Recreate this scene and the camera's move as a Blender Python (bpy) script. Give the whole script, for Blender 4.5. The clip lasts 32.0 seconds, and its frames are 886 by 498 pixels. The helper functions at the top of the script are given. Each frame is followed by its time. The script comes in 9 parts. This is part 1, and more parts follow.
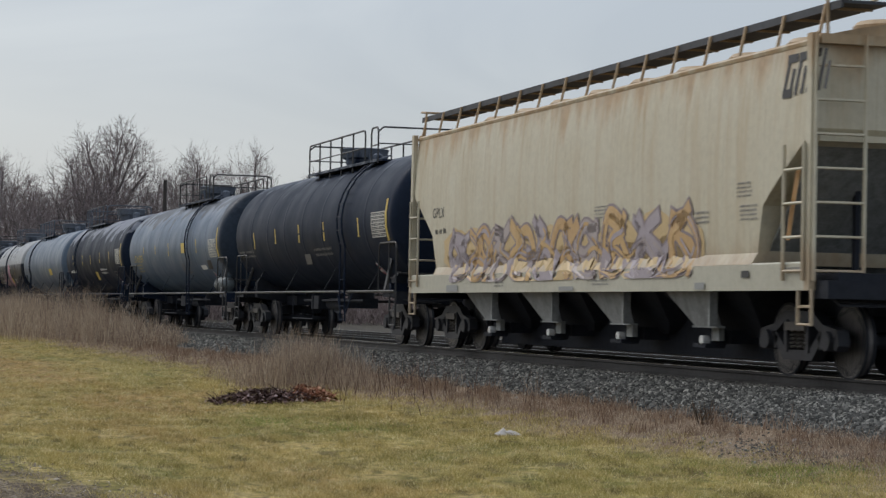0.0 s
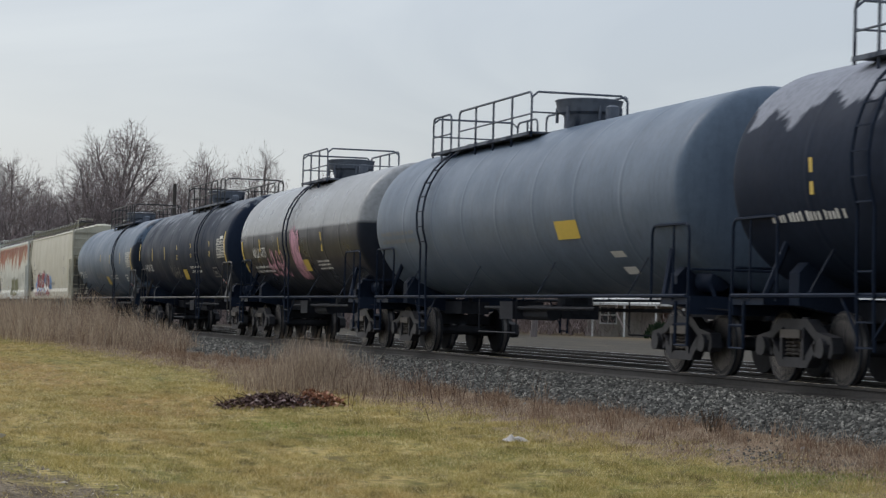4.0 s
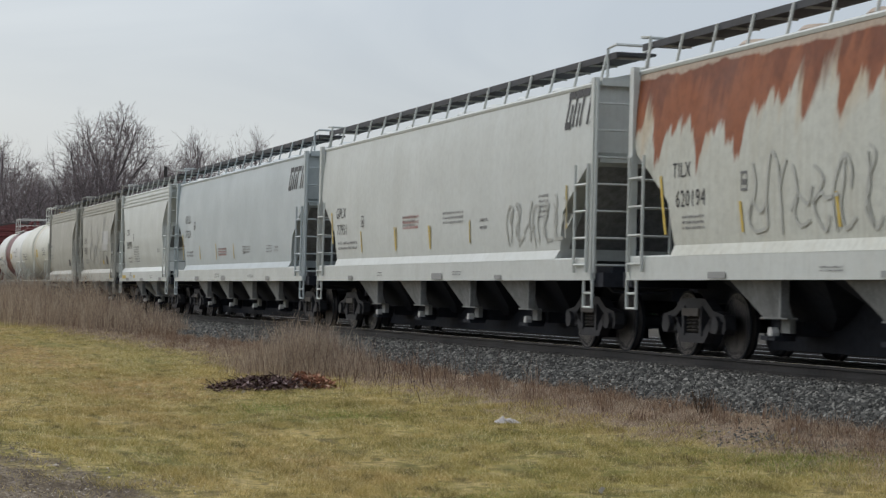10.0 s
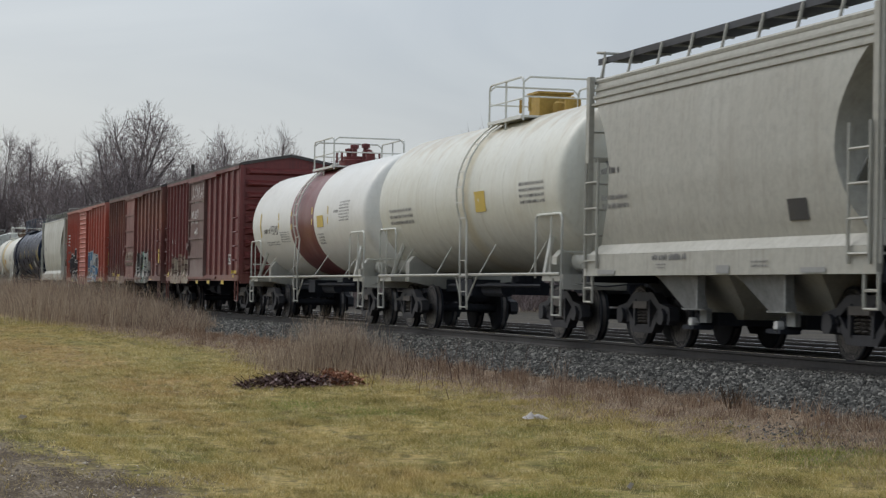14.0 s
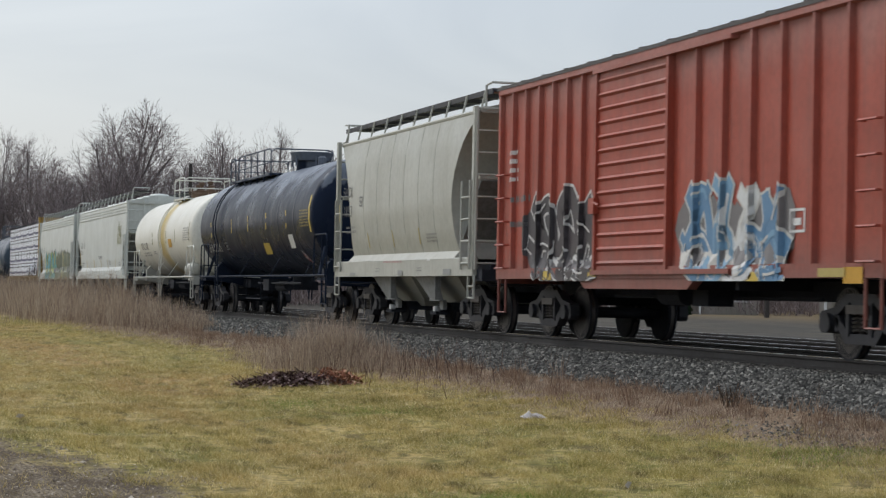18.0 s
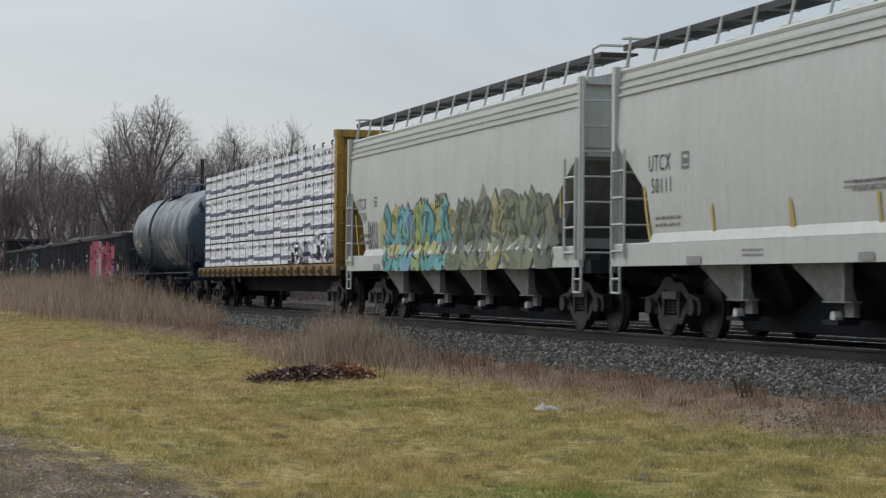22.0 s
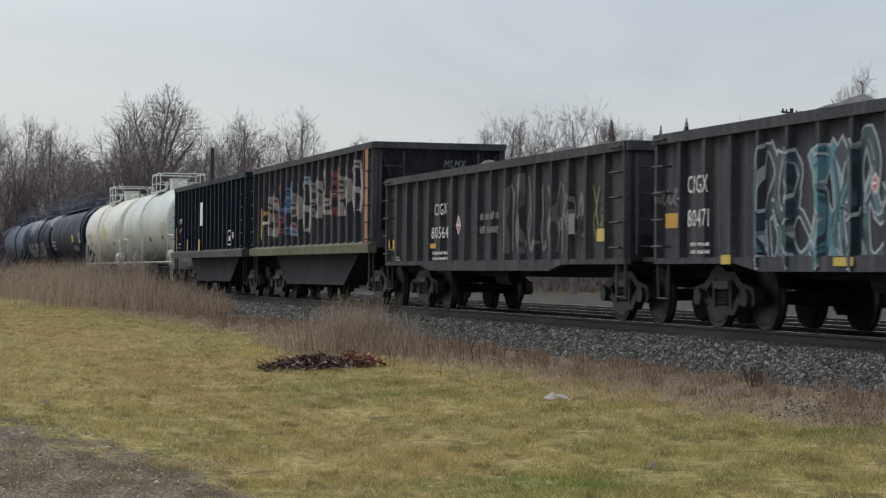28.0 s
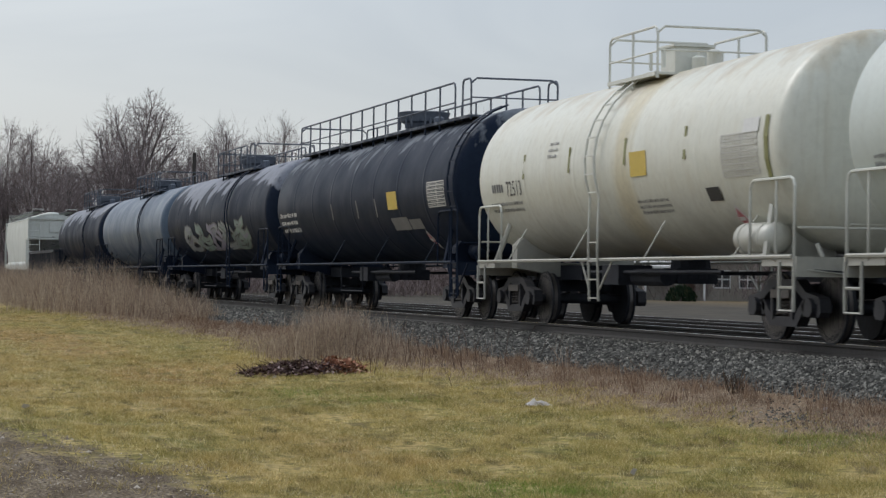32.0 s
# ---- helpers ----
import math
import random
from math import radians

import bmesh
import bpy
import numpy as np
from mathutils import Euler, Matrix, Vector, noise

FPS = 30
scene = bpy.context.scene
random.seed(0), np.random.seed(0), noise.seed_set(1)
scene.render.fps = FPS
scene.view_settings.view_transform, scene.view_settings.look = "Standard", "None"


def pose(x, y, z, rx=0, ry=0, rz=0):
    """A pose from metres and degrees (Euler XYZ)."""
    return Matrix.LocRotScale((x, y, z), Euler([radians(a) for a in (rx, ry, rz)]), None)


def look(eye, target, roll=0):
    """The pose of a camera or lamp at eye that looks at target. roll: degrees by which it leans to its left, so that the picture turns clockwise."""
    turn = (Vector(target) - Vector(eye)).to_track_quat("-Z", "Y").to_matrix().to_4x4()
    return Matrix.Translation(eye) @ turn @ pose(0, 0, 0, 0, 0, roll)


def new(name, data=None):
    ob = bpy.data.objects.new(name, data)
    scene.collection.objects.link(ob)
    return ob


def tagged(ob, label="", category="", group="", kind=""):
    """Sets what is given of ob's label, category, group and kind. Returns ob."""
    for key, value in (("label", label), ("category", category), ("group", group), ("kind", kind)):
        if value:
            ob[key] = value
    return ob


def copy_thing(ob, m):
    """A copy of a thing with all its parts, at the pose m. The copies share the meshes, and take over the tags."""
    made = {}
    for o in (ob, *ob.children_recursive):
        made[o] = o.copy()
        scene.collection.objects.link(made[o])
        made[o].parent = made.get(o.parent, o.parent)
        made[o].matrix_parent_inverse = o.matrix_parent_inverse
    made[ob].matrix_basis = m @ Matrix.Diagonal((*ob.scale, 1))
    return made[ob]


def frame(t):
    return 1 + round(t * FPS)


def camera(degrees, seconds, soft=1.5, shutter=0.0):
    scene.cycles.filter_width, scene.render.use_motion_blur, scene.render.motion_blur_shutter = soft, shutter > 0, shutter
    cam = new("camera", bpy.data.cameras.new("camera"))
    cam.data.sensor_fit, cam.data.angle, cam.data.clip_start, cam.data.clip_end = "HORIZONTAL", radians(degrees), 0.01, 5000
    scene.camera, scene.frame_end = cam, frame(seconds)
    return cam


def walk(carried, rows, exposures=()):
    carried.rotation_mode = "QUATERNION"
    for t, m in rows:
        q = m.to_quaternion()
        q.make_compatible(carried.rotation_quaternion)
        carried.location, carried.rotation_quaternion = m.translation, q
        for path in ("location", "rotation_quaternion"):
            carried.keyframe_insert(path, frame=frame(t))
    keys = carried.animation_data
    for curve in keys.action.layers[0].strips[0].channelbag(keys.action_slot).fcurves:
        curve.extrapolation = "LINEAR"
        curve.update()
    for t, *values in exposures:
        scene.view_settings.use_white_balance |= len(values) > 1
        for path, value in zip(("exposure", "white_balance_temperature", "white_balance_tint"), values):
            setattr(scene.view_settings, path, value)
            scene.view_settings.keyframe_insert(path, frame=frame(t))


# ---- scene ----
EXPOSURE = -0.5
cam = camera(22.45, 32.0, soft=1.3, shutter=0.12)
EYE = (0.0, 0.0, 1.6)


def aim(bearing, tilt, roll):
    """The camera's pose: degrees from the track's far direction towards the train, tilt up, and roll."""
    b, t = radians(bearing), radians(tilt)
    away = (EYE[0] - math.cos(t) * math.cos(b), EYE[1] + math.cos(t) * math.sin(b), EYE[2] + math.sin(t))
    return look(EYE, away, roll)


walk(cam, [
    (0.0, aim(16.262, 1.567, 1.15)), (0.5, aim(16.274, 1.499, 1.13)), (1.0, aim(16.353, 1.559, 1.23)),
    (1.5, aim(16.440, 1.584, 1.20)), (2.0, aim(16.395, 1.609, 1.27)), (2.5, aim(16.148, 1.662, 1.30)),
    (3.0, aim(15.995, 1.692, 1.38)), (3.5, aim(16.051, 1.723, 1.49)), (5.5, aim(15.874, 1.563, 1.55)),
    (6.0, aim(15.773, 1.554, 1.44)), (6.5, aim(15.803, 1.522, 1.39)), (7.0, aim(15.911, 1.268, 1.42)),
    (7.5, aim(15.813, 1.173, 1.29)), (8.0, aim(16.038, 1.156, 1.23)), (8.5, aim(16.026, 1.164, 1.24)),
    (9.0, aim(16.154, 1.191, 1.28)), (9.5, aim(16.162, 1.230, 1.31)), (10.0, aim(16.264, 1.253, 1.40)),
    (10.5, aim(16.369, 1.227, 1.32)), (11.0, aim(16.294, 1.260, 1.33)), (11.5, aim(16.256, 1.271, 1.24)),
    (12.0, aim(16.068, 1.283, 1.17)), (12.5, aim(15.703, 1.245, 1.15)), (13.0, aim(15.428, 1.224, 1.17)),
    (13.5, aim(15.511, 1.174, 1.14)), (15.5, aim(15.627, 1.116, 1.01)), (16.0, aim(15.708, 1.109, 1.02)),
    (16.5, aim(15.617, 1.101, 1.10)), (17.0, aim(15.383, 1.090, 1.17)), (17.5, aim(15.462, 1.111, 1.15)),
    (18.0, aim(15.622, 1.119, 1.08)), (18.5, aim(15.283, 1.116, 1.01)), (19.0, aim(15.065, 1.122, 0.99)),
    (19.5, aim(15.120, 1.113, 0.95)), (20.0, aim(15.083, 0.905, 0.93)), (20.5, aim(15.209, 0.892, 0.89)),
    (21.0, aim(15.094, 0.913, 0.71)), (21.5, aim(15.185, 0.938, 0.68)), (22.0, aim(15.306, 0.942, 0.53)),
    (22.5, aim(15.109, 0.830, 0.43)), (23.0, aim(15.175, 0.608, 0.43)), (23.5, aim(15.245, 0.656, 0.44)),
    (24.0, aim(15.244, 0.650, 0.40)), (24.5, aim(15.151, 0.702, 0.47)), (25.0, aim(15.424, 0.704, 0.52)),
    (25.5, aim(15.481, 0.694, 0.45)), (27.5, aim(15.019, 0.584, 0.55)), (28.0, aim(15.052, 0.651, 0.57)),
    (28.5, aim(15.009, 0.688, 0.65)), (29.0, aim(15.064, 0.711, 0.66)), (29.5, aim(15.311, 0.738, 0.61)),
    (30.0, aim(15.224, 0.759, 0.58)), (30.5, aim(14.920, 0.782, 0.59)), (31.0, aim(14.931, 0.800, 0.66)),
    (31.5, aim(14.973, 0.800, 0.76)), (32.0, aim(15.519, 0.809, 0.78)),
], exposures=[(0.0, EXPOSURE), (1.0, -0.46), (3.0, -0.37), (6.0, -0.37), (10.0, -0.41), (11.0, EXPOSURE), (16.0, EXPOSURE),
                (17.0, -0.34), (18.0, -0.30), (19.0, -0.38), (20.0, -0.47), (22.0, EXPOSURE), (25.0, -0.46), (28.0, -0.41), (32.0, -0.42)])

# ---- overcast daylight ----
SUN_ELEVATION, SUN_BEARING = 42.0, 215.0  # degrees; the bearing is where the sun stands, from +x towards +y


def overcast_world():
    w = bpy.data.worlds.new("overcast_sky")
    scene.world = w
    w.use_nodes = True
    nt = w.node_tree
    nt.nodes.clear()
    out = nt.nodes.new("ShaderNodeOutputWorld")
    bg = nt.nodes.new("ShaderNodeBackground")
    bg.inputs["Strength"].default_value = 1.0
    sky = nt.nodes.new("ShaderNodeTexSky")
    sky.sky_type, sky.sun_disc = "NISHITA", False
    sky.sun_elevation, sky.sun_rotation = radians(SUN_ELEVATION), radians(90 - SUN_BEARING)
    sky.dust_density, sky.air_density = 3.0, 1.0
    dim = nt.nodes.new("ShaderNodeVectorMath")
    dim.operation = "SCALE"
    dim.inputs["Scale"].default_value = 0.05
    co = nt.nodes.new("ShaderNodeTexCoord")
    sep = nt.nodes.new("ShaderNodeSeparateXYZ")
    up = nt.nodes.new("ShaderNodeMapRange")  # brighter towards the zenith, as an overcast sky is
    up.interpolation_type = "SMOOTHSTEP"
    up.inputs["To Min"].default_value, up.inputs["To Max"].default_value = 0.925, 1.75
    mp = nt.nodes.new("ShaderNodeMapping")
    mp.inputs["Scale"].default_value = (2.3, 2.3, 6.5)
    n = nt.nodes.new("ShaderNodeTexNoise")
    n.inputs["Scale"].default_value, n.inputs["Detail"].default_value = 2.1, 5.0
    n.inputs["Distortion"].default_value = 0.5
    ramp = nt.nodes.new("ShaderNodeValToRGB")
    ramp.color_ramp.elements[0].position, ramp.color_ramp.elements[1].position = 0.40, 0.60
    ramp.color_ramp.elements[0].color = (0.52, 0.572, 0.642, 1)
    ramp.color_ramp.elements[1].color = (0.625, 0.675, 0.73, 1)
    mul = nt.nodes.new("ShaderNodeVectorMath")
    mul.operation = "SCALE"
    add = nt.nodes.new("ShaderNodeVectorMath")
    add.operation = "ADD"
    li = nt.links.new
    li(co.outputs["Generated"], sep.inputs[0])
    li(sep.outputs["Z"], up.inputs["Value"])
    li(co.outputs["Generated"], mp.inputs["Vector"])
    li(mp.outputs[0], n.inputs["Vector"])
    li(n.outputs["Fac"], ramp.inputs["Fac"])
    li(ramp.outputs["Color"], mul.inputs[0])
    li(up.outputs[0], mul.inputs["Scale"])
    li(sky.outputs["Color"], dim.inputs[0])
    li(mul.outputs["Vector"], add.inputs[0])
    li(dim.outputs["Vector"], add.inputs[1])
    li(add.outputs["Vector"], bg.inputs["Color"])
    li(bg.outputs[0], out.inputs["Surface"])


overcast_world()
sun = new("sun", bpy.data.lights.new("sun", "SUN"))
sun.data.energy, sun.data.angle, sun.data.color = 1.45, radians(28), (1.0, 0.99, 0.975)
sun.matrix_world = look((0, 0, 0), (-math.cos(radians(SUN_ELEVATION)) * math.cos(radians(SUN_BEARING)),
                                    -math.cos(radians(SUN_ELEVATION)) * math.sin(radians(SUN_BEARING)),
                                    -math.sin(radians(SUN_ELEVATION))))

# ---- materials ----
SPEED, NEAREST_X, TRACK_Y, RAIL_Z = 18.6, 3.50, 13.5, 0.85
MATS = {}


def material(name, color, rough=0.6, metal=0.0, dirt=0.35, dirt_color=(0.09, 0.075, 0.06), streak=0.0, bump=0.0, grain=9.0,
             coat=0.0, vary=0.0, overlays=(), shine=0.5):
    """Paint or bare stuff with grain, blotches and, where streak is set, runs of dirt down its sides.
    overlays: (colour, axis, from, to, raggedness, stretch along x and z, strength, centre): a second coat, stain,
    painted sheen or shade that begins between two places along the axis; with a centre, it lies within that distance of
    it. A ninth value leans its runs, in degrees."""
    if name in MATS:
        return MATS[name]
    m = bpy.data.materials.new(name)
    MATS[name] = m
    m.use_nodes = True
    nt = m.node_tree
    li = nt.links.new
    bsdf = nt.nodes["Principled BSDF"]
    bsdf.inputs["Roughness"].default_value, bsdf.inputs["Metallic"].default_value = rough, metal
    bsdf.inputs["Coat Weight"].default_value, bsdf.inputs["Specular IOR Level"].default_value = coat, shine
    co = nt.nodes.new("ShaderNodeTexCoord")
    info = nt.nodes.new("ShaderNodeObjectInfo")
    shift = nt.nodes.new("ShaderNodeVectorMath")
    shift.operation = "ADD"
    far = nt.nodes.new("ShaderNodeMath")
    far.operation = "MULTIPLY"
    far.inputs[1].default_value = 40.0
    li(info.outputs["Random"], far.inputs[0])
    li(co.outputs["Object"], shift.inputs[0])
    li(far.outputs[0], shift.inputs[1])

    def noise_at(scale, stretch, detail, slant=0.0):
        mp = nt.nodes.new("ShaderNodeMapping")
        mp.vector_type = "TEXTURE"  # turned first, then stretched
        mp.inputs["Rotation"].default_value = (0, radians(slant), 0)
        mp.inputs["Scale"].default_value = tuple(1 / k for k in stretch)
        n = nt.nodes.new("ShaderNodeTexNoise")
        n.inputs["Scale"].default_value, n.inputs["Detail"].default_value = scale, detail
        li(shift.outputs[0], mp.inputs["Vector"])
        li(mp.outputs[0], n.inputs["Vector"])
        return n.outputs["Fac"]

    def mixed(fac, a, b):
        mix = nt.nodes.new("ShaderNodeMix")
        mix.data_type = "RGBA"
        for sock, val in ((mix.inputs["Factor"], fac), (mix.inputs["A"], a), (mix.inputs["B"], b)):
            if isinstance(val, (float, int)):
                sock.default_value = val
            elif isinstance(val, tuple):
                sock.default_value = (*val, 1)
            else:
                li(val, sock)
        return mix.outputs["Result"]

    def ranged(src, lo, hi, a, b):
        r = nt.nodes.new("ShaderNodeMapRange")
        for k, val in (("From Min", lo), ("From Max", hi), ("To Min", a), ("To Max", b)):
            r.inputs[k].default_value = val
        li(src, r.inputs["Value"])
        return r.outputs[0]

    blotch = noise_at(0.9, (1, 1, 1), 6)
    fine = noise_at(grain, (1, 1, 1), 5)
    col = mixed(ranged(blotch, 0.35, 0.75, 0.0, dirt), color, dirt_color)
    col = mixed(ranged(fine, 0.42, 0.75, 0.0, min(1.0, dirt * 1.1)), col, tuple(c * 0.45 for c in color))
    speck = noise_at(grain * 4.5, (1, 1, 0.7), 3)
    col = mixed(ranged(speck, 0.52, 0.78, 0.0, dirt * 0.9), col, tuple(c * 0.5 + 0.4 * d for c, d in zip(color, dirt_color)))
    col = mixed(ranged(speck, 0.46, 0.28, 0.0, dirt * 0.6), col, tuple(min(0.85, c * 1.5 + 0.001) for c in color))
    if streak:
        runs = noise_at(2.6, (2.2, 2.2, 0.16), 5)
        col = mixed(ranged(runs, 0.5, 0.72, 0.0, streak), col, dirt_color)
        thin = noise_at(6.5, (2.6, 2.6, 0.10), 4)
        col = mixed(ranged(thin, 0.55, 0.72, 0.0, streak * 0.8), col, tuple(d * 0.75 for d in dirt_color))
    for tint, axis, lo, hi, rag, stretch, strength, centre, *lean in overlays:
        sep = nt.nodes.new("ShaderNodeSeparateXYZ")
        li(co.outputs["Object"], sep.inputs[0])
        place = sep.outputs[axis]
        if centre is not None:
            off = nt.nodes.new("ShaderNodeMath")
            off.operation = "SUBTRACT"
            off.inputs[1].default_value = centre
            li(place, off.inputs[0])
            size = nt.nodes.new("ShaderNodeMath")
            size.operation = "ABSOLUTE"
            li(off.outputs[0], size.inputs[0])
            place = size.outputs[0]
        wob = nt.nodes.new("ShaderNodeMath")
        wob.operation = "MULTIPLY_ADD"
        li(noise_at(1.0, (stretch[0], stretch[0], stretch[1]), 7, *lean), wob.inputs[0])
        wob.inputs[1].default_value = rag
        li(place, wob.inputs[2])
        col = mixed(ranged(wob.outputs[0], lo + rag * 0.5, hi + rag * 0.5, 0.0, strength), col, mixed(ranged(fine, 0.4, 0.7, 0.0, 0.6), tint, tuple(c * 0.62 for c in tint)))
    if vary:
        hsv = nt.nodes.new("ShaderNodeHueSaturation")
        li(col, hsv.inputs["Color"])
        li(ranged(info.outputs["Random"], 0, 1, 1 - vary, 1 + vary), hsv.inputs["Value"])
        col = hsv.outputs["Color"]
    li(col, bsdf.inputs["Base Color"])
    li(ranged(blotch, 0.3, 0.7, rough - 0.08, min(1, rough + 0.12)), bsdf.inputs["Roughness"])
    if bump:
        b = nt.nodes.new("ShaderNodeBump")
        b.inputs["Strength"].default_value, b.inputs["Distance"].default_value = 0.5, bump
        li(fine, b.inputs["Height"])
        li(b.outputs[0], bsdf.inputs["Normal"])
    return m


def flat(name, color, rough=0.55):
    """A sprayed or printed colour, slightly worn."""
    return material(name, color, rough, dirt=0.18, dirt_color=tuple(c * 0.6 + 0.03 for c in color), grain=14.0)


# ---- mesh tools ----
class Shape:
    """Points and faces of one mesh."""

    def __init__(self):
        self.v, self.f, self.m, self.slot = [], [], [], 0

    def add(self, verts, faces):
        n = len(self.v)
        self.v += [tuple(p) for p in verts]
        self.f += [tuple(n + i for i in f) for f in faces]
        self.m += [self.slot] * len(faces)
        return self

    def box(self, x0, x1, y0, y1, z0, z1):
        return self.add([(x, y, z) for x in (x0, x1) for y in (y0, y1) for z in (z0, z1)],
                        [(0, 1, 3, 2), (4, 6, 7, 5), (0, 4, 5, 1), (2, 3, 7, 6), (0, 2, 6, 4), (1, 5, 7, 3)])

    def mirror_box(self, x0, x1, y0, y1, z0, z1):
        return self.box(x0, x1, y0, y1, z0, z1).box(x0, x1, -y1, -y0, z0, z1)

    def prism(self, outline, x0, x1, axis="x"):
        """The outline, in the plane across the axis, drawn out along it."""
        n = len(outline)
        place = {"x": lambda s, a, b: (s, a, b), "y": lambda s, a, b: (a, s, b), "z": lambda s, a, b: (a, b, s)}[axis]
        verts = [place(s, a, b) for s in (x0, x1) for a, b in outline]
        faces = [(i, (i + 1) % n, n + (i + 1) % n, n + i) for i in range(n)]
        return self.add(verts, faces + [tuple(range(n))[::-1], tuple(range(n, 2 * n))])

    def tube(self, pts, r, n=6, cap=True):
        pts = [Vector(p) for p in pts]
        rings = []
        for i, p in enumerate(pts):
            d = (pts[min(i + 1, len(pts) - 1)] - pts[max(i - 1, 0)]).normalized()
            a = d.orthogonal().normalized() if i == 0 else (rings[-1][1] - d * rings[-1][1].dot(d)).normalized()
            b = d.cross(a)
            rr = r[i] if isinstance(r, (list, tuple)) else r
            rings.append(([p + (a * math.cos(2 * math.pi * k / n) + b * math.sin(2 * math.pi * k / n)) * rr for k in range(n)], a))
        verts = [q for ring, _ in rings for q in ring]
        faces = [(i * n + k, i * n + (k + 1) % n, (i + 1) * n + (k + 1) % n, (i + 1) * n + k)
                 for i in range(len(pts) - 1) for k in range(n)]
        if cap:
            faces += [tuple(range(n))[::-1], tuple(range(len(verts) - n, len(verts)))]
        return self.add(verts, faces)

    def lathe(self, profile, centre=(0, 0, 0), n=24, axis="x"):
        """profile: (along, radius), turned about an axis through the centre."""
        cx, cy, cz = centre
        verts = []
        for s, r in profile:
            for k in range(n):
                c, d = r * math.cos(2 * math.pi * k / n), r * math.sin(2 * math.pi * k / n)
                verts.append({"x": (cx + s, cy + c, cz + d), "y": (cx + c, cy + s, cz + d), "z": (cx + c, cy + d, cz + s)}[axis])
        faces = [(i * n + k, i * n + (k + 1) % n, (i + 1) * n + (k + 1) % n, (i + 1) * n + k)
                 for i in range(len(profile) - 1) for k in range(n)]
        faces += [tuple(range(n))[::-1], tuple(range(len(verts) - n, len(verts)))]
        return self.add(verts, faces)

    def loft(self, rings, closed=True, caps=True):
        n = len(rings[0])
        verts = [p for ring in rings for p in ring]
        m = n if closed else n - 1
        faces = [(i * n + k, i * n + (k + 1) % n, (i + 1) * n + (k + 1) % n, (i + 1) * n + k)
                 for i in range(len(rings) - 1) for k in range(m)]
        if caps:
            faces += [tuple(range(n))[::-1], tuple(range(len(verts) - n, len(verts)))]
        return self.add(verts, faces)

    def mesh(self, name, mats, smooth=None):
        me = bpy.data.meshes.new(name)
        me.from_pydata(self.v, [], self.f)
        for m in mats if isinstance(mats, (list, tuple)) else [mats]:
            me.materials.append(m)
        me.polygons.foreach_set("material_index", self.m)
        bm = bmesh.new()
        bm.from_mesh(me)
        bmesh.ops.recalc_face_normals(bm, faces=bm.faces)
        bm.to_mesh(me)
        bm.free()
        if smooth:
            me.shade_smooth()
            me.set_sharp_from_angle(angle=radians(smooth))
        return me


STORE = {}


def shared(key, make):
    if key not in STORE:
        STORE[key] = make()
    return STORE[key]


def part(name, me, parent, at=None, label=""):
    """Links a mesh as one object under a thing or a part."""
    ob = new(name, me)
    ob.parent = parent
    if at is not None:
        ob.matrix_basis = at
    if label:
        ob["label"] = label
    return ob


def thing(name, label, category, group="", kind="", me=None):
    return tagged(new(name, me), label, category, group, kind)

# ---- ground, track and distance ----
def noise_node(nt, coords, scale, detail, stretch=None):
    n = nt.nodes.new("ShaderNodeTexNoise")
    n.inputs["Scale"].default_value, n.inputs["Detail"].default_value = scale, detail
    src = coords
    if stretch:
        mp = nt.nodes.new("ShaderNodeMapping")
        mp.inputs["Scale"].default_value = stretch
        nt.links.new(coords, mp.inputs["Vector"])
        src = mp.outputs[0]
    nt.links.new(src, n.inputs["Vector"])
    return n.outputs["Fac"]


def ramp_node(nt, fac, *stops):
    r = nt.nodes.new("ShaderNodeValToRGB")
    els = r.color_ramp.elements
    while len(els) < len(stops):
        els.new(0.5)
    for e, (at, col) in zip(els, stops):
        e.position, e.color = at, (*col, 1)
    nt.links.new(fac, r.inputs["Fac"])
    return r.outputs["Color"]


def mix_node(nt, fac, a, b, mode="MIX"):
    m = nt.nodes.new("ShaderNodeMix")
    m.data_type, m.blend_type = "RGBA", mode
    for sock, val in ((m.inputs["Factor"], fac), (m.inputs["A"], a), (m.inputs["B"], b)):
        if isinstance(val, (int, float)):
            sock.default_value = val
        elif isinstance(val, tuple):
            sock.default_value = (*val, 1)
        else:
            nt.links.new(val, sock)
    return m.outputs["Result"]


def step_node(nt, src, lo, hi):
    r = nt.nodes.new("ShaderNodeMapRange")
    r.inputs["From Min"].default_value, r.inputs["From Max"].default_value = lo, hi
    nt.links.new(src, r.inputs["Value"])
    return r.outputs[0]


def blank(name, rough=0.9):
    m = bpy.data.materials.new(name)
    m.use_nodes = True
    nt = m.node_tree
    b = nt.nodes["Principled BSDF"]
    b.inputs["Roughness"].default_value = rough
    b.inputs["Specular IOR Level"].default_value = 0.08
    co = nt.nodes.new("ShaderNodeTexCoord").outputs["Object"]
    return m, nt, b, co


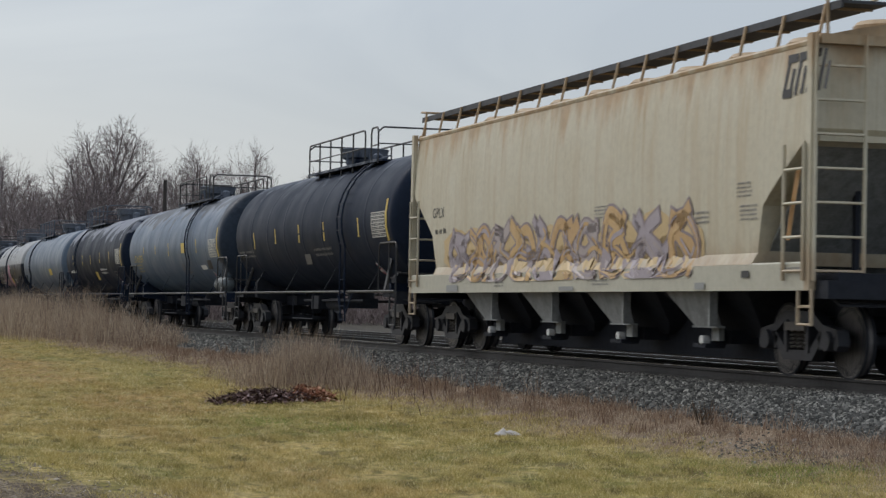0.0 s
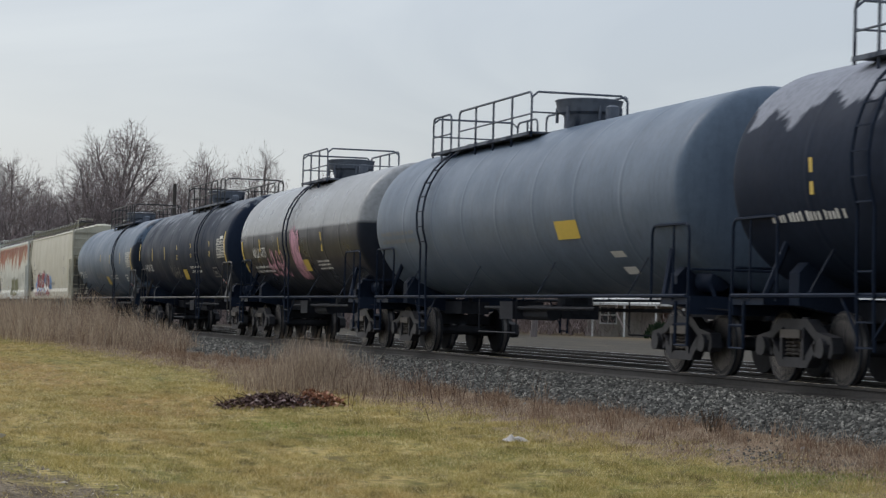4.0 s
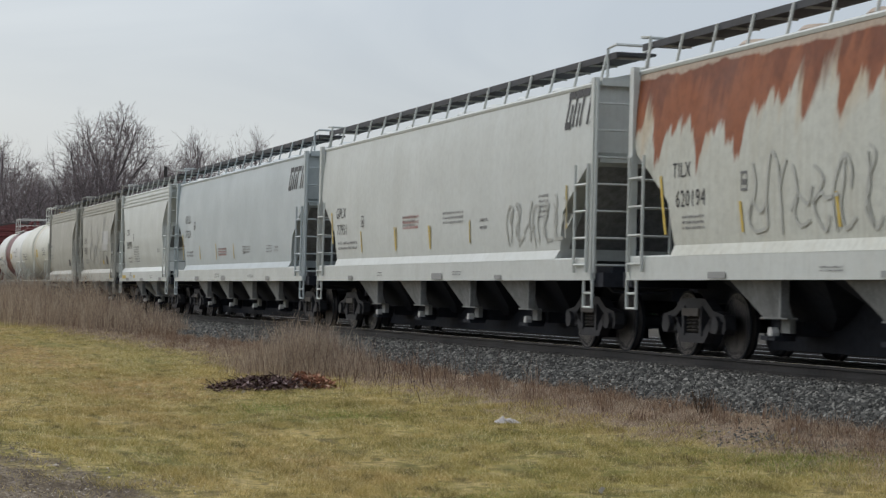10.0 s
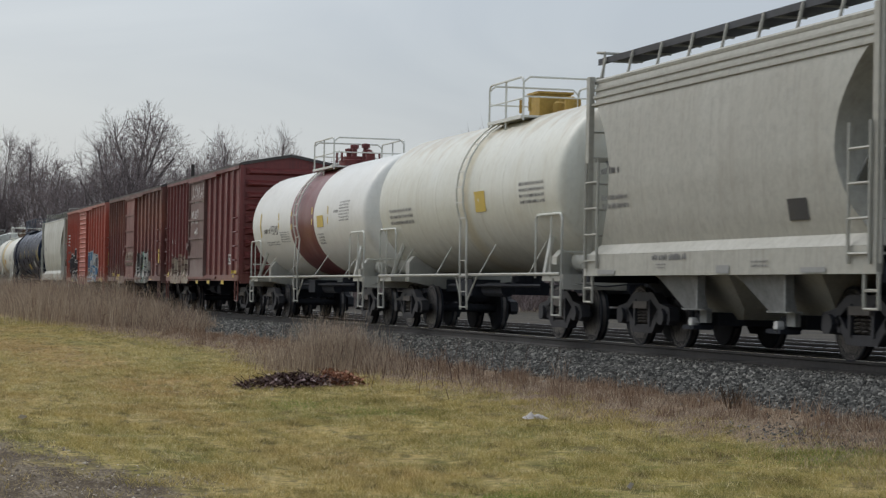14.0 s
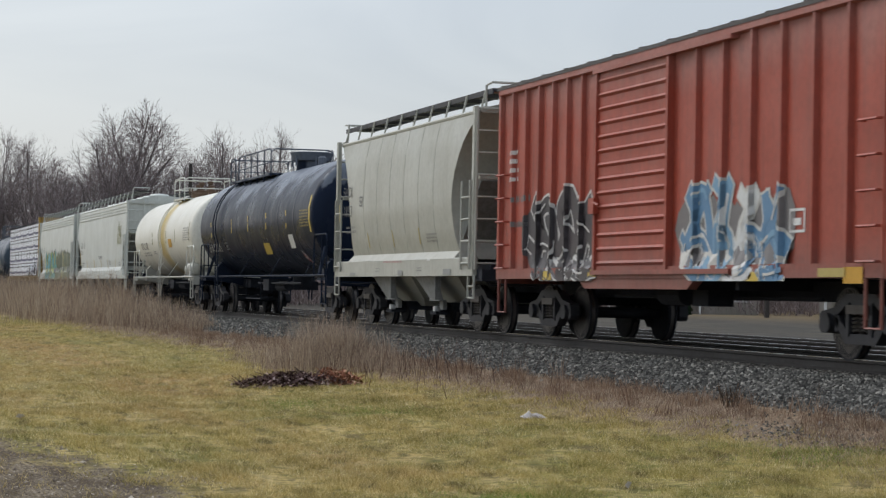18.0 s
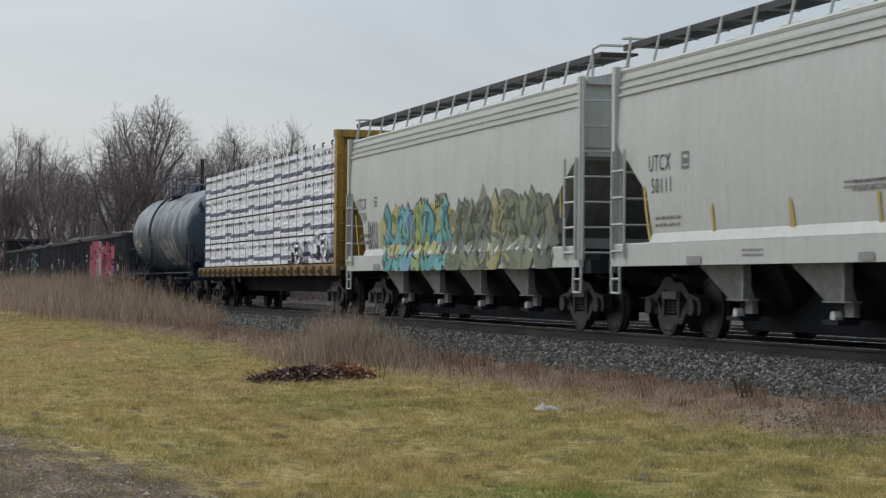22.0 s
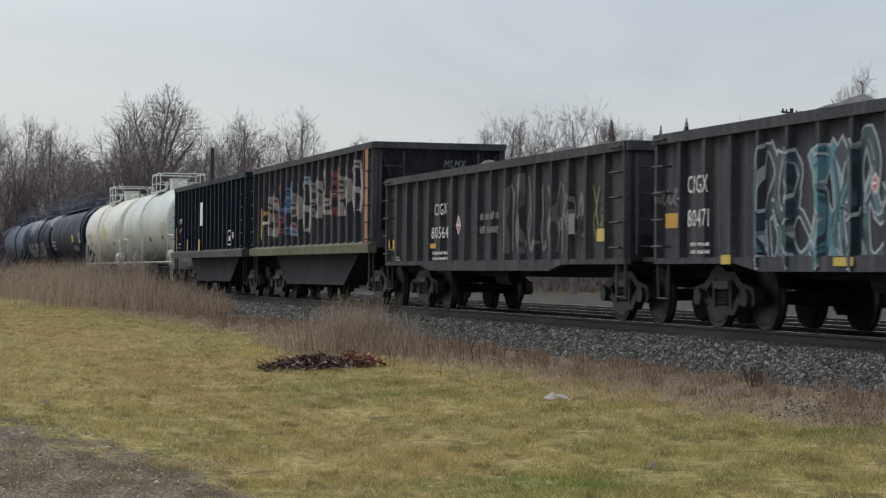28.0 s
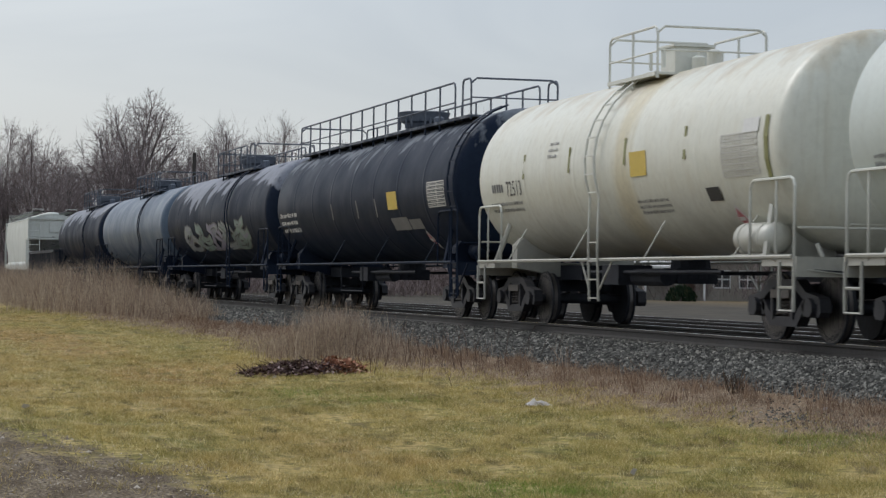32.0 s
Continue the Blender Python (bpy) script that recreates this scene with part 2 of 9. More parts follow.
def patch_node(nt, co, x, y, rx, ry):
    """One at the middle of a ragged patch of turf, nothing outside it."""
    mp = nt.nodes.new("ShaderNodeMapping")
    mp.inputs["Location"].default_value = (-x / rx, -y / ry, 0)
    mp.inputs["Scale"].default_value = (1 / rx, 1 / ry, 0)
    nt.links.new(co, mp.inputs["Vector"])
    size = nt.nodes.new("ShaderNodeVectorMath")
    size.operation = "LENGTH"
    nt.links.new(mp.outputs[0], size.inputs[0])
    wob = nt.nodes.new("ShaderNodeMath")
    wob.operation = "MULTIPLY_ADD"
    nt.links.new(noise_node(nt, co, 1.3, 5, (0.6, 1.4, 1)), wob.inputs[0])
    wob.inputs[1].default_value = 1.5
    nt.links.new(size.outputs["Value"], wob.inputs[2])
    return step_node(nt, wob.outputs[0], 2.1, 1.3)


def lawn_colour(nt, co):
    """Patches of green, straw and rust-brown winter turf."""
    wide = noise_node(nt, co, 0.22, 4, (0.5, 1.5, 1))
    mid = noise_node(nt, co, 0.85, 5, (0.55, 1.5, 1))
    clump = noise_node(nt, co, 3.2, 4, (0.8, 1.3, 1))
    turf = ramp_node(nt, wide, (0.36, (0.235, 0.245, 0.062)), (0.46, (0.36, 0.315, 0.095)), (0.55, (0.43, 0.335, 0.125)), (0.66, (0.46, 0.30, 0.14)))
    for x, y, rx, ry, tint, much in ((-54, 5.2, 11, 1.2, (0.46, 0.235, 0.115), 0.85), (-35.3, 5.3, 4.4, 1.1, (0.42, 0.215, 0.105), 0.9), (-41, 3.6, 6, 0.9, (0.50, 0.36, 0.17), 0.6),
                                     (-28.0, 6.2, 3.2, 1.3, (0.17, 0.205, 0.045), 0.85), (-18.6, 8.8, 1.8, 0.5, (0.12, 0.19, 0.035), 0.8), (-15.9, 5.2, 0.9, 1.0, (0.12, 0.20, 0.035), 0.8),
                                     (-21.0, 7.0, 4.0, 1.8, (0.25, 0.275, 0.065), 0.75), (-17.0, 6.6, 2.6, 1.8, (0.27, 0.29, 0.07), 0.7), (-58, 8.4, 9, 0.8, (0.26, 0.25, 0.07), 0.6), (-24.0, 4.6, 1.7, 1.7, (0.47, 0.40, 0.12), 0.6)):
        mask = nt.nodes.new("ShaderNodeMath")
        mask.operation = "MULTIPLY"
        mask.inputs[1].default_value = much
        nt.links.new(patch_node(nt, co, x, y, rx, ry), mask.inputs[0])
        turf = mix_node(nt, mask.outputs[0], turf, tint)
    tone = mix_node(nt, step_node(nt, mid, 0.40, 0.58), mix_node(nt, 0.4, turf, (0.16, 0.155, 0.05)), mix_node(nt, 0.4, turf, (0.60, 0.48, 0.20)))
    tone = mix_node(nt, step_node(nt, clump, 0.46, 0.62), tone, mix_node(nt, 0.5, tone, (0.62, 0.51, 0.26)))
    tone = mix_node(nt, step_node(nt, clump, 0.46, 0.34), tone, mix_node(nt, 0.5, tone, (0.13, 0.125, 0.045)))
    soil = noise_node(nt, co, 2.4, 5, (0.6, 1.5, 1))
    tone = mix_node(nt, step_node(nt, soil, 0.46, 0.34), tone, (0.15, 0.12, 0.055))
    return mix_node(nt, 1.0, tone, (1.195, 1.10, 1.12), "MULTIPLY")


def gravel_mask(nt, co):
    """Where the lawn has worn to dirt and gravel, beside the camera."""
    sep = nt.nodes.new("ShaderNodeSeparateXYZ")
    nt.links.new(co, sep.inputs[0])
    line = nt.nodes.new("ShaderNodeMath")
    line.operation = "MULTIPLY_ADD"  # the patch's edge runs aslant
    nt.links.new(sep.outputs["X"], line.inputs[0])
    line.inputs[1].default_value, line.inputs[2].default_value = -0.17, 0.0
    edge = nt.nodes.new("ShaderNodeMath")
    edge.operation = "ADD"
    nt.links.new(line.outputs[0], edge.inputs[0])
    nt.links.new(sep.outputs["Y"], edge.inputs[1])
    wob = nt.nodes.new("ShaderNodeMath")
    wob.operation = "MULTIPLY_ADD"
    nt.links.new(noise_node(nt, co, 0.9, 8, (0.7, 1.3, 1)), wob.inputs[0])
    wob.inputs[1].default_value = 3.4
    nt.links.new(edge.outputs[0], wob.inputs[2])
    r = nt.nodes.new("ShaderNodeMapRange")
    for k, v in (("From Min", 7.25), ("From Max", 7.75), ("To Min", 1.0), ("To Max", 0.0)):
        r.inputs[k].default_value = v
    nt.links.new(wob.outputs[0], r.inputs["Value"])
    return r.outputs[0], sep


def ground_material():
    m, nt, b, co = blank("winter_lawn")
    fine = noise_node(nt, co, 9.0, 6)
    grit = noise_node(nt, co, 30.0, 4)
    turf = mix_node(nt, step_node(nt, fine, 0.3, 0.72), mix_node(nt, 1.0, lawn_colour(nt, co), (0.86, 0.86, 0.84), "MULTIPLY"), (0.085, 0.08, 0.028))
    mask, sep = gravel_mask(nt, co)
    soil = noise_node(nt, co, 1.7, 6, (0.6, 1.5, 1))
    dirt = mix_node(nt, step_node(nt, soil, 0.42, 0.62), ramp_node(nt, grit, (0.36, (0.05, 0.036, 0.025)), (0.55, (0.105, 0.080, 0.052)), (0.68, (0.20, 0.16, 0.108))),
                    ramp_node(nt, grit, (0.36, (0.085, 0.066, 0.047)), (0.5, (0.165, 0.128, 0.086)), (0.62, (0.32, 0.27, 0.20))))
    col = mix_node(nt, mask, turf, dirt)
    brown = ramp_node(nt, grit, (0.34, (0.095, 0.062, 0.042)), (0.5, (0.225, 0.162, 0.108)), (0.66, (0.41, 0.315, 0.22)))
    brown = mix_node(nt, step_node(nt, fine, 0.45, 0.75), brown, (0.16, 0.13, 0.10))
    wob = noise_node(nt, co, 0.8, 3)
    add = nt.nodes.new("ShaderNodeMath")
    add.operation = "MULTIPLY_ADD"
    nt.links.new(wob, add.inputs[0])
    add.inputs[1].default_value = 2.0
    nt.links.new(sep.outputs["Y"], add.inputs[2])
    col = mix_node(nt, step_node(nt, add.outputs[0], 9.4, 10.2), col, brown)
    yard = mix_node(nt, step_node(nt, noise_node(nt, co, 0.5, 5), 0.4, 0.62), ramp_node(nt, grit, (0.3, (0.03, 0.028, 0.026)), (0.7, (0.085, 0.078, 0.068))), ramp_node(nt, grit, (0.3, (0.055, 0.049, 0.040)), (0.7, (0.12, 0.105, 0.082))))
    col = mix_node(nt, step_node(nt, sep.outputs["Y"], 15.5, 16.5), col, yard)
    field = ramp_node(nt, fine, (0.3, (0.11, 0.085, 0.05)), (0.7, (0.19, 0.14, 0.085)))
    col = mix_node(nt, step_node(nt, sep.outputs["Y"], 44, 60), col, field)
    nt.links.new(col, b.inputs["Base Color"])
    bump = nt.nodes.new("ShaderNodeBump")
    bump.inputs["Strength"].default_value, bump.inputs["Distance"].default_value = 0.6, 0.03
    nt.links.new(grit, bump.inputs["Height"])
    nt.links.new(bump.outputs[0], b.inputs["Normal"])
    return m


def island_material(name, stops, rough=0.9, patch=None, thin=0.0):
    """Pieces that differ one by one."""
    m, nt, b, co = blank(name, rough)
    rnd = nt.nodes.new("ShaderNodeNewGeometry").outputs["Random Per Island"]
    col = ramp_node(nt, rnd, *stops)
    if patch:
        col = mix_node(nt, patch[0], col, lawn_colour(nt, co))
    nt.links.new(col, b.inputs["Base Color"])
    if thin:  # leaves and stems that let light through
        lit = nt.nodes.new("ShaderNodeBsdfTranslucent")
        nt.links.new(col, lit.inputs["Color"])
        mix = nt.nodes.new("ShaderNodeMixShader")
        mix.inputs[0].default_value = thin
        for src, dst in ((b.outputs[0], mix.inputs[1]), (lit.outputs[0], mix.inputs[2]), (mix.outputs[0], nt.nodes["Material Output"].inputs["Surface"])):
            nt.links.new(src, dst)
    return m


def ground_z(x, y):
    """Lawn, a rise to the ballast's foot, then the yard beyond the line."""
    pts = [(-60, 0.0), (5, 0.0), (8.5, 0.16), (10.2, 0.31), (10.8, 0.385), (16.2, 0.42), (3000, 0.42)]
    for (ya, za), (yb, zb) in zip(pts, pts[1:]):
        if y <= yb:
            return za + (zb - za) * max(0, (y - ya) / (yb - ya))
    return 0.42


def ground_at(x, y):
    if not -10 < y < 10:
        return ground_z(x, y)
    return ground_z(x, y) + 0.04 * noise.noise((x * 0.3, y * 0.3, 0)) + (0.02 * noise.noise((x * 1.3, y * 1.6, 5)) if -75 < x < 0 else 0)


def ground():
    s = Shape()
    ys = [-600, -60, -20, -6, *np.arange(-4, 1, 0.5), *np.arange(1, 11.01, 0.25), 11.4, 12, 13.5, 15.2, 16.3, 18, 21, 23, 30, 60, 200, 3000]
    xs = [-3000, -1000, -400, -250, -180, *np.arange(-140, -75, 1.0), *np.arange(-75, -12, 0.3), *np.arange(-12, 20, 1.0), 40, 90, 300]
    s.loft([[(x, y, ground_at(x, y)) for y in ys] for x in xs], closed=False, caps=False)
    return thing("ground", "mown winter lawn, patchy green and straw, worn to gravel", "ground", kind="structure", me=s.mesh("ground", ground_material(), 60))


ground()


def ballast_z(y):
    pts = [(10.65, 0.34), (10.9, 0.43), (11.9, 0.655), (15.1, 0.655), (16.3, 0.40)]
    for (ya, za), (yb, zb) in zip(pts, pts[1:]):
        if y <= yb:
            return za + (zb - za) * max(0, (y - ya) / (yb - ya))
    return 0.4


def ballast():
    s = Shape()
    rows = []
    for x in [-600, -300, -150, *np.linspace(-110, 10, 241), 60]:
        rows.append([(x, y, ballast_z(y) + 0.025 * noise.noise((x * 3, y * 3, 1))) for y in (10.65, 10.9, 11.15, 11.4, 11.65, 11.9, 12.3, 13.5, 15.1, 15.7, 16.3)])
    s.loft(rows, closed=False, caps=False)
    grey = material("crushed_grey_stone", (0.07, 0.069, 0.068), 0.95, 0, 0.6, (0.035, 0.035, 0.037), bump=0.04, grain=16.0)
    thing("ballast_bank", "bank of crushed grey stone under the rails", "ballast", kind="structure", me=s.mesh("ballast_bank", grey, 60))
    s2 = Shape()
    rows = [[(x, y, z) for y, z in ((16.0, 0.38), (16.5, 0.52), (19.2, 0.52), (20.0, 0.40))] for x in (-600, -200, 60)]
    s2.loft(rows, closed=False, caps=False)
    thing("ballast_bank", "low stone bed of the second track", "ballast", kind="structure", me=s2.mesh("ballast_bank_far", grey))


ballast()


def loose_mesh(name, verts, faces, mat):
    """A mesh out of number arrays, for what nobody could count."""
    me = bpy.data.meshes.new(name)
    n, k = faces.shape
    me.vertices.add(len(verts))
    me.vertices.foreach_set("co", verts.astype(np.float32).ravel())
    me.loops.add(n * k)
    me.loops.foreach_set("vertex_index", faces.astype(np.int32).ravel())
    me.polygons.add(n)
    me.polygons.foreach_set("loop_start", np.arange(0, n * k, k, dtype=np.int32))
    me.update(calc_edges=True)
    me.validate()
    me.materials.append(mat)
    return me


def stones():
    rng = np.random.default_rng(5)
    n = 64000
    x = -18 - 70 * rng.random(n) ** 1.7
    y = 10.55 + 2.1 * rng.random(n)
    stray = rng.random(n) < 0.02
    y[stray] -= 1.1 * rng.random(stray.sum()) ** 2
    k = 450  # a spill of stones out on the grass
    x[:k], y[:k] = -20.6 + rng.normal(0, 0.9, k), 9.55 + rng.normal(0, 0.28, k)
    z = np.array([max(ballast_z(b), ground_z(0, b)) if b > 10.65 else ground_at(a, b) - 0.012 for a, b in zip(x, y)])
    octa = np.array([(1, 0, -0.3), (-1, 0, -0.3), (0, 1, -0.1), (0, -1, -0.1), (0.4, 0.3, 0.8), (-0.45, -0.3, 0.7)], float)
    tri = np.array([(0, 2, 4), (2, 1, 5), (2, 5, 4), (1, 3, 5), (3, 0, 4), (3, 4, 5)])
    size = rng.uniform(0.018, 0.042, n) * (1 + np.clip((-x - 30) / 90, 0, 0.5))
    size[:k] *= 0.6
    shape = octa[None] * (size[:, None, None] * rng.uniform(0.6, 1.3, (n, 1, 3))) + rng.normal(0, 0.006, (n, 6, 3))
    a = rng.uniform(0, 6.28, n)
    ca, sa = np.cos(a)[:, None], np.sin(a)[:, None]
    px, py = shape[..., 0] * ca - shape[..., 1] * sa, shape[..., 0] * sa + shape[..., 1] * ca
    v = np.stack([px + x[:, None], py + y[:, None], shape[..., 2] * 0.8 + z[:, None] + 0.012], -1).reshape(-1, 3)
    f = (tri[None] + 6 * np.arange(n)[:, None, None]).reshape(-1, 3)
    mat = island_material("ballast_stones", [(0.0, (0.026, 0.026, 0.025)), (0.5, (0.074, 0.073, 0.068)), (0.85, (0.15, 0.147, 0.135)), (1.0, (0.30, 0.29, 0.26))])
    thing("ballast_stones", "loose crushed grey stones on the bank's slope", "ballast", kind="stuff", me=loose_mesh("ballast_stones", v, f, mat))


stones()


def rails(y, top, label):
    steel = material("rusty_rail_steel", (0.030, 0.029, 0.029), 0.7, 0.3, 0.5, (0.055, 0.046, 0.04))
    shine = material("polished_rail_head", (0.62, 0.62, 0.63), 0.22, 1.0, 0.15)
    for k in (-1, 1):
        c = y + k * 0.754
        s = Shape()
        s.prism([(c - 0.07, top - 0.17), (c + 0.07, top - 0.17), (c + 0.07, top - 0.155), (c + 0.012, top - 0.13), (c + 0.012, top - 0.05), (c + 0.036, top - 0.04),
                 (c + 0.036, top - 0.004), (c - 0.036, top - 0.004), (c - 0.036, top - 0.04), (c - 0.012, top - 0.05), (c - 0.012, top - 0.13), (c - 0.07, top - 0.155)], -600, 60)
        s.slot = 1
        s.box(-600, 60, c - 0.034, c + 0.034, top - 0.004, top)
        thing("rail", label, "rail", "rails of the line", "structure", s.mesh("rail", [steel, shine]))
    s = Shape()
    for k in range(420):
        x = -205 + k * 0.53 + 0.03 * noise.noise((k * 1.7, y, 0))
        s.box(x - 0.115, x + 0.115, y - 1.3, y + 1.3, top - 0.34, top - 0.165)
    thing("cross_ties", "dark creosoted wooden ties under the rails", "railway tie", kind="stuff",
          me=s.mesh("cross_ties", material("creosoted_wood", (0.045, 0.035, 0.028), 0.9, 0, 0.5, (0.10, 0.085, 0.07), bump=0.01)))


rails(TRACK_Y, RAIL_Z, "steel rail with a polished head on the ballast")
rails(TRACK_Y + 4.3, 0.70, "worn steel rail of the second track")
rails(TRACK_Y + 9.4, 0.62, "worn steel rail of the yard track")


# ---- turf, weeds and litter ----
def plain_mesh(s, name, mat):
    me = bpy.data.meshes.new(name)
    me.from_pydata(s.v, [], s.f)
    me.materials.append(mat)
    return me


def blades(n, x, y, height, lean, width, rng, mat, name, label, cat, segments=1, lift=0.0):
    z = np.array([ground_at(a, b) for a, b in zip(x, y)]) - 0.01 + lift
    a = rng.uniform(0, 6.283, n)
    dx, dy = np.cos(a) * width / 2, np.sin(a) * width / 2
    tx, ty = rng.normal(0, lean, n) * height, rng.normal(0, lean, n) * height
    if segments == 1:
        v = np.stack([np.stack([x - dx, y - dy, z], -1), np.stack([x + dx, y + dy, z], -1), np.stack([x + tx, y + ty, z + height], -1)], 1)
        f = np.arange(3 * n).reshape(n, 3)
    else:
        mx, my = x + tx * 0.35, y + ty * 0.35
        v = np.stack([np.stack([x - dx, y - dy, z], -1), np.stack([x + dx, y + dy, z], -1), np.stack([mx + dx * 0.8, my + dy * 0.8, z + 0.55 * height], -1),
                      np.stack([mx - dx * 0.8, my - dy * 0.8, z + 0.55 * height], -1), np.stack([x + tx + dx * 0.3, y + ty, z + height], -1),
                      np.stack([x + tx - dx * 0.3, y + ty, z + height], -1)], 1)
        f = (np.array([[0, 1, 2, 3], [3, 2, 4, 5]])[None] + 6 * np.arange(n)[:, None, None]).reshape(-1, 4)
    return thing(name, label, cat, kind="stuff", me=loose_mesh(name, v.reshape(-1, 3), f, mat))


def worn_at(x, y):
    """Below about 5.8 the lawn is worn to dirt."""
    return y - 0.17 * x + 1.5 * noise.noise((x * 0.6, y * 1.1, 0)) + 0.6 * noise.noise((x * 2.1, y * 3.0, 7))


def lawn():
    rng = np.random.default_rng(8)
    xs, ys = [], []
    for near, far, dens in ((14, 20, 3600), (20, 30, 2100), (30, 45, 1000), (45, 100, 300)):
        n = int((far - near) * 9.4 * dens)
        x = -rng.uniform(near, far, n)
        y = rng.uniform(0.4, 9.8, n)
        keep = (y > -x * 0.058) & (y < np.minimum(9.8, -x * 0.56))
        xs.append(x[keep])
        ys.append(y[keep])
    x, y = np.concatenate(xs), np.concatenate(ys)
    lump = np.array([noise.noise((a * 1.1, b * 1.7, 4)) + 0.5 * noise.noise((a * 4.1, b * 5.0, 6)) for a, b in zip(x, y)])
    worn = np.array([worn_at(a, b) for a, b in zip(x, y)])
    keep = (rng.random(len(x)) < np.clip((worn - 5.5) / 0.8, 0.06, 1)) & (rng.random(len(x)) < 0.6 + 0.8 * lump) & (rng.random(len(x)) < np.clip((10.0 - y) / 1.4, 0.1, 1))
    x, y, lump = x[keep], y[keep], lump[keep]
    n = len(x)
    far = np.clip((-x - 14) / 60, 0, 1)
    h = rng.uniform(0.015, 0.055, n) * (1 + 1.0 * np.clip(lump, -0.5, 1))
    mat = island_material("turf_blades", [(0.0, (0.06, 0.068, 0.018)), (0.35, (0.22, 0.20, 0.06)), (0.7, (0.50, 0.41, 0.165)), (1.0, (0.85, 0.72, 0.42))], 0.8, (0.5,), 0.35)
    blades(n, x, y, h, 0.8, 0.006 + 0.015 * far, rng, mat, "lawn_grass", "short mown winter grass, green and straw", "grass")
    # taller tussocks
    n, m = 62000, 3800
    c = rng.integers(0, m, n)
    cx, cy = -13.5 - 42 * rng.random(m) ** 1.2, 1.6 + 7.4 * rng.random(m)
    keep = cy - 0.17 * cx > 6.0
    cx, cy = np.where(keep, cx, -17 - 20 * rng.random(m)), np.where(keep, cy, 5 + 4 * rng.random(m))
    x, y = cx[c] + rng.normal(0, 0.07, n), cy[c] + rng.normal(0, 0.05, n)
    straw = island_material("straw_tussock", [(0.0, (0.28, 0.25, 0.085)), (0.6, (0.56, 0.46, 0.21)), (1.0, (0.80, 0.70, 0.44))], 0.8, None, 0.4)
    blades(n, x, y, rng.uniform(0.025, 0.075, n), 0.7, 0.0055 + 0.006 * np.clip((-x - 13) / 30, 0, 1), rng, straw, "grass_tussocks", "pale straw tussocks standing in the lawn", "grass")
    n = 9000
    cx, cy = np.array([-15.8, -15.2, -18.6, -27.5, -29.5]), np.array([5.2, 4.6, 8.8, 6.9, 6.2])
    c = rng.choice(5, n, p=[0.33, 0.14, 0.25, 0.14, 0.14])
    x, y = cx[c] + rng.normal(0, 0.6, n), cy[c] + rng.normal(0, 0.35, n)
    green = island_material("fresh_green_grass", [(0.0, (0.10, 0.17, 0.03)), (0.6, (0.18, 0.27, 0.05)), (1.0, (0.32, 0.37, 0.10))], 0.8, None, 0.4)
    blades(n, x, y, rng.uniform(0.02, 0.06, n), 0.6, 0.0055, rng, green, "green_grass", "patches of fresher green grass", "grass")


def pebbles():
    """Loose grit and small stones on the worn dirt."""
    rng = np.random.default_rng(15)
    n = 15000
    x, y = -14 - 15 * rng.random(n), 0.6 + 4.4 * rng.random(n)
    keep = np.array([worn_at(a, b) for a, b in zip(x, y)]) < 5.9 + rng.normal(0, 0.25, n)
    x, y = x[keep], y[keep]
    n = len(x)
    z = np.array([ground_at(a, b) for a, b in zip(x, y)])
    octa = np.array([(1, 0, 0), (-1, 0, 0), (0, 1, 0), (0, -1, 0), (0, 0, 0.7), (0, 0, -0.7)], float)
    tri = np.array([(0, 2, 4), (2, 1, 4), (1, 3, 4), (3, 0, 4)])
    size = rng.uniform(0.004, 0.013, n) * np.where(rng.random(n) < 0.04, 2.2, 1)
    v = octa[None] * (size[:, None, None] * rng.uniform(0.6, 1.4, (n, 1, 3))) + rng.normal(0, 0.0015, (n, 6, 3)) + np.stack([x, y, z + 0.002], -1)[:, None]
    f = (tri[None] + 6 * np.arange(n)[:, None, None]).reshape(-1, 3)
    mat = island_material("dirt_pebbles", [(0.0, (0.07, 0.054, 0.042)), (0.6, (0.15, 0.12, 0.096)), (0.92, (0.30, 0.26, 0.215)), (1.0, (0.52, 0.47, 0.40))])
    thing("pebbles", "loose grit and pebbles on worn dirt", "gravel", kind="stuff", me=loose_mesh("pebbles", v.reshape(-1, 3), f, mat))


lawn()
pebbles()

WEED = island_material("dry_weed_stems", [(0.0, (0.15, 0.105, 0.085)), (0.4, (0.30, 0.232, 0.178)), (0.8, (0.47, 0.38, 0.285)), (1.0, (0.66, 0.56, 0.42))], 0.9, None, 0.35)
RUSSET = island_material("russet_weed_stems", [(0.0, (0.11, 0.066, 0.048)), (0.5, (0.245, 0.165, 0.117)), (1.0, (0.41, 0.31, 0.22))], 0.9, None, 0.35)


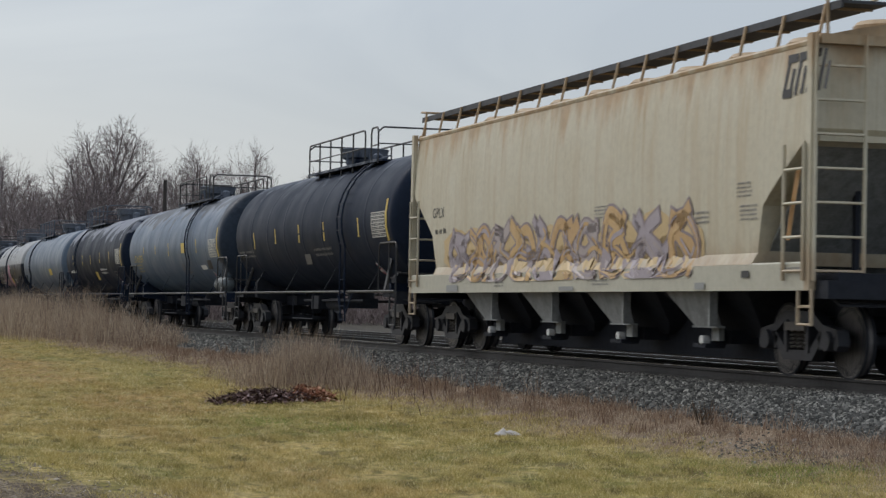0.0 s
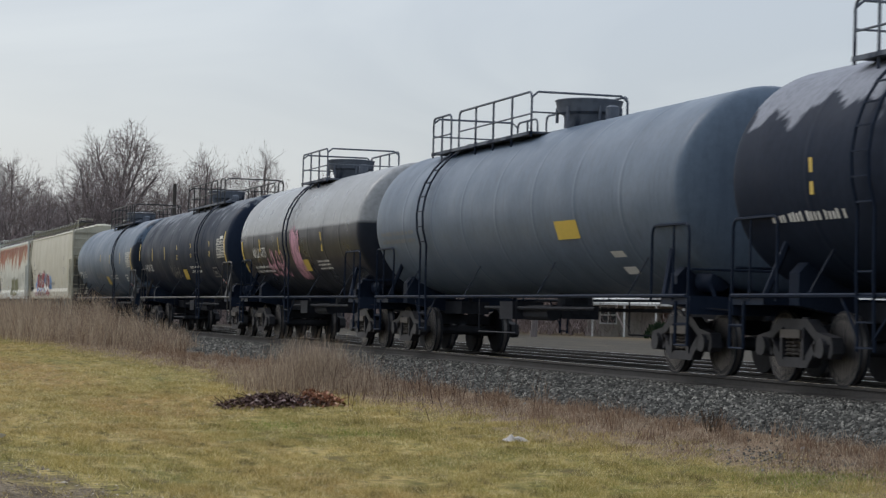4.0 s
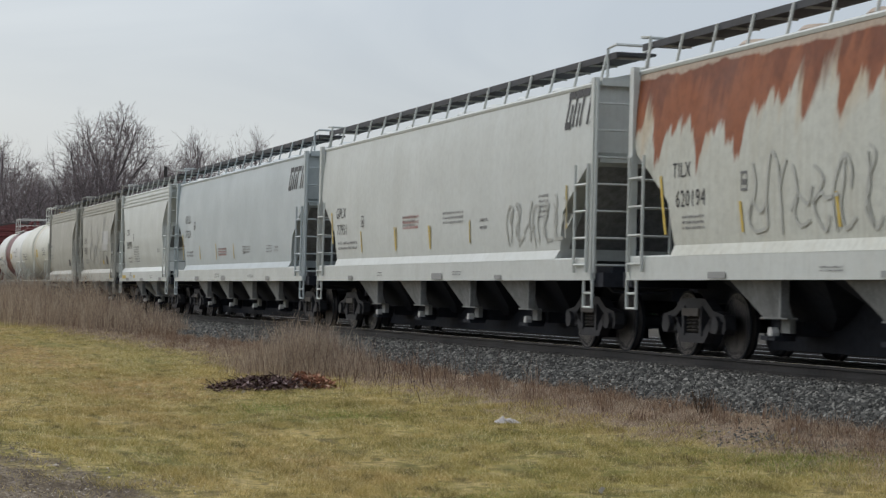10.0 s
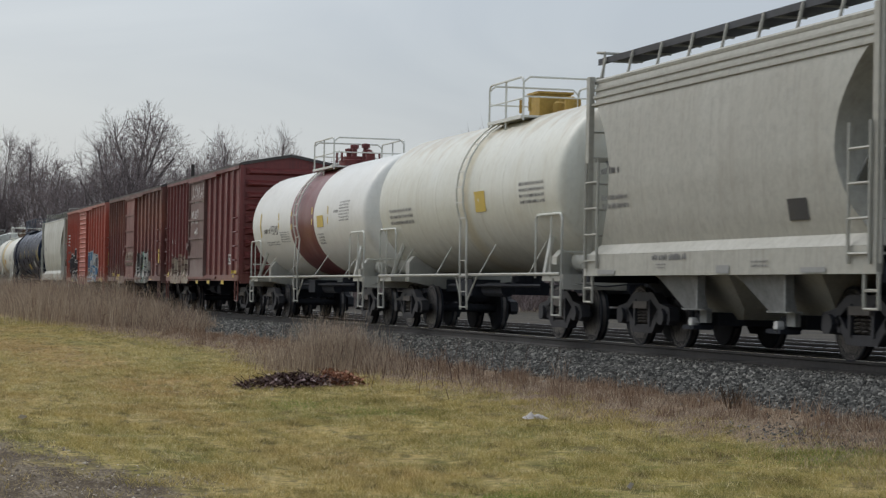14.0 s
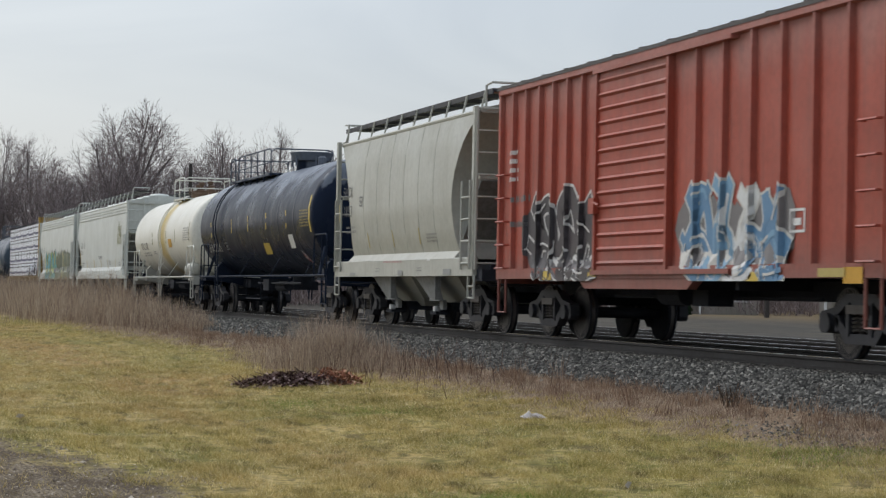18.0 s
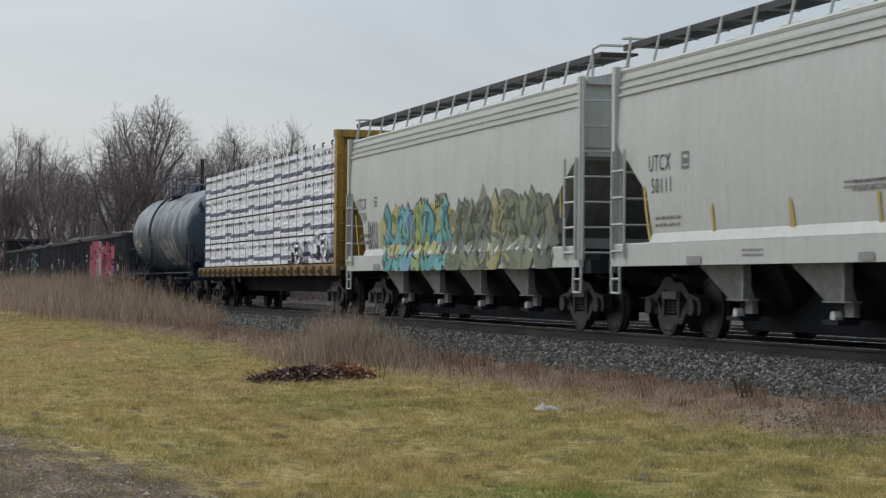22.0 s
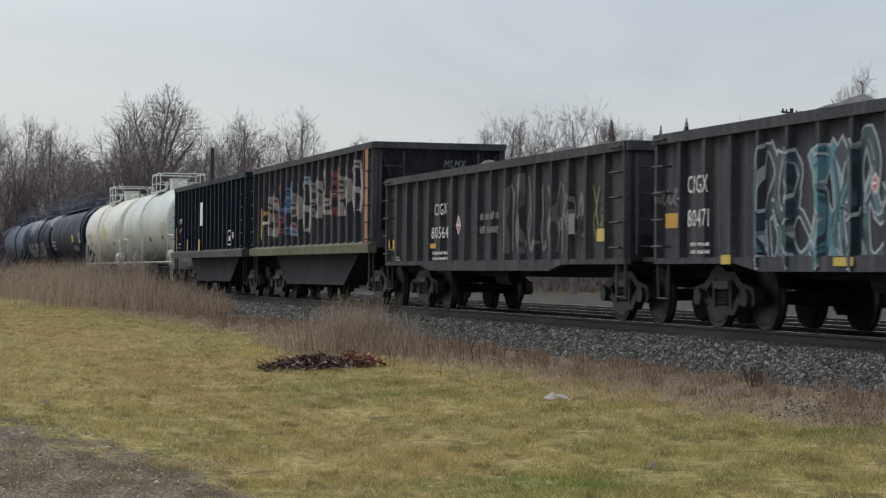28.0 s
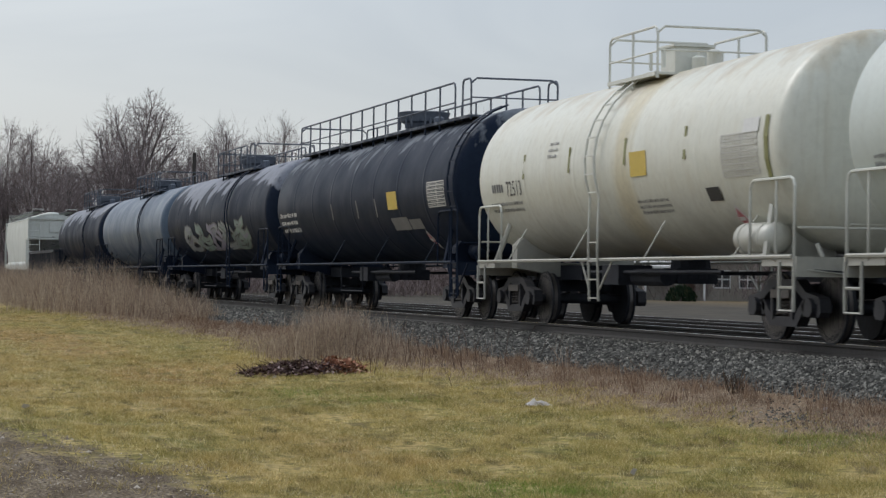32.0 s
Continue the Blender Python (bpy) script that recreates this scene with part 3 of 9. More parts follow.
def weeds():
    rng = np.random.default_rng(21)
    # low brown growth along the ballast's foot
    n = 110000
    x = -14 - 80 * rng.random(n) ** 1.5
    y = 10.7 - np.abs(rng.normal(0, 1.0, n)) - 0.1 * rng.random(n)
    lump = np.array([noise.noise((a * 0.7, b * 1.2, 9)) for a, b in zip(x, y)])
    keep = (y > 7.3) & ((lump > -0.3) | (rng.random(n) < 0.3)) & (rng.random(n) < np.clip((y - 7.4) / 1.6, 0, 1))
    x, y, lump = x[keep], y[keep], lump[keep]
    h = rng.uniform(0.015, 0.075, len(x)) * (1 + 0.9 * np.clip(lump, -0.4, 1)) * np.where(rng.random(len(x)) < 0.03, 2.4, 1)
    half = rng.random(len(x)) < 0.75
    for pick, mat, label in ((half, WEED, "low brown dead weeds along the ballast"), (~half, RUSSET, "low russet dead weeds along the ballast")):
        blades(int(pick.sum()), x[pick], y[pick], h[pick], 0.6, 0.006 + 0.011 * np.clip((-x[pick] - 14) / 60, 0, 1), rng, mat, "dry_weeds", label, "weeds")
    # tufts that stand out of it
    n, m = 9000, 420
    c = rng.integers(0, m, n)
    cx, cy, ch = -16 - 50 * rng.random(m) ** 1.3, 10.55 - np.abs(rng.normal(0, 0.6, m)), rng.uniform(0.08, 0.24, m) * (1 + (rng.random(m) < 0.08))
    x, y = cx[c] + rng.normal(0, 0.09, n), np.minimum(10.8, cy[c] + rng.normal(0, 0.07, n))
    blades(n, x, y, ch[c] * rng.uniform(0.4, 1.1, n), 0.38, 0.006 + 0.006 * np.clip((-x - 16) / 40, 0, 1), rng, RUSSET, "weed_tufts", "russet tufts of dead weed by the ballast", "weeds", 2)

    def stand(x, y, h, width, lean, label):
        """Stems, and fine side sprays that start part of the way up them."""
        n = len(x)
        half = rng.random(n) < 0.85
        for pick, mat in ((half, WEED), (~half, RUSSET)):
            blades(int(pick.sum()), x[pick], y[pick], h[pick], lean, width, rng, mat, "tall_dry_grass", label, "weeds", 2)
        k = rng.integers(0, n, 4 * n)
        up = rng.uniform(0.15, 0.8, 4 * n)
        blades(4 * n, x[k] + rng.normal(0, 0.05, 4 * n), y[k] + rng.normal(0, 0.05, 4 * n), 0.26 * h[k] * rng.uniform(0.4, 1.1, 4 * n), 0.8, width * 0.75, rng, WEED,
               "weed_sprays", label.replace("stand", "side sprays of the stand"), "weeds", 1, up * h[k])

    # the tall stand beside the track, in clumps
    m, n = 70, 4200
    mx, my = -40.0 + rng.normal(0, 2.4, m), 9.2 + rng.normal(0, 0.75, m)
    mh = (0.20 + 0.90 * np.exp(-((mx + 40.4) / 3.2) ** 2 - ((my - 9.0) / 1.1) ** 2)) * rng.uniform(0.55, 1.12, m)
    c = rng.integers(0, m, n)
    x, y = mx[c] + rng.normal(0, 0.34, n), my[c] + rng.normal(0, 0.22, n)
    h = mh[c] * rng.uniform(0.3, 1.1, n)
    keep = (y < 10.9) & (y > 7.5)
    stand(x[keep], y[keep], h[keep], 0.007, 0.18, "tall stand of dry tan weeds by the track")
    # the long stand further up the line
    m, n = 520, 14000
    mx = -63 - 76 * rng.random(m) ** 0.9
    broad = np.clip((-mx - 61) / 20, 0.25, 1.6)
    my = 10.9 - np.abs(rng.normal(0, 0.85, m)) * broad
    mh = np.clip((-mx - 56) / 17, 0.4, 1.55) * rng.uniform(0.5, 1.4, m) * np.clip((my - 6.4) / 1.8, 0.35, 1)
    c = rng.integers(0, m, n)
    x, y = mx[c] + rng.normal(0, 0.55, n), np.minimum(11.1, my[c] + rng.normal(0, 0.3, n))
    stand(x, y, mh[c] * rng.uniform(0.35, 1.1, n), 0.012, 0.24, "long stand of tall dry tan weeds up the line")
    # dark bare twigs among them
    n = 420
    x = np.concatenate([np.minimum(-29, -36 + rng.normal(0, 3.4, n // 2)), -64 - 24 * rng.random(n - n // 2)])
    y = np.concatenate([9.4 + rng.normal(0, 0.7, n // 2), 10.2 + rng.normal(0, 0.5, n - n // 2)])
    twig = island_material("dark_weed_twigs", [(0.0, (0.05, 0.032, 0.028)), (1.0, (0.13, 0.085, 0.07))])
    blades(n, x, np.minimum(y, 11.0), rng.uniform(0.15, 0.8, n), 0.32, 0.009, rng, twig, "weed_twigs", "thin dark twigs among the weeds", "weeds", 2)


weeds()


def brush_pile():
    rnd = random.Random(3)
    pile = thing("brush_pile", "heap of dark sticks and leaves by the weeds", "brush pile")
    dark = island_material("dark_leaf_litter", [(0.0, (0.025, 0.016, 0.015)), (0.4, (0.09, 0.056, 0.052)), (0.8, (0.20, 0.13, 0.12)), (1.0, (0.42, 0.32, 0.30))])
    red = island_material("red_brown_leaves", [(0.0, (0.07, 0.03, 0.02)), (0.4, (0.23, 0.095, 0.055)), (0.8, (0.38, 0.19, 0.12)), (1.0, (0.55, 0.38, 0.28))])
    for name, mat, n, cx, cy, w, d, hh in (("stick_litter", dark, 1700, -34.3, 7.15, 0.55, 0.80, 0.26), ("leaf_litter", red, 900, -34.4, 7.85, 0.5, 0.42, 0.30)):
        s = Shape()
        for _ in range(n):
            x, y = cx + rnd.gauss(0, w * 0.5), cy + max(-d, min(d, rnd.gauss(0, d * 0.55)))
            top = hh * (0.75 + 0.5 * noise.noise((x * 5, y * 5, 1))) * math.exp(-((x - cx) / w) ** 2 - ((y - cy) / d) ** 2)
            z = ground_at(x, y) + rnd.uniform(0, 1) ** 0.6 * top
            a, l = rnd.uniform(0, 6.28), rnd.uniform(0.03, 0.085)
            if rnd.random() < 0.12:
                l *= 3
                s.tube([(x, y, z), (x + l * math.cos(a), y + l * math.sin(a), z + rnd.uniform(-0.02, 0.12))], 0.006, 3)
            else:
                t = rnd.uniform(-0.03, 0.05)
                s.add([(x, y, z), (x + l * math.cos(a), y + l * math.sin(a), z + t), (x + l * math.cos(a + 0.9), y + l * math.sin(a + 0.9), z + rnd.uniform(0.0, 0.05))], [(0, 1, 2)])
        part(name, plain_mesh(s, name, mat), pile)["kind"] = "stuff"


brush_pile()


def litter():
    rnd = random.Random(2)
    paper = material("crumpled_white_paper", (0.55, 0.51, 0.49), 0.7, 0, 0.25)
    s = Shape()
    rows = [[(-24.9 + 0.07 * (j - 2.5) / 2.5 * (1 + rnd.uniform(-0.2, 0.2)), 8.1 + 0.32 * (i / 7 - 0.5) + rnd.uniform(-0.015, 0.015),
              ground_at(-24.9, 8.1) + 0.015 + (0.10 if i < 3 else 0.07) * math.sin(math.pi * j / 5) * math.sin(math.pi * (i + 0.5) / 8) * rnd.uniform(0.5, 1.1)) for j in range(6)] for i in range(8)]
    s.loft(rows, closed=False, caps=False)
    thing("paper_litter", "crumpled white paper lying in the grass", "litter", me=s.mesh("paper_litter", paper))
    for x, y, w in ((-26.9, 2.35, 0.11), (-16.9, 6.3, 0.05), (-21.2, 10.0, 0.05), (-33.2, 6.6, 0.07)):
        s = Shape()
        z = ground_at(x, y)
        s.add([(x, y - w / 2, z + 0.02), (x + 0.05, y - w / 4, z + 0.06), (x, y + w / 2, z + 0.03), (x + 0.06, y + w / 3, z + 0.05), (x + 0.03, y, z)],
              [(0, 1, 2), (1, 3, 2), (0, 4, 1), (4, 3, 1), (0, 2, 4), (2, 3, 4)])
        thing("paper_scrap", "small pale scrap lying in the grass", "litter", "scraps in the grass", me=s.mesh("paper_scrap", paper))
    s = Shape()
    for k in range(34):
        a = rnd.uniform(0, 6.28)
        x, y = -24.2 + 0.12 * math.cos(a) * rnd.random(), 10.3 + 0.12 * math.sin(a) * rnd.random()
        s.tube([(x, y, 0.3), (x + rnd.uniform(-0.1, 0.1), y + rnd.uniform(-0.12, 0.12), 0.3 + rnd.uniform(0.1, 0.32))], 0.004, 3)
    thing("weed_tuft", "dark dead weed tuft at the ballast's foot", "weeds", me=s.mesh("weed_tuft", island_material("dark_tuft", [(0.0, (0.06, 0.042, 0.03)), (1.0, (0.16, 0.11, 0.075))])))


litter()


# ---- trees and buildings behind the line ----
BARK = material("grey_brown_bark", (0.165, 0.142, 0.138), 0.95, 0, 0.5, (0.09, 0.077, 0.076))
TWIGS = island_material("winter_twigs", [(0.0, (0.15, 0.124, 0.122)), (0.6, (0.235, 0.197, 0.193)), (1.0, (0.33, 0.28, 0.272))])


def bare_tree_meshes(seed, wide, low, limbs, spread, height=10.0):
    """Trunk with limbs, and the twigs of the crown.
    wide: the crown's half width; low: where the trunk's limbs begin; spread: how far they lean out."""
    rnd = random.Random(seed)
    wood, twigs = Shape(), Shape()

    def inside(p, slack):
        up = (p.z - 0.58 * height) / ((0.42 if p.z > 0.58 * height else 0.46) * height)
        ragged = 0.86 + 0.34 * noise.noise((p.x * 0.45 + seed, p.y * 0.45, p.z * 0.45))
        return (p.x ** 2 + p.y ** 2) / (wide * height) ** 2 + up * up < (ragged * slack) ** 2

    def any_way():
        return Vector((rnd.gauss(0, 1), rnd.gauss(0, 1), rnd.gauss(0, 1)))

    def strip(p, d, length, r, bend):
        """A fine twig of two bent pieces."""
        side = d.cross(any_way()).normalized() * r
        m = p + d * length * 0.5
        d = (d + any_way() * bend + Vector((0, 0, 0.10))).normalized()
        q = m + d * length * 0.5
        twigs.add([p - side, p + side, m + side * 0.8, m - side * 0.8, q], [(0, 1, 2, 3), (3, 2, 4)])
        return m, q, d

    def grow(p, d, length, r, depth):
        if depth == 4:
            m, q, d = strip(p, d, length, 0.0095, 0.25)
            for _ in range(4):
                e = (d + any_way() * 0.42 + Vector((0, 0, 0.08))).normalized()
                a = m.lerp(q, rnd.uniform(0.1, 1.0))
                side = e.cross(any_way()).normalized() * 0.0062
                twigs.add([a - side, a + side, a + e * length * rnd.uniform(0.45, 0.9)], [(0, 1, 2)])
            return
        n = (8, 9, 6, 3)[depth]
        pts, rad = [p], [r]
        for k in range(n):
            d = (d + any_way() * (0.03, 0.085, 0.13, 0.15)[depth] + Vector((0, 0, (0.0, 0.05, 0.04, 0.03)[depth]))).normalized()
            p = p + d * length / n
            if depth and not inside(p, 1.0):
                break
            pts.append(p)
            rad.append(r * (1 - (0.45, 0.72, 0.68, 0.6)[depth] * (k + 1) / n))
        if len(pts) < 2:
            return
        (wood if depth < 2 else twigs).tube(pts, rad, (7, 5, 4, 3)[depth], cap=False)
        kids = (limbs, 8, 5, 5)[depth]
        kids = max(2, round(kids * len(pts) / (n + 1)))
        turn = rnd.uniform(0, 6.28)
        for k in range(kids):
            f = (low + (1 - low) * (k + rnd.random()) / kids) if depth == 0 else 0.18 + 0.82 * (k + rnd.random()) / kids
            at = f * (len(pts) - 1)
            b = min(int(at), len(pts) - 2)
            a = pts[b].lerp(pts[b + 1], at - b)
            way = (pts[b + 1] - pts[b]).normalized()
            turn += 2.4 + rnd.gauss(0, 0.4)
            side = Matrix.Rotation(turn, 3, way) @ way.orthogonal().normalized()
            out = (spread * rnd.uniform(0.6, 1.25) * (1.25 - 0.6 * f), rnd.uniform(0.5, 0.95), rnd.uniform(0.5, 1.0), rnd.uniform(0.5, 1.0))[depth]
            size = (0.52 * height * (1.1 - 0.35 * f), length * 0.50 * (1.15 - 0.5 * f), length * 0.52, length * 0.62)[depth] * rnd.uniform(0.75, 1.2)
            if depth == 0 and k == kids - 1:
                a, way, side = pts[-1], (pts[-1] - pts[-2]).normalized(), side * 0.25
            thick = rad[min(b, len(rad) - 1)] * (rnd.uniform(0.38, 0.58), rnd.uniform(0.38, 0.55), rnd.uniform(0.45, 0.6), 0.5)[depth]
            grow(a, (way + side * out).normalized(), size, max(0.011, thick), depth + 1)
    grow(Vector((0, 0, -0.3)), Vector((rnd.gauss(0, 0.04), rnd.gauss(0, 0.04), 1)), 0.62 * height, 0.023 * height, 0)
    k = height / max(v[2] for v in wood.v + twigs.v)
    for s in (wood, twigs):
        s.v = [(x * k, y * k, z * k) for x, y, z in s.v]
    return wood, twigs


KINDS = []
for seed, wide, low, limbs, spread in ((1, 0.27, 0.38, 9, 0.75), (2, 0.30, 0.22, 8, 0.62), (5, 0.25, 0.40, 7, 0.85), (9, 0.35, 0.30, 8, 0.95), (12, 0.19, 0.34, 8, 0.6), (17, 0.42, 0.16, 8, 0.95)):
    wood, twigs = bare_tree_meshes(seed, wide, low, limbs, spread)
    KINDS.append((plain_mesh(wood, "trunk", BARK), plain_mesh(twigs, "crown", TWIGS)))


def bare_tree(kind, bearing, distance, elevation, turn=0.0, wide=1.0, label="tall bare deciduous tree behind the railway line"):
    """Stands in a direction seen from the eye, its top at the given elevation."""
    b = radians(bearing)
    x, y = -distance * math.cos(b), distance * math.sin(b)
    h = distance * math.tan(radians(elevation)) + 1.6 - 0.4
    tree = thing("bare_tree", label, "tree", "bare trees behind the line")
    k = h / 10.0
    for name, me in zip(("trunk", "crown"), KINDS[kind]):
        o = part(name, me, tree)
    tree.matrix_basis = Matrix.Translation((x, y, 0.4)) @ Matrix.Rotation(radians(turn), 4, "Z") @ Matrix.Diagonal((k * wide, k * wide, k, 1))
    return tree


for kind, bearing, dist, el, turn, wide in (
        (0, 7.6, 190, 4.95, 10, 1.12), (4, 7.15, 205, 4.15, 80, 1.0), (2, 8.7, 200, 4.2, 150, 0.9), (1, 10.15, 200, 4.35, 40, 0.85), (1, 11.1, 195, 4.4, 200, 0.85),
        (4, 9.6, 215, 4.0, 300, 0.9), (1, 5.35, 185, 4.0, 20, 0.85), (2, 6.2, 200, 3.5, 120, 0.8), (3, 4.4, 190, 4.15, 210, 0.75), (4, 5.8, 170, 3.0, 260, 1.0),
        (0, 3.3, 195, 4.1, 33, 0.95), (2, 2.0, 190, 3.6, 133, 0.9), (1, 12.5, 260, 3.3, 12, 0.8), (4, 13.1, 250, 3.75, 99, 0.9), (0, 13.8, 270, 3.3, 190, 0.9),
        (2, 14.5, 255, 3.6, 260, 0.9), (1, 15.3, 250, 3.65, 310, 0.8), (5, 16.8, 150, 4.7, 70, 0.8), (5, 18.4, 140, 5.1, 250, 0.8), (1, 17.3, 165, 4.3, 10, 0.8),
        (4, 19.5, 190, 4.3, 60, 0.9), (0, 20.3, 210, 4.0, 160, 0.9), (2, 22.3, 220, 4.2, 230, 0.9), (1, 23.1, 230, 4.1, 300, 0.9), (3, 25.75, 150, 5.6, 20, 0.6),
        (0, 24.6, 230, 4.0, 110, 0.9), (2, 27.0, 200, 4.6, 40, 0.9), (4, 28.4, 210, 4.5, 200, 0.9), (1, 30.2, 220, 4.3, 290, 0.9)):
    bare_tree(kind, bearing, dist, el, turn, wide)
rnd = random.Random(77)
for k in range(60):  # younger trees that fill the wood's edge
    b = 1.6 + 29 * (k + rnd.uniform(-0.4, 0.4)) / 59
    bare_tree(rnd.choice((1, 2, 3, 4, 0)), b, rnd.uniform(175, 250), rnd.uniform(2.1, 3.55), rnd.uniform(0, 360), rnd.uniform(0.9, 1.45), "young bare deciduous tree in the wood's edge")


def thicket():
    """Brown undergrowth and saplings below the trees."""
    rng = np.random.default_rng(31)
    m, n = 1500, 150000
    b = np.radians(rng.uniform(1.0, 32, m))
    d = rng.uniform(155, 250, m)
    mh = rng.uniform(1.8, 7.5, m) * np.where(rng.random(m) < 0.12, 1.3, 1)
    c = rng.integers(0, m, n)
    x, y = -d[c] * np.cos(b[c]) + rng.normal(0, 0.9, n), d[c] * np.sin(b[c]) + rng.normal(0, 0.9, n)
    up = rng.random(n) ** 1.3 * 0.85
    h = rng.uniform(0.5, 1.5, n)
    up = np.minimum(up * mh[c], mh[c] - 0.3)
    mat = island_material("thicket_twigs", [(0.0, (0.125, 0.097, 0.094)), (0.5, (0.205, 0.163, 0.155)), (1.0, (0.285, 0.232, 0.22))])
    blades(n, x, y, h, 0.6, 0.055, rng, mat, "thicket", "reddish brown bare undergrowth below the trees", "bushes", 1, up)


thicket()
NEEDLES = island_material("dark_conifer_needles", [(0.0, (0.014, 0.028, 0.016)), (0.7, (0.03, 0.052, 0.03)), (1.0, (0.07, 0.075, 0.04))])
CEDAR = island_material("winter_cedar_foliage", [(0.0, (0.05, 0.032, 0.02)), (0.7, (0.095, 0.065, 0.04)), (1.0, (0.13, 0.09, 0.055))])


def conifer(bearing, distance, elevation, mat, label, fat=0.26):
    b = radians(bearing)
    h = distance * math.tan(radians(elevation)) + 1.2
    tree = thing("conifer", label, "tree", "conifers behind the line")
    rnd = random.Random(int(bearing * 100))
    s = Shape()
    for k in range(2200):
        f = rnd.random() ** 0.75
        a, r = rnd.uniform(0, 6.28), h * fat * (1 - f) * rnd.uniform(0.25, 1.05) + 0.05
        z = h * (0.12 + 0.88 * f) - 0.3 * r
        x, y, q = r * math.cos(a), r * math.sin(a), h * 0.045 * rnd.uniform(0.6, 1.3) * (1.12 - f)
        s.add([(x * 0.45, y * 0.45, z + 0.25 * q), (x - q * 0.4 * math.sin(a), y + q * 0.4 * math.cos(a), z), (x * 1.12, y * 1.12, z - q * 0.4),
               (x + q * 0.4 * math.sin(a), y - q * 0.4 * math.cos(a), z)], [(0, 1, 2), (0, 2, 3)])
    part("crown", plain_mesh(s, "crown", mat), tree)
    t = Shape().tube([(0, 0, -0.2), (0, 0, h * 0.95)], [h * 0.02, h * 0.004], 6)
    part("trunk", plain_mesh(t, "trunk", BARK), tree)
    tree.matrix_basis = Matrix.Translation((-distance * math.cos(b), distance * math.sin(b), 0.4))


conifer(19.35, 170, 4.0, CEDAR, "brownish winter cedar among the bare trees", 0.22)
conifer(21.25, 190, 4.05, NEEDLES, "dark green spruce behind the bare trees", 0.2)
conifer(20.6, 195, 3.85, CEDAR, "brownish winter cedar among the bare trees", 0.15)
conifer(22.6, 210, 3.8, NEEDLES, "dark green spruce behind the bare trees", 0.18)


def pole(bearing, distance, elevation, arms, label):
    b = radians(bearing)
    h = distance * math.tan(radians(elevation)) + 1.2
    p = thing("utility_pole", label, "utility pole")
    wood = material("weathered_pole_wood", (0.045, 0.04, 0.038), 0.9)
    part("post", Shape().tube([(0, 0, -0.3), (0, 0, h)], [0.17, 0.12], 8).mesh("post", wood), p)
    if arms:
        part("cross_arm", Shape().box(-0.06, 0.06, -1.35, 1.35, h - 0.35, h - 0.23).mesh("cross_arm", wood), p)
        for y in (-1.2, -0.7, 0.7, 1.2):
            part("insulator", shared("insulator%.1f" % h, lambda: Shape().lathe([(0, 0.05), (0.12, 0.06), (0.16, 0.03)], (0, 0, h - 0.23), 8, "z").mesh("insulator", wood)), p, Matrix.Translation((0, y, 0)))
    p.matrix_basis = Matrix.Translation((-distance * math.cos(b), distance * math.sin(b), 0.4)) @ Matrix.Rotation(radians(40), 4, "Z")


pole(9.13, 150, 3.17, False, "dark weathered wooden pole behind the train")
pole(23.9, 140, 4.29, True, "dark wooden utility pole with a cross arm")


def house():
    """A pale bungalow with a porch, seen low between the wheels."""
    h = thing("house", "pale bungalow with a white porch beyond the yard", "house")
    wall = material("pale_house_siding", (0.34, 0.31, 0.27), 0.8, 0, 0.3, streak=0.2)
    trim = material("white_house_trim", (0.68, 0.68, 0.66), 0.6)
    tiles = material("grey_roof_shingles", (0.10, 0.095, 0.095), 0.9, bump=0.02)
    glass = material("dark_window_glass", (0.03, 0.035, 0.04), 0.15)
    part("wall", Shape().box(-4, 4, -5.5, 5.5, 0, 3.0).mesh("wall", wall), h)
    part("roof", Shape().prism([(-4.6, 2.95), (4.6, 2.95), (0, 5.6)], -5.9, 5.9, "y").mesh("roof", tiles), h)
    part("porch_roof", Shape().prism([(4.0, 2.75), (6.2, 2.25), (6.2, 2.4), (4.0, 2.95)], -5.2, 1.5, "y").mesh("porch_roof", trim), h)
    for y in (-5.0, -2.8, -0.6, 1.3):
        part("porch_post", shared("porch_post", lambda: Shape().box(5.95, 6.1, -0.07, 0.07, 0, 2.3).mesh("porch_post", trim)), h, Matrix.Translation((0, y, 0)))
    for y in (-3.9, 2.6, 4.4):
        w = part("window", shared("house_window", lambda: Shape().box(4.0, 4.06, -0.62, 0.62, 0.9, 2.2).mesh("window", trim)), h, Matrix.Translation((0, y, 0)))
        for a in (-0.29, 0.29):
            for z in (1.25, 1.85):
                part("pane", shared("house_pane", lambda: Shape().box(4.06, 4.075, -0.24, 0.24, -0.24, 0.24).mesh("pane", glass)), w, Matrix.Translation((0, a, z)))
    part("door", Shape().box(4.0, 4.06, -0.45, 0.45, 0.0, 2.1).mesh("door", material("brown_house_door", (0.12, 0.06, 0.04), 0.6)), h, Matrix.Translation((0, 0.3, 0)))
    h.matrix_basis = Matrix.Translation((-151, 60, 0.4)) @ Matrix.Rotation(radians(-20), 4, "Z")
    return h


first = house()
copy_thing(first, Matrix.Translation((-118, 62, 0.4)) @ Matrix.Rotation(radians(-30), 4, "Z"))


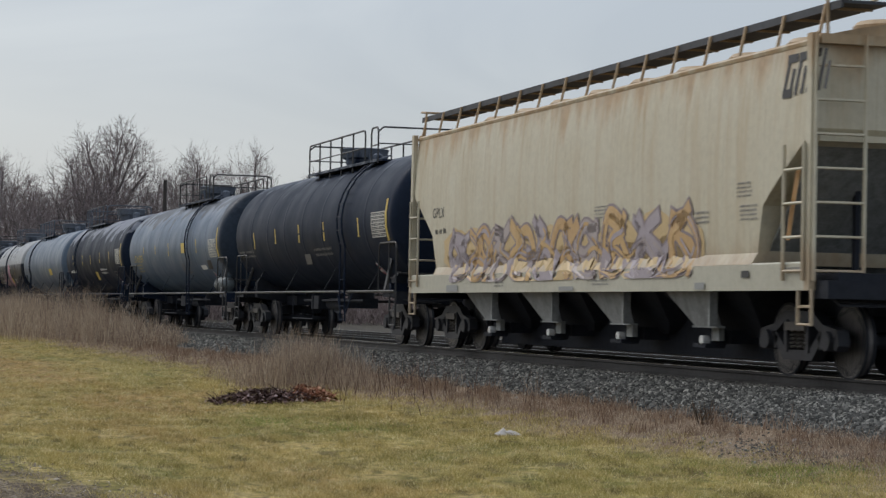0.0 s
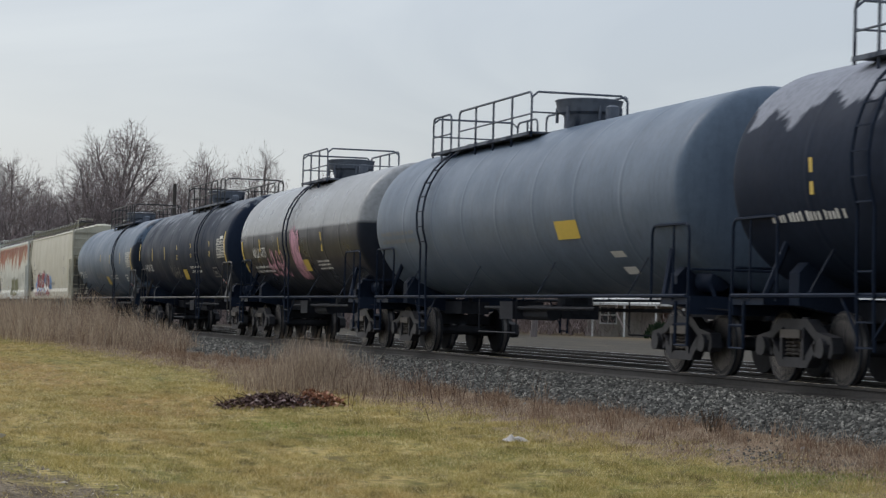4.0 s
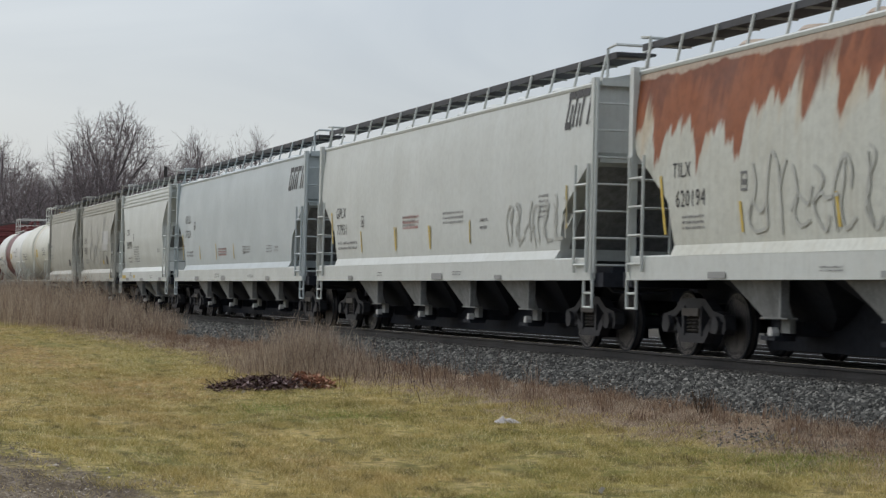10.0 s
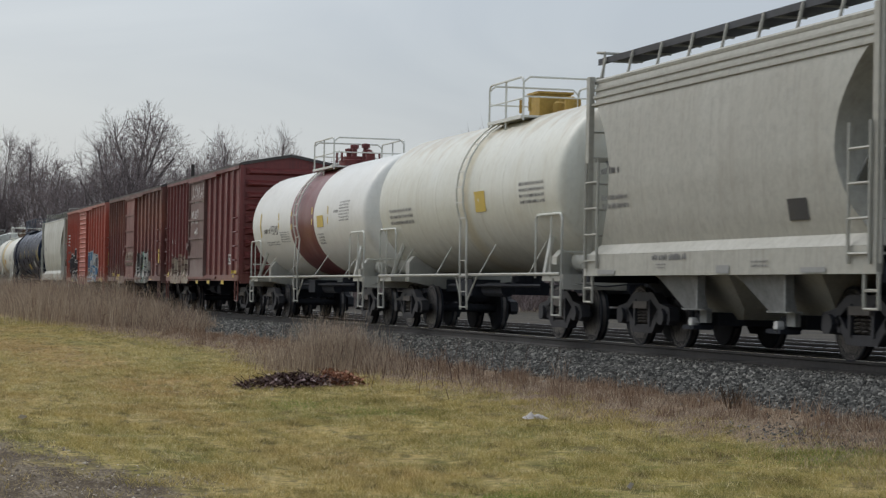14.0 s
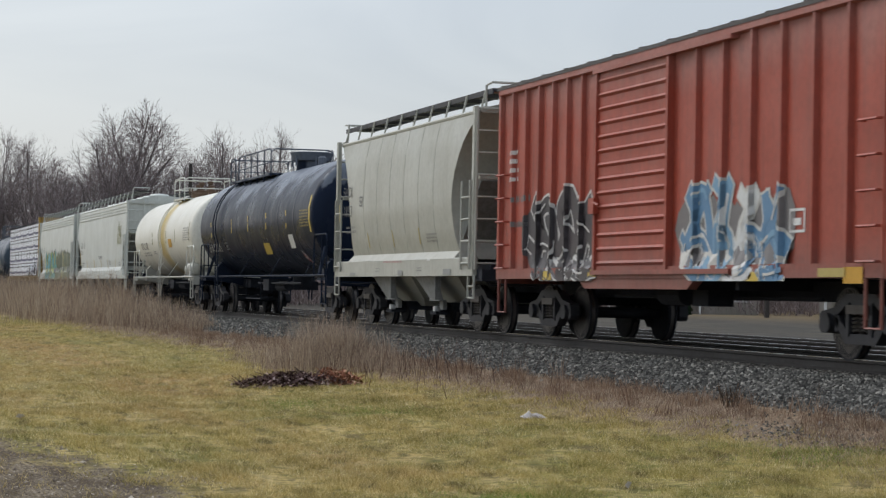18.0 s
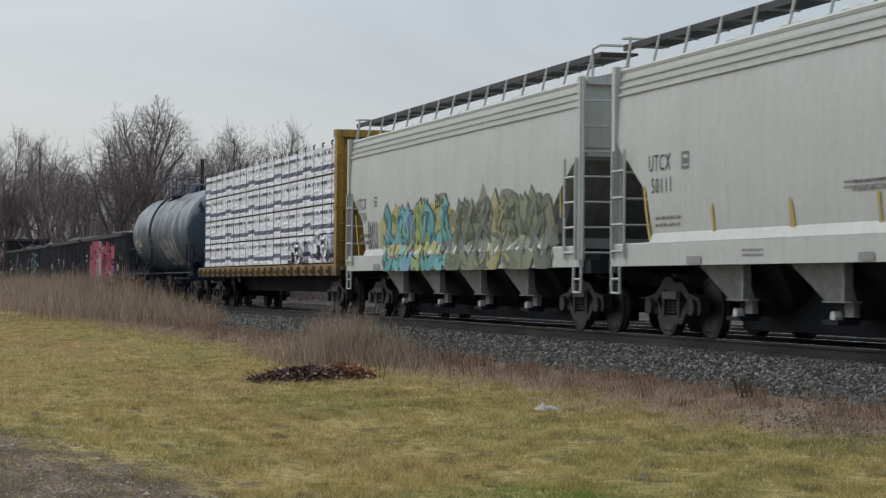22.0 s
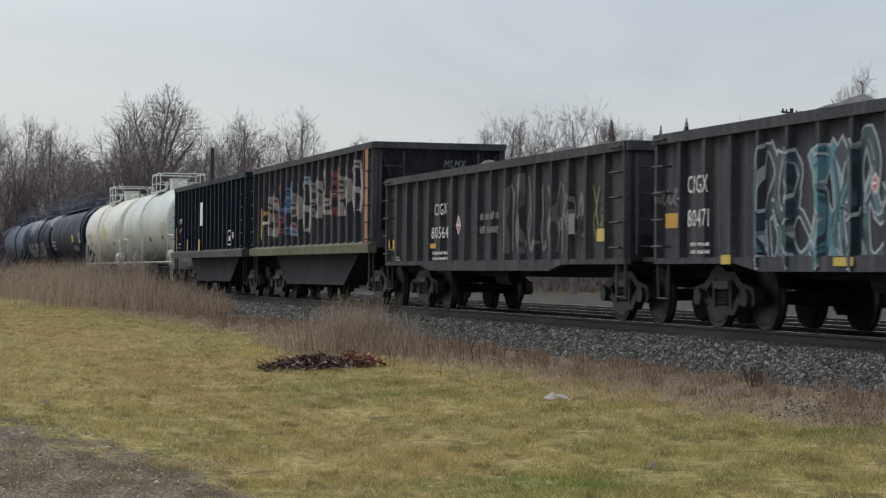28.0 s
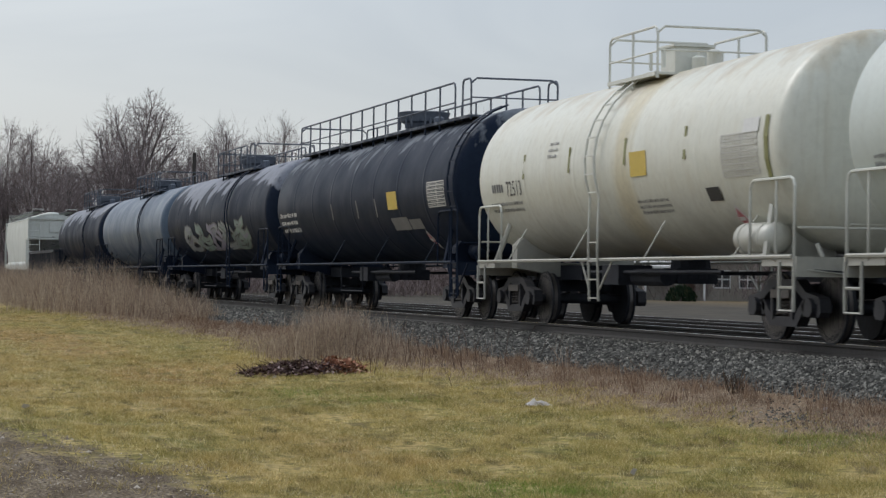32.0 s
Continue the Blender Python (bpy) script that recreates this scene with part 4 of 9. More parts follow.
def hedge(x, y, r, label):
    rnd = random.Random(int(x))
    t = thing("shrub", label, "bush", "shrubs by the house")
    s = Shape()
    for _ in range(500):
        a, e, q = rnd.uniform(0, 6.28), math.asin(rnd.uniform(-0.2, 1)), r * rnd.uniform(0.6, 1.05)
        px, py, pz = q * math.cos(a) * math.cos(e), q * math.sin(a) * math.cos(e), q * math.sin(e) * 0.9 + 0.2 * r
        w = 0.16 * r
        s.add([(px - w * rnd.random(), py, pz - w), (px + w, py + w * rnd.uniform(-1, 1), pz), (px, py - w * rnd.random(), pz + w)], [(0, 1, 2)])
    part("crown", plain_mesh(s, "crown", NEEDLES), t)
    part("stem", Shape().tube([(0, 0, -0.2), (0, 0, r * 0.7)], 0.12, 6).mesh("stem", BARK), t)
    t.matrix_basis = Matrix.Translation((x, y, 0.4))


hedge(-140, 55.5, 1.0, "round dark evergreen shrub beside the house")


# ---- running gear, shared by all the cars; a car's own space: x ahead, z = 0 on the rail's top ----

STEEL_DARK = material("dark_cast_steel", (0.016, 0.018, 0.024), 0.75, 0.1, 0.5, (0.032, 0.031, 0.033), bump=0.01, shine=0.3)
STEEL_RUST = material("brown_truck_steel", (0.019, 0.021, 0.028), 0.6, 0.15, 0.6, (0.042, 0.037, 0.035), bump=0.01, shine=0.4)
WHEEL_TREAD = material("worn_wheel_steel", (0.16, 0.15, 0.145), 0.45, 0.7, 0.4)
WHITE_CAP = material("white_gate_cap", (0.62, 0.62, 0.60), 0.5)


def wheelset_mesh():
    s = Shape()
    for side in (-1, 1):
        y = 0.72 * side
        s.lathe([(-0.07, 0.2), (-0.07, 0.36), (-0.075, 0.40), (-0.075, 0.457), (0.04, 0.450), (0.045, 0.49), (0.075, 0.485),
                 (0.075, 0.40), (0.03, 0.37), (0.0, 0.2)][:: 1] if side > 0 else
                [(-0.075, 0.40), (-0.075, 0.485), (-0.045, 0.49), (-0.04, 0.45), (0.075, 0.457), (0.075, 0.40), (0.07, 0.36),
                 (0.07, 0.2)], (0, y, 0), 28, "y")
    s.lathe([(-1.05, 0.075), (-0.8, 0.075), (-0.62, 0.09), (0.62, 0.09), (0.8, 0.075), (1.05, 0.075)], (0, 0, 0), 12, "y")
    s.slot = 1
    for side in (-1, 1):
        s.lathe([(-0.05, 0.44), (-0.05, 0.4578), (0.05, 0.4585), (0.05, 0.43)], (0, 0.745 * side, 0), 28, "y")
        for k in range(3):
            a = 2 * math.pi * k / 3
            s.box(0.05 * math.cos(a) - 0.015, 0.05 * math.cos(a) + 0.015, 1.05 * side - 0.02, 1.05 * side + 0.02,
                  0.05 * math.sin(a) - 0.015, 0.05 * math.sin(a) + 0.015)
    return s.mesh("wheelset", [STEEL_DARK, WHEEL_TREAD], 35)


def side_frame_mesh():
    s = Shape()
    y0, y1 = -0.08, 0.08
    s.prism([(-1.12, 0.60), (-0.72, 0.66), (-0.42, 0.83), (0.42, 0.83), (0.72, 0.66), (1.12, 0.60), (1.12, 0.50), (0.70, 0.53),
             (0.40, 0.69), (-0.40, 0.69), (-0.70, 0.53), (-1.12, 0.50)], y0, y1, "y")
    s.prism([(-0.78, 0.54), (-0.66, 0.58), (-0.34, 0.33), (0.34, 0.33), (0.66, 0.58), (0.78, 0.54), (0.42, 0.20), (-0.42, 0.20)], y0, y1, "y")
    for x in (-0.36, 0.28):
        s.box(x, x + 0.08, y0 - 0.02, y1 + 0.02, 0.30, 0.72)
    for x in (-1, 1):
        s.prism([(x * 1.08, 0.5), (x * 1.04, 0.36), (x * 1.1, 0.33), (x * 1.17, 0.4), (x * 1.15, 0.58)], y0, y1, "y")
        s.prism([(x * 0.70, 0.55), (x * 0.70, 0.36), (x * 0.64, 0.34), (x * 0.58, 0.50)], y0, y1, "y")
        s.lathe([(-0.13, 0.10), (-0.13, 0.125), (0.06, 0.14), (0.06, 0.14)], (x * 0.89, 0, 0.457), 14, "y")
    return s.mesh("side_frame", STEEL_RUST)


def spring_mesh():
    s = Shape()
    for x in (-0.2, 0.0, 0.2):
        pts = [(x + 0.07 * math.cos(a), 0.07 * math.sin(a), 0.33 + 0.26 * a / (10 * math.pi)) for a in np.linspace(0, 10 * math.pi, 34)]
        s.tube(pts, 0.017, 4)
    s.box(-0.3, 0.3, -0.13, 0.13, 0.58, 0.69)
    return s.mesh("spring_nest", material("worn_spring_steel", (0.085, 0.076, 0.070), 0.6, 0.2, 0.5))


def bolster_mesh():
    s = Shape()
    s.prism([(-1.05, 0.58), (1.05, 0.58), (1.05, 0.70), (0.5, 0.78), (-0.5, 0.78), (-1.05, 0.70)], -0.2, 0.2)
    s.lathe([(0.76, 0.2), (0.84, 0.2)], (0, 0, 0), 16, "z")
    for x in (-0.5, 0.5):
        s.box(x - 0.06, x + 0.06, -0.65, 0.65, 0.36, 0.46)
        for y in (-0.68, 0.68):
            s.box(x - 0.09, x + 0.09, y - 0.05, y + 0.05, 0.28, 0.52)
    return s.mesh("truck", STEEL_DARK)


def coupler_mesh():
    s = Shape()
    s.box(-0.5, 0.1, -0.09, 0.09, 0.74, 0.94)
    s.prism([(0.1, -0.13), (0.34, -0.16), (0.42, -0.02), (0.33, 0.03), (0.30, 0.12), (0.12, 0.15)], 0.70, 0.98, "z")
    s.tube([(-0.2, 0.25, 0.85), (0.0, 0.28, 0.70), (0.2, 0.25, 0.52), (0.4, 0.2, 0.48)], 0.022, 6)
    s.tube([(-0.3, -1.2, 0.95), (-0.25, -0.7, 0.92), (-0.1, -0.1, 0.99)], 0.014, 5)
    return s.mesh("coupler", STEEL_RUST)


SPIN = []  # wheelsets and the span of time in which they pass before the camera


def running_gear(car, length, spacing):
    for end in (-1, 1):
        truck = part("truck", shared("truck", bolster_mesh), car, Matrix.Translation((end * spacing / 2, 0, 0)))
        for y in (-1, 1):
            part("side_frame", shared("frame", side_frame_mesh), truck, Matrix.Translation((0, y * 1.0, 0)))
            part("spring_nest", shared("spring", spring_mesh), truck, Matrix.Translation((0, y * 1.0, 0)))
        for x in (-0.89, 0.89):
            w = part("wheelset", shared("wheelset", wheelset_mesh), truck, Matrix.Translation((x, 0, 0.457)))
            SPIN.append((w, x))
        m = Matrix.Translation((end * (length / 2 - 0.40), 0, 0)) @ (Matrix.Rotation(math.pi, 4, "Z") if end < 0 else Matrix())
        part("coupler", shared("coupler", coupler_mesh), car, m)


def ladder(s, x0, y0, x1, y1, z0, z1, step=0.42, r=0.02):
    """Two stiles and their rungs, between two feet."""
    s.tube([(x0, y0, z0), (x0, y0, z1)], r * 1.3, 5)
    s.tube([(x1, y1, z0), (x1, y1, z1)], r * 1.3, 5)
    for k in range(int((z1 - z0 - 0.1) / step) + 1):
        z = z0 + 0.12 + k * step
        s.tube([(x0, y0, z), (x1, y1, z)], r, 5)
    return s


def rail_loop(s, x0, x1, y, z0, z1, r=0.022, bow=0.12):
    """An upright hoop with rounded corners."""
    d = 1 if x1 > x0 else -1
    s.tube([(x0, y, z0), (x0, y, z1 - bow), (x0 + d * bow * 0.35, y, z1 - bow * 0.3), (x0 + d * bow, y, z1), (x1 - d * bow, y, z1),
            (x1 - d * bow * 0.35, y, z1 - bow * 0.3), (x1, y, z1 - bow), (x1, y, z0)], r, 6)


# ---- marks on the cars' sides ----
FOLDS = {}  # for a ribbed side, where along the car its surface folds


def half_of(pts, x, keep_above):
    """The part of a convex outline on one side of an upright line."""
    out = []
    for (ax, az), (bx, bz) in zip(pts, pts[1:] + pts[:1]):
        a_in, b_in = (ax >= x) == keep_above, (bx >= x) == keep_above
        if a_in:
            out.append((ax, az))
        if a_in != b_in:
            f = (x - ax) / (bx - ax)
            out.append((x, az + f * (bz - az)))
    return out


def split_at(pts, folds):
    lo, hi = min(p[0] for p in pts), max(p[0] for p in pts)
    rest, out = list(pts), []
    for x in folds:
        if lo < x < hi and len(rest) > 2:
            piece = half_of(rest, x, False)
            rest = half_of(rest, x, True)
            if len(piece) > 2:
                out.append(piece)
    return out + ([rest] if len(rest) > 2 else [])


def ribbed_side(w, ribs, base, tip, depth, low=None):
    """A side with upright posts; low: (height, depth) of the sill along its foot."""
    marks = sorted((x + d, k) for x in ribs for d, k in ((-base, 0.0), (-tip, depth), (tip, depth), (base, 0.0)))
    xs, ks = [m[0] for m in marks], [m[1] for m in marks]

    def surf(x, z, off):
        k = float(np.interp(x, xs, ks))
        if low and z < low[0]:
            k = max(k, low[1])
        return (x, -(w + k + off), z)
    FOLDS[surf] = xs
    return surf


def decal(name, car, strokes, mats, surf, label=""):
    """strokes: (slot, layer, outline in x and z), each laid on the side by surf(x, z, off)."""
    s = Shape()
    for slot, layer, pts in strokes:
        s.slot = slot
        for piece in split_at(pts, FOLDS.get(surf, ())):
            s.add([surf(x, z, 0.010 + 0.005 * layer) for x, z in piece], [tuple(range(len(piece)))])
    me = bpy.data.meshes.new(name)
    me.from_pydata(s.v, [], s.f)
    for m in mats:
        me.materials.append(m)
    me.polygons.foreach_set("material_index", s.m)
    return part(name, me, car, label=label)


def bar(x0, x1, z0, z1, slot=0, layer=0, lean=0.0):
    n = max(1, int((z1 - z0) / 0.25))
    zs = [z0 + (z1 - z0) * i / n for i in range(n + 1)]
    k = lean / max(z1 - z0, 1e-6)
    return [(slot, layer, [(x0 + k * (a - z0), a), (x1 + k * (a - z0), a), (x1 + k * (b - z0), b), (x0 + k * (b - z0), b)])
            for a, b in zip(zs, zs[1:])]


def lines_of_print(x0, x1, z0, z1, rows, seed, slot=0, layer=0):
    """Small print that cannot be read: broken bars."""
    rnd = random.Random(seed)
    out, h = [], (z1 - z0) / rows
    for r in range(rows):
        x, z = x0, z1 - (r + 1) * h
        step = max(0.5 * h, (x1 - x0) / 46)
        while x < x1 - 0.5 * step:
            for _ in range(rnd.randint(2, 6)):  # a word, as a run of short bars
                if x > x1 - 0.5 * step:
                    break
                out += bar(x, x + step * rnd.uniform(0.45, 0.75), z + 0.22 * h, z + rnd.uniform(0.62, 0.80) * h, slot, layer)
                x += step
            x += 0.7 * step
    return out


def ribbon(pts, w, slot, layer):
    """A sprayed line of one width, its corners joined."""
    edge = []
    for i, (x, z) in enumerate(pts):
        (ax, az), (bx, bz) = pts[max(i - 1, 0)], pts[min(i + 1, len(pts) - 1)]
        d = math.hypot(bx - ax, bz - az) or 1
        tx, tz = (bx - ax) / d * w / 2, (bz - az) / d * w / 2
        k = -0.8 if i == 0 else 0.8 if i == len(pts) - 1 else 0
        edge.append(((x - tz + k * tx, z + tx + k * tz), (x + tz + k * tx, z - tx + k * tz)))
    return [(slot, layer, [a[0], a[1], b[1], b[0]]) for a, b in zip(edge, edge[1:])]


HOOKS = [[(0.12, 0), (0.0, 0.55), (0.25, 1.0), (0.62, 0.84), (0.55, 0.6)], [(0.85, 1), (0.52, 0.62), (0.72, 0.3), (0.6, 0)], [(0.0, 0.3), (0.4, 0.52), (0.75, 0.35), (1.05, 0.5)],
         [(0.15, 1), (0.48, 0.66), (0.1, 0.33), (0.5, 0.02), (0.9, 0.12)], [(0.95, 0.1), (0.5, 0.0), (0.2, 0.22), (0.42, 0.6), (0.3, 0.95)], [(0.4, 0), (0.3, 0.5), (0.6, 0.8), (0.35, 1.0)]]  # sprayed hooks, no letters


def smooth_line(pts, rnd, wobble):
    """A flowing line through the points."""
    pts = [(x + rnd.uniform(-wobble, wobble), z + rnd.uniform(-wobble, wobble)) for x, z in pts]
    ext = [pts[0], *pts, pts[-1]]
    out = []
    for p, q, r, s in zip(ext, ext[1:], ext[2:], ext[3:]):
        for f in (0, 0.25, 0.5, 0.75):
            out.append(tuple(0.5 * (2 * q[i] + (r[i] - p[i]) * f + (2 * p[i] - 5 * q[i] + 4 * r[i] - s[i]) * f * f + (3 * q[i] - p[i] - 3 * r[i] + s[i]) * f ** 3) for i in (0, 1)))
    return out + [pts[-1]]


def blob(cx, cz, rx, rz, low, rnd, slot, layer):
    """A ragged cloud of paint, in wedges that follow the side."""
    rim = [(cx + rx * rnd.uniform(0.75, 1.1) * math.cos(t), max(low, cz + rz * rnd.uniform(0.75, 1.1) * math.sin(t))) for t in np.linspace(0, 2 * math.pi, 13)[:-1]]
    mid = [((x + cx) / 2, (z + cz) / 2) for x, z in rim]
    out = []
    for k in range(12):
        j = (k + 1) % 12
        out += [(slot, layer, [mid[k], rim[k], rim[j], mid[j]]), (slot, layer, [(cx, cz), mid[k], mid[j]])]
    return out


def graffiti(car, surf, x0, x1, z0, z1, letters, fills, outline, back, seed, label, stroke=0.30):
    """A sprayed piece: cloudy ground, then fat outlined letters with shadows and touches of other colours."""
    rnd = random.Random(seed)
    mats = [flat("spray_%02d%02d%02d" % tuple(int(c * 99) for c in col), col, 0.5) for col in [outline, *([back] if back else []), *fills]]
    first = 2 if back else 1
    st, w, h = [], (x1 - x0) / letters, z1 - z0
    if back:
        for k in range(letters * 3):
            st += blob(x0 + (x1 - x0) * (k + 0.5) / (letters * 3), z0 + h * rnd.uniform(0.3, 0.62), w * rnd.uniform(0.45, 0.85), h * rnd.uniform(0.30, 0.50), z0, rnd, 1, 0)
    ways = []
    for i in range(letters):
        tall, fill = h * rnd.uniform(0.85, 1.0), first + i % len(fills)
        for n, g in enumerate(rnd.sample(HOOKS, 4)):
            flip = rnd.random() < 0.5
            pts = [(x0 + w * (i - 0.08 + 1.16 * (1 - a if flip else a)), z0 + (0.06 + 0.86 * b) * tall) for a, b in g]
            ways.append((smooth_line(pts, rnd, 0.07 * min(w, tall)), stroke * min(w, tall) * (0.82, 0.66, 0.52, 0.4)[n], fill))
    for pts, fat, fill in ways:
        st += ribbon(pts, fat + 0.06 + 0.12 * fat, 0, 1)
    for pts, fat, fill in ways:
        st += ribbon(pts, fat, fill, 2)
    for pts, fat, fill in ways:
        k = rnd.randrange(max(1, len(pts) - 6))
        st += ribbon([(x + 0.15 * fat, z + 0.1 * fat) for x, z in pts[k:k + 6]], fat * 0.3, first + rnd.randrange(len(fills)), 3)
        if rnd.random() < 0.8:
            k = rnd.randrange(max(1, len(pts) - 4))
            st += ribbon([(x - 0.22 * fat, z) for x, z in pts[k:k + 4]], 0.035, 0, 4)
    st = [(slot, layer, [(x, max(z, z0)) for x, z in pts]) for slot, layer, pts in st]
    return decal("graffiti", car, st, mats, surf, label)


def stripe(car, side, ink, x0, x1, z0, z1, lean=0.0):
    """One painted or reflective patch; lean: how far its top is shifted along the car."""
    return decal("patch", car, bar(x0, x1, z0, z1, 0, 1, -lean), [ink], side)


def open_frame(car, side, ink, x0, x1, z0, z1, lean=0.0):
    t, h = 0.05 * (x1 - x0) + 0.015, 0.035
    st = bar(x0, x1, z0, z0 + h) + bar(x0, x1, z1 - h, z1) + bar(x0, x0 + t, z0 + h, z1 - h) + bar(x1 - t, x1, z0 + h, z1 - h)
    st += bar(x0 + 0.25 * (x1 - x0), x1 - 0.25 * (x1 - x0), z0 + 0.3 * (z1 - z0), z0 + 0.6 * (z1 - z0))
    k = -lean / (z1 - z0)
    return decal("stencil_frame", car, [(s, l, [(x + k * (z - z0), z) for x, z in pts]) for s, l, pts in st], [ink], side)


def small_print(car, side, ink, x0, x1, z0, z1, rows):
    return tagged(decal("stencil_print", car, lines_of_print(x0, x1, z0, z1, rows, "%.2f%.2f" % (x0, z0)), [ink], side), kind="stuff")


def painted(car, side, text, x0, x1, z0, z1, ink):
    """Characters fitted between two ends and two heights."""
    cu = bpy.data.curves.new("lettering", "FONT")
    cu.body, cu.size, cu.resolution_u, cu.space_character = text, 1.0, 2, 1.12
    ob = bpy.data.objects.new("lettering", cu)
    me = bpy.data.meshes.new_from_object(ob)
    bpy.data.objects.remove(ob)
    xs, zs = [v.co.x for v in me.vertices], [v.co.y for v in me.vertices]
    kx, kz = (x1 - x0) / (max(xs) - min(xs)), (z1 - z0) / (max(zs) - min(zs))
    for v in me.vertices:
        v.co = side(x0 + (v.co.x - min(xs)) * kx, z0 + (v.co.y - min(zs)) * kz, 0.009)
    me.materials.clear()
    me.materials.append(ink)
    return part("lettering", me, car)


def sill_marks(car, side, half, seed):
    """Worn prints and grey rubbed spots along a side sill."""
    rnd = random.Random(seed)
    for k in range(5):
        x = -half + 1.0 + (2 * half - 2.4) * (k + rnd.uniform(0.1, 0.8)) / 5
        w = rnd.uniform(0.35, 0.8)
        if k % 2:
            small_print(car, side, GREY_INK, x, x + w, 1.17, 1.17 + rnd.uniform(0.08, 0.15), 2)
        else:
            stripe(car, side, SILL_RUB, x, x + w, 1.10, 1.10 + rnd.uniform(0.06, 0.14))


def diamond(car, side, x, z, r):
    w = 0.95 * r
    st = [(0, 0, [(x - w, z), (x, z - r), (x + w, z), (x, z + r)])]
    k = 0.72
    st += [(1, 1, [(x - w * k, z), (x, z - r * k), (x + w * k, z), (x, z + r * k)]), (0, 2, [(x - w * 0.5, z - 0.12 * r), (x + w * 0.5, z - 0.12 * r), (x + w * 0.5, z + 0.12 * r), (x - w * 0.5, z + 0.12 * r)])]
    return decal("placard", car, st, [flat("placard_white", (0.66, 0.64, 0.64)), flat("placard_red", (0.50, 0.16, 0.18))], side, "red and white diamond placard")


def data_panel(car, side, x0, x1, z0, z1):
    """A printed test panel: ruled rows with broken lines of print."""
    st, rows = [], 7
    h = (z1 - z0) / rows
    t = 0.012
    for k in range(rows + 1):
        st += bar(x0, x1, z0 + k * h - t, z0 + k * h + t)
    for f in (0, 0.55, 1):
        x = x0 + f * (x1 - x0)
        st += bar(x - 0.02, x + 0.02, z0, z1)
    for k in range(rows):
        st += lines_of_print(x0 + 0.06, x1 - 0.06, z0 + k * h + 0.15 * h, z0 + k * h + 0.85 * h, 1, k)
    return decal("data_panel", car, st, [flat("panel_print", (0.52, 0.51, 0.47))], side)


def slanted_mark(car, side, ink, x0, x1, z0, z1):
    """A company mark, as four slanted block shapes."""
    st, w = [], (x1 - x0) / 4.4
    h = z1 - z0
    for k in range(4):
        a = x0 + k * w * 1.02
        st += ribbon([(a + 0.12 * w, z0 + 0.1 * h), (a + 0.42 * w, z1 - 0.1 * h)], 0.26 * w, 0, 0)
        if k in (0, 1, 2):
            st += ribbon([(a + 0.35 * w, z1 - 0.1 * h), (a + 0.98 * w, z1 - 0.1 * h)], 0.20 * h, 0, 0)
        if k in (0, 1, 3):
            st += ribbon([(a + 0.66 * w, z0 + 0.1 * h), (a + 0.86 * w, z0 + 0.6 * h)], 0.24 * w, 0, 0)
        if k == 0:
            st += ribbon([(a + 0.15 * w, z0 + 0.1 * h), (a + 0.7 * w, z0 + 0.1 * h)], 0.2 * h, 0, 0)
    return decal("company_mark", car, st, [ink], side, "dark slanted company mark")


def scribble(car, side, ink, x0, x1, z0, z1, n, seed, label, width=0.05):
    """Hand-sprayed lines that cannot be read."""
    rnd = random.Random(seed * 13 + n)
    st, w = [], (x1 - x0) / n
    for k in range(n):
        for g in rnd.sample(HOOKS, 2):
            tall = (z1 - z0) * rnd.uniform(0.75, 1.0)
            pts = [(x0 + (k + 0.05 + 0.95 * a) * w, z0 + (0.05 + 0.9 * b) * tall) for a, b in g]
            st += ribbon(smooth_line(pts, rnd, 0.12 * min(w, tall)), width, 0, 1)
    return decal("graffiti", car, st, [ink], side, label)


def sloped_end(half, height, floor_z, flare):
    """The leading end's sheet, which leans out towards its top: first across the car, then up."""
    return lambda y, z, off: (half - flare * (height - z) / (height - floor_z) + 0.015 + off, y, z)

# ---- covered hoppers ----
GRATE = material("dark_roof_grating", (0.055, 0.060, 0.070), 0.7, 0.3, 0.4)
# shade below the car and road dirt, both put into one darker colour
BAY_SHADE_DIRT = material("shaded_dirty_bay_paint", (0.255, 0.262, 0.255), 0.7, 0.0, 0.6, (0.115, 0.115, 0.11), streak=0.5)
UNDER = material("grimy_underframe", (0.017, 0.0195, 0.027), 0.8, 0.0, 0.5, (0.036, 0.038, 0.044), bump=0.01, shine=0.22)
BLACK_INK = flat("black_stencil", (0.03, 0.03, 0.032))
GREY_INK = flat("faded_grey_stencil", (0.16, 0.16, 0.16))
YELLOW_INK = flat("yellow_reflector", (0.56, 0.40, 0.06), 0.45)
SILL_RUB = flat("rubbed_sill_grey", (0.27, 0.275, 0.265))
WHITE_INK = flat("white_stencil", (0.68, 0.68, 0.66))
RED_INK = flat("red_stencil", (0.42, 0.19, 0.17))
DULL_YELLOW = flat("faded_yellow_reflector", (0.42, 0.33, 0.10))
MUSTARD_INK = flat("mustard_patch", (0.52, 0.28, 0.02))
OLIVE_INK = flat("olive_stencil", (0.20, 0.20, 0.07))
PINK_INK = flat("pink_spray", (0.52, 0.26, 0.34))
PURPLE_INK = flat("purple_spray", (0.05, 0.045, 0.17))
ORANGE_INK = flat("orange_post_paint", (0.36, 0.12, 0.025))
RUST_INK = flat("rust_run", (0.36, 0.20, 0.07))
PALE_RUST = flat("worn_pale_primer", (0.32, 0.25, 0.20))
PALE_INK = flat("pale_panel", (0.46, 0.46, 0.44))
FAINT_INK = flat("faint_grey_spray", (0.43, 0.435, 0.395))
SMOKE_INK = flat("smoky_grey_spray", (0.36, 0.355, 0.325))
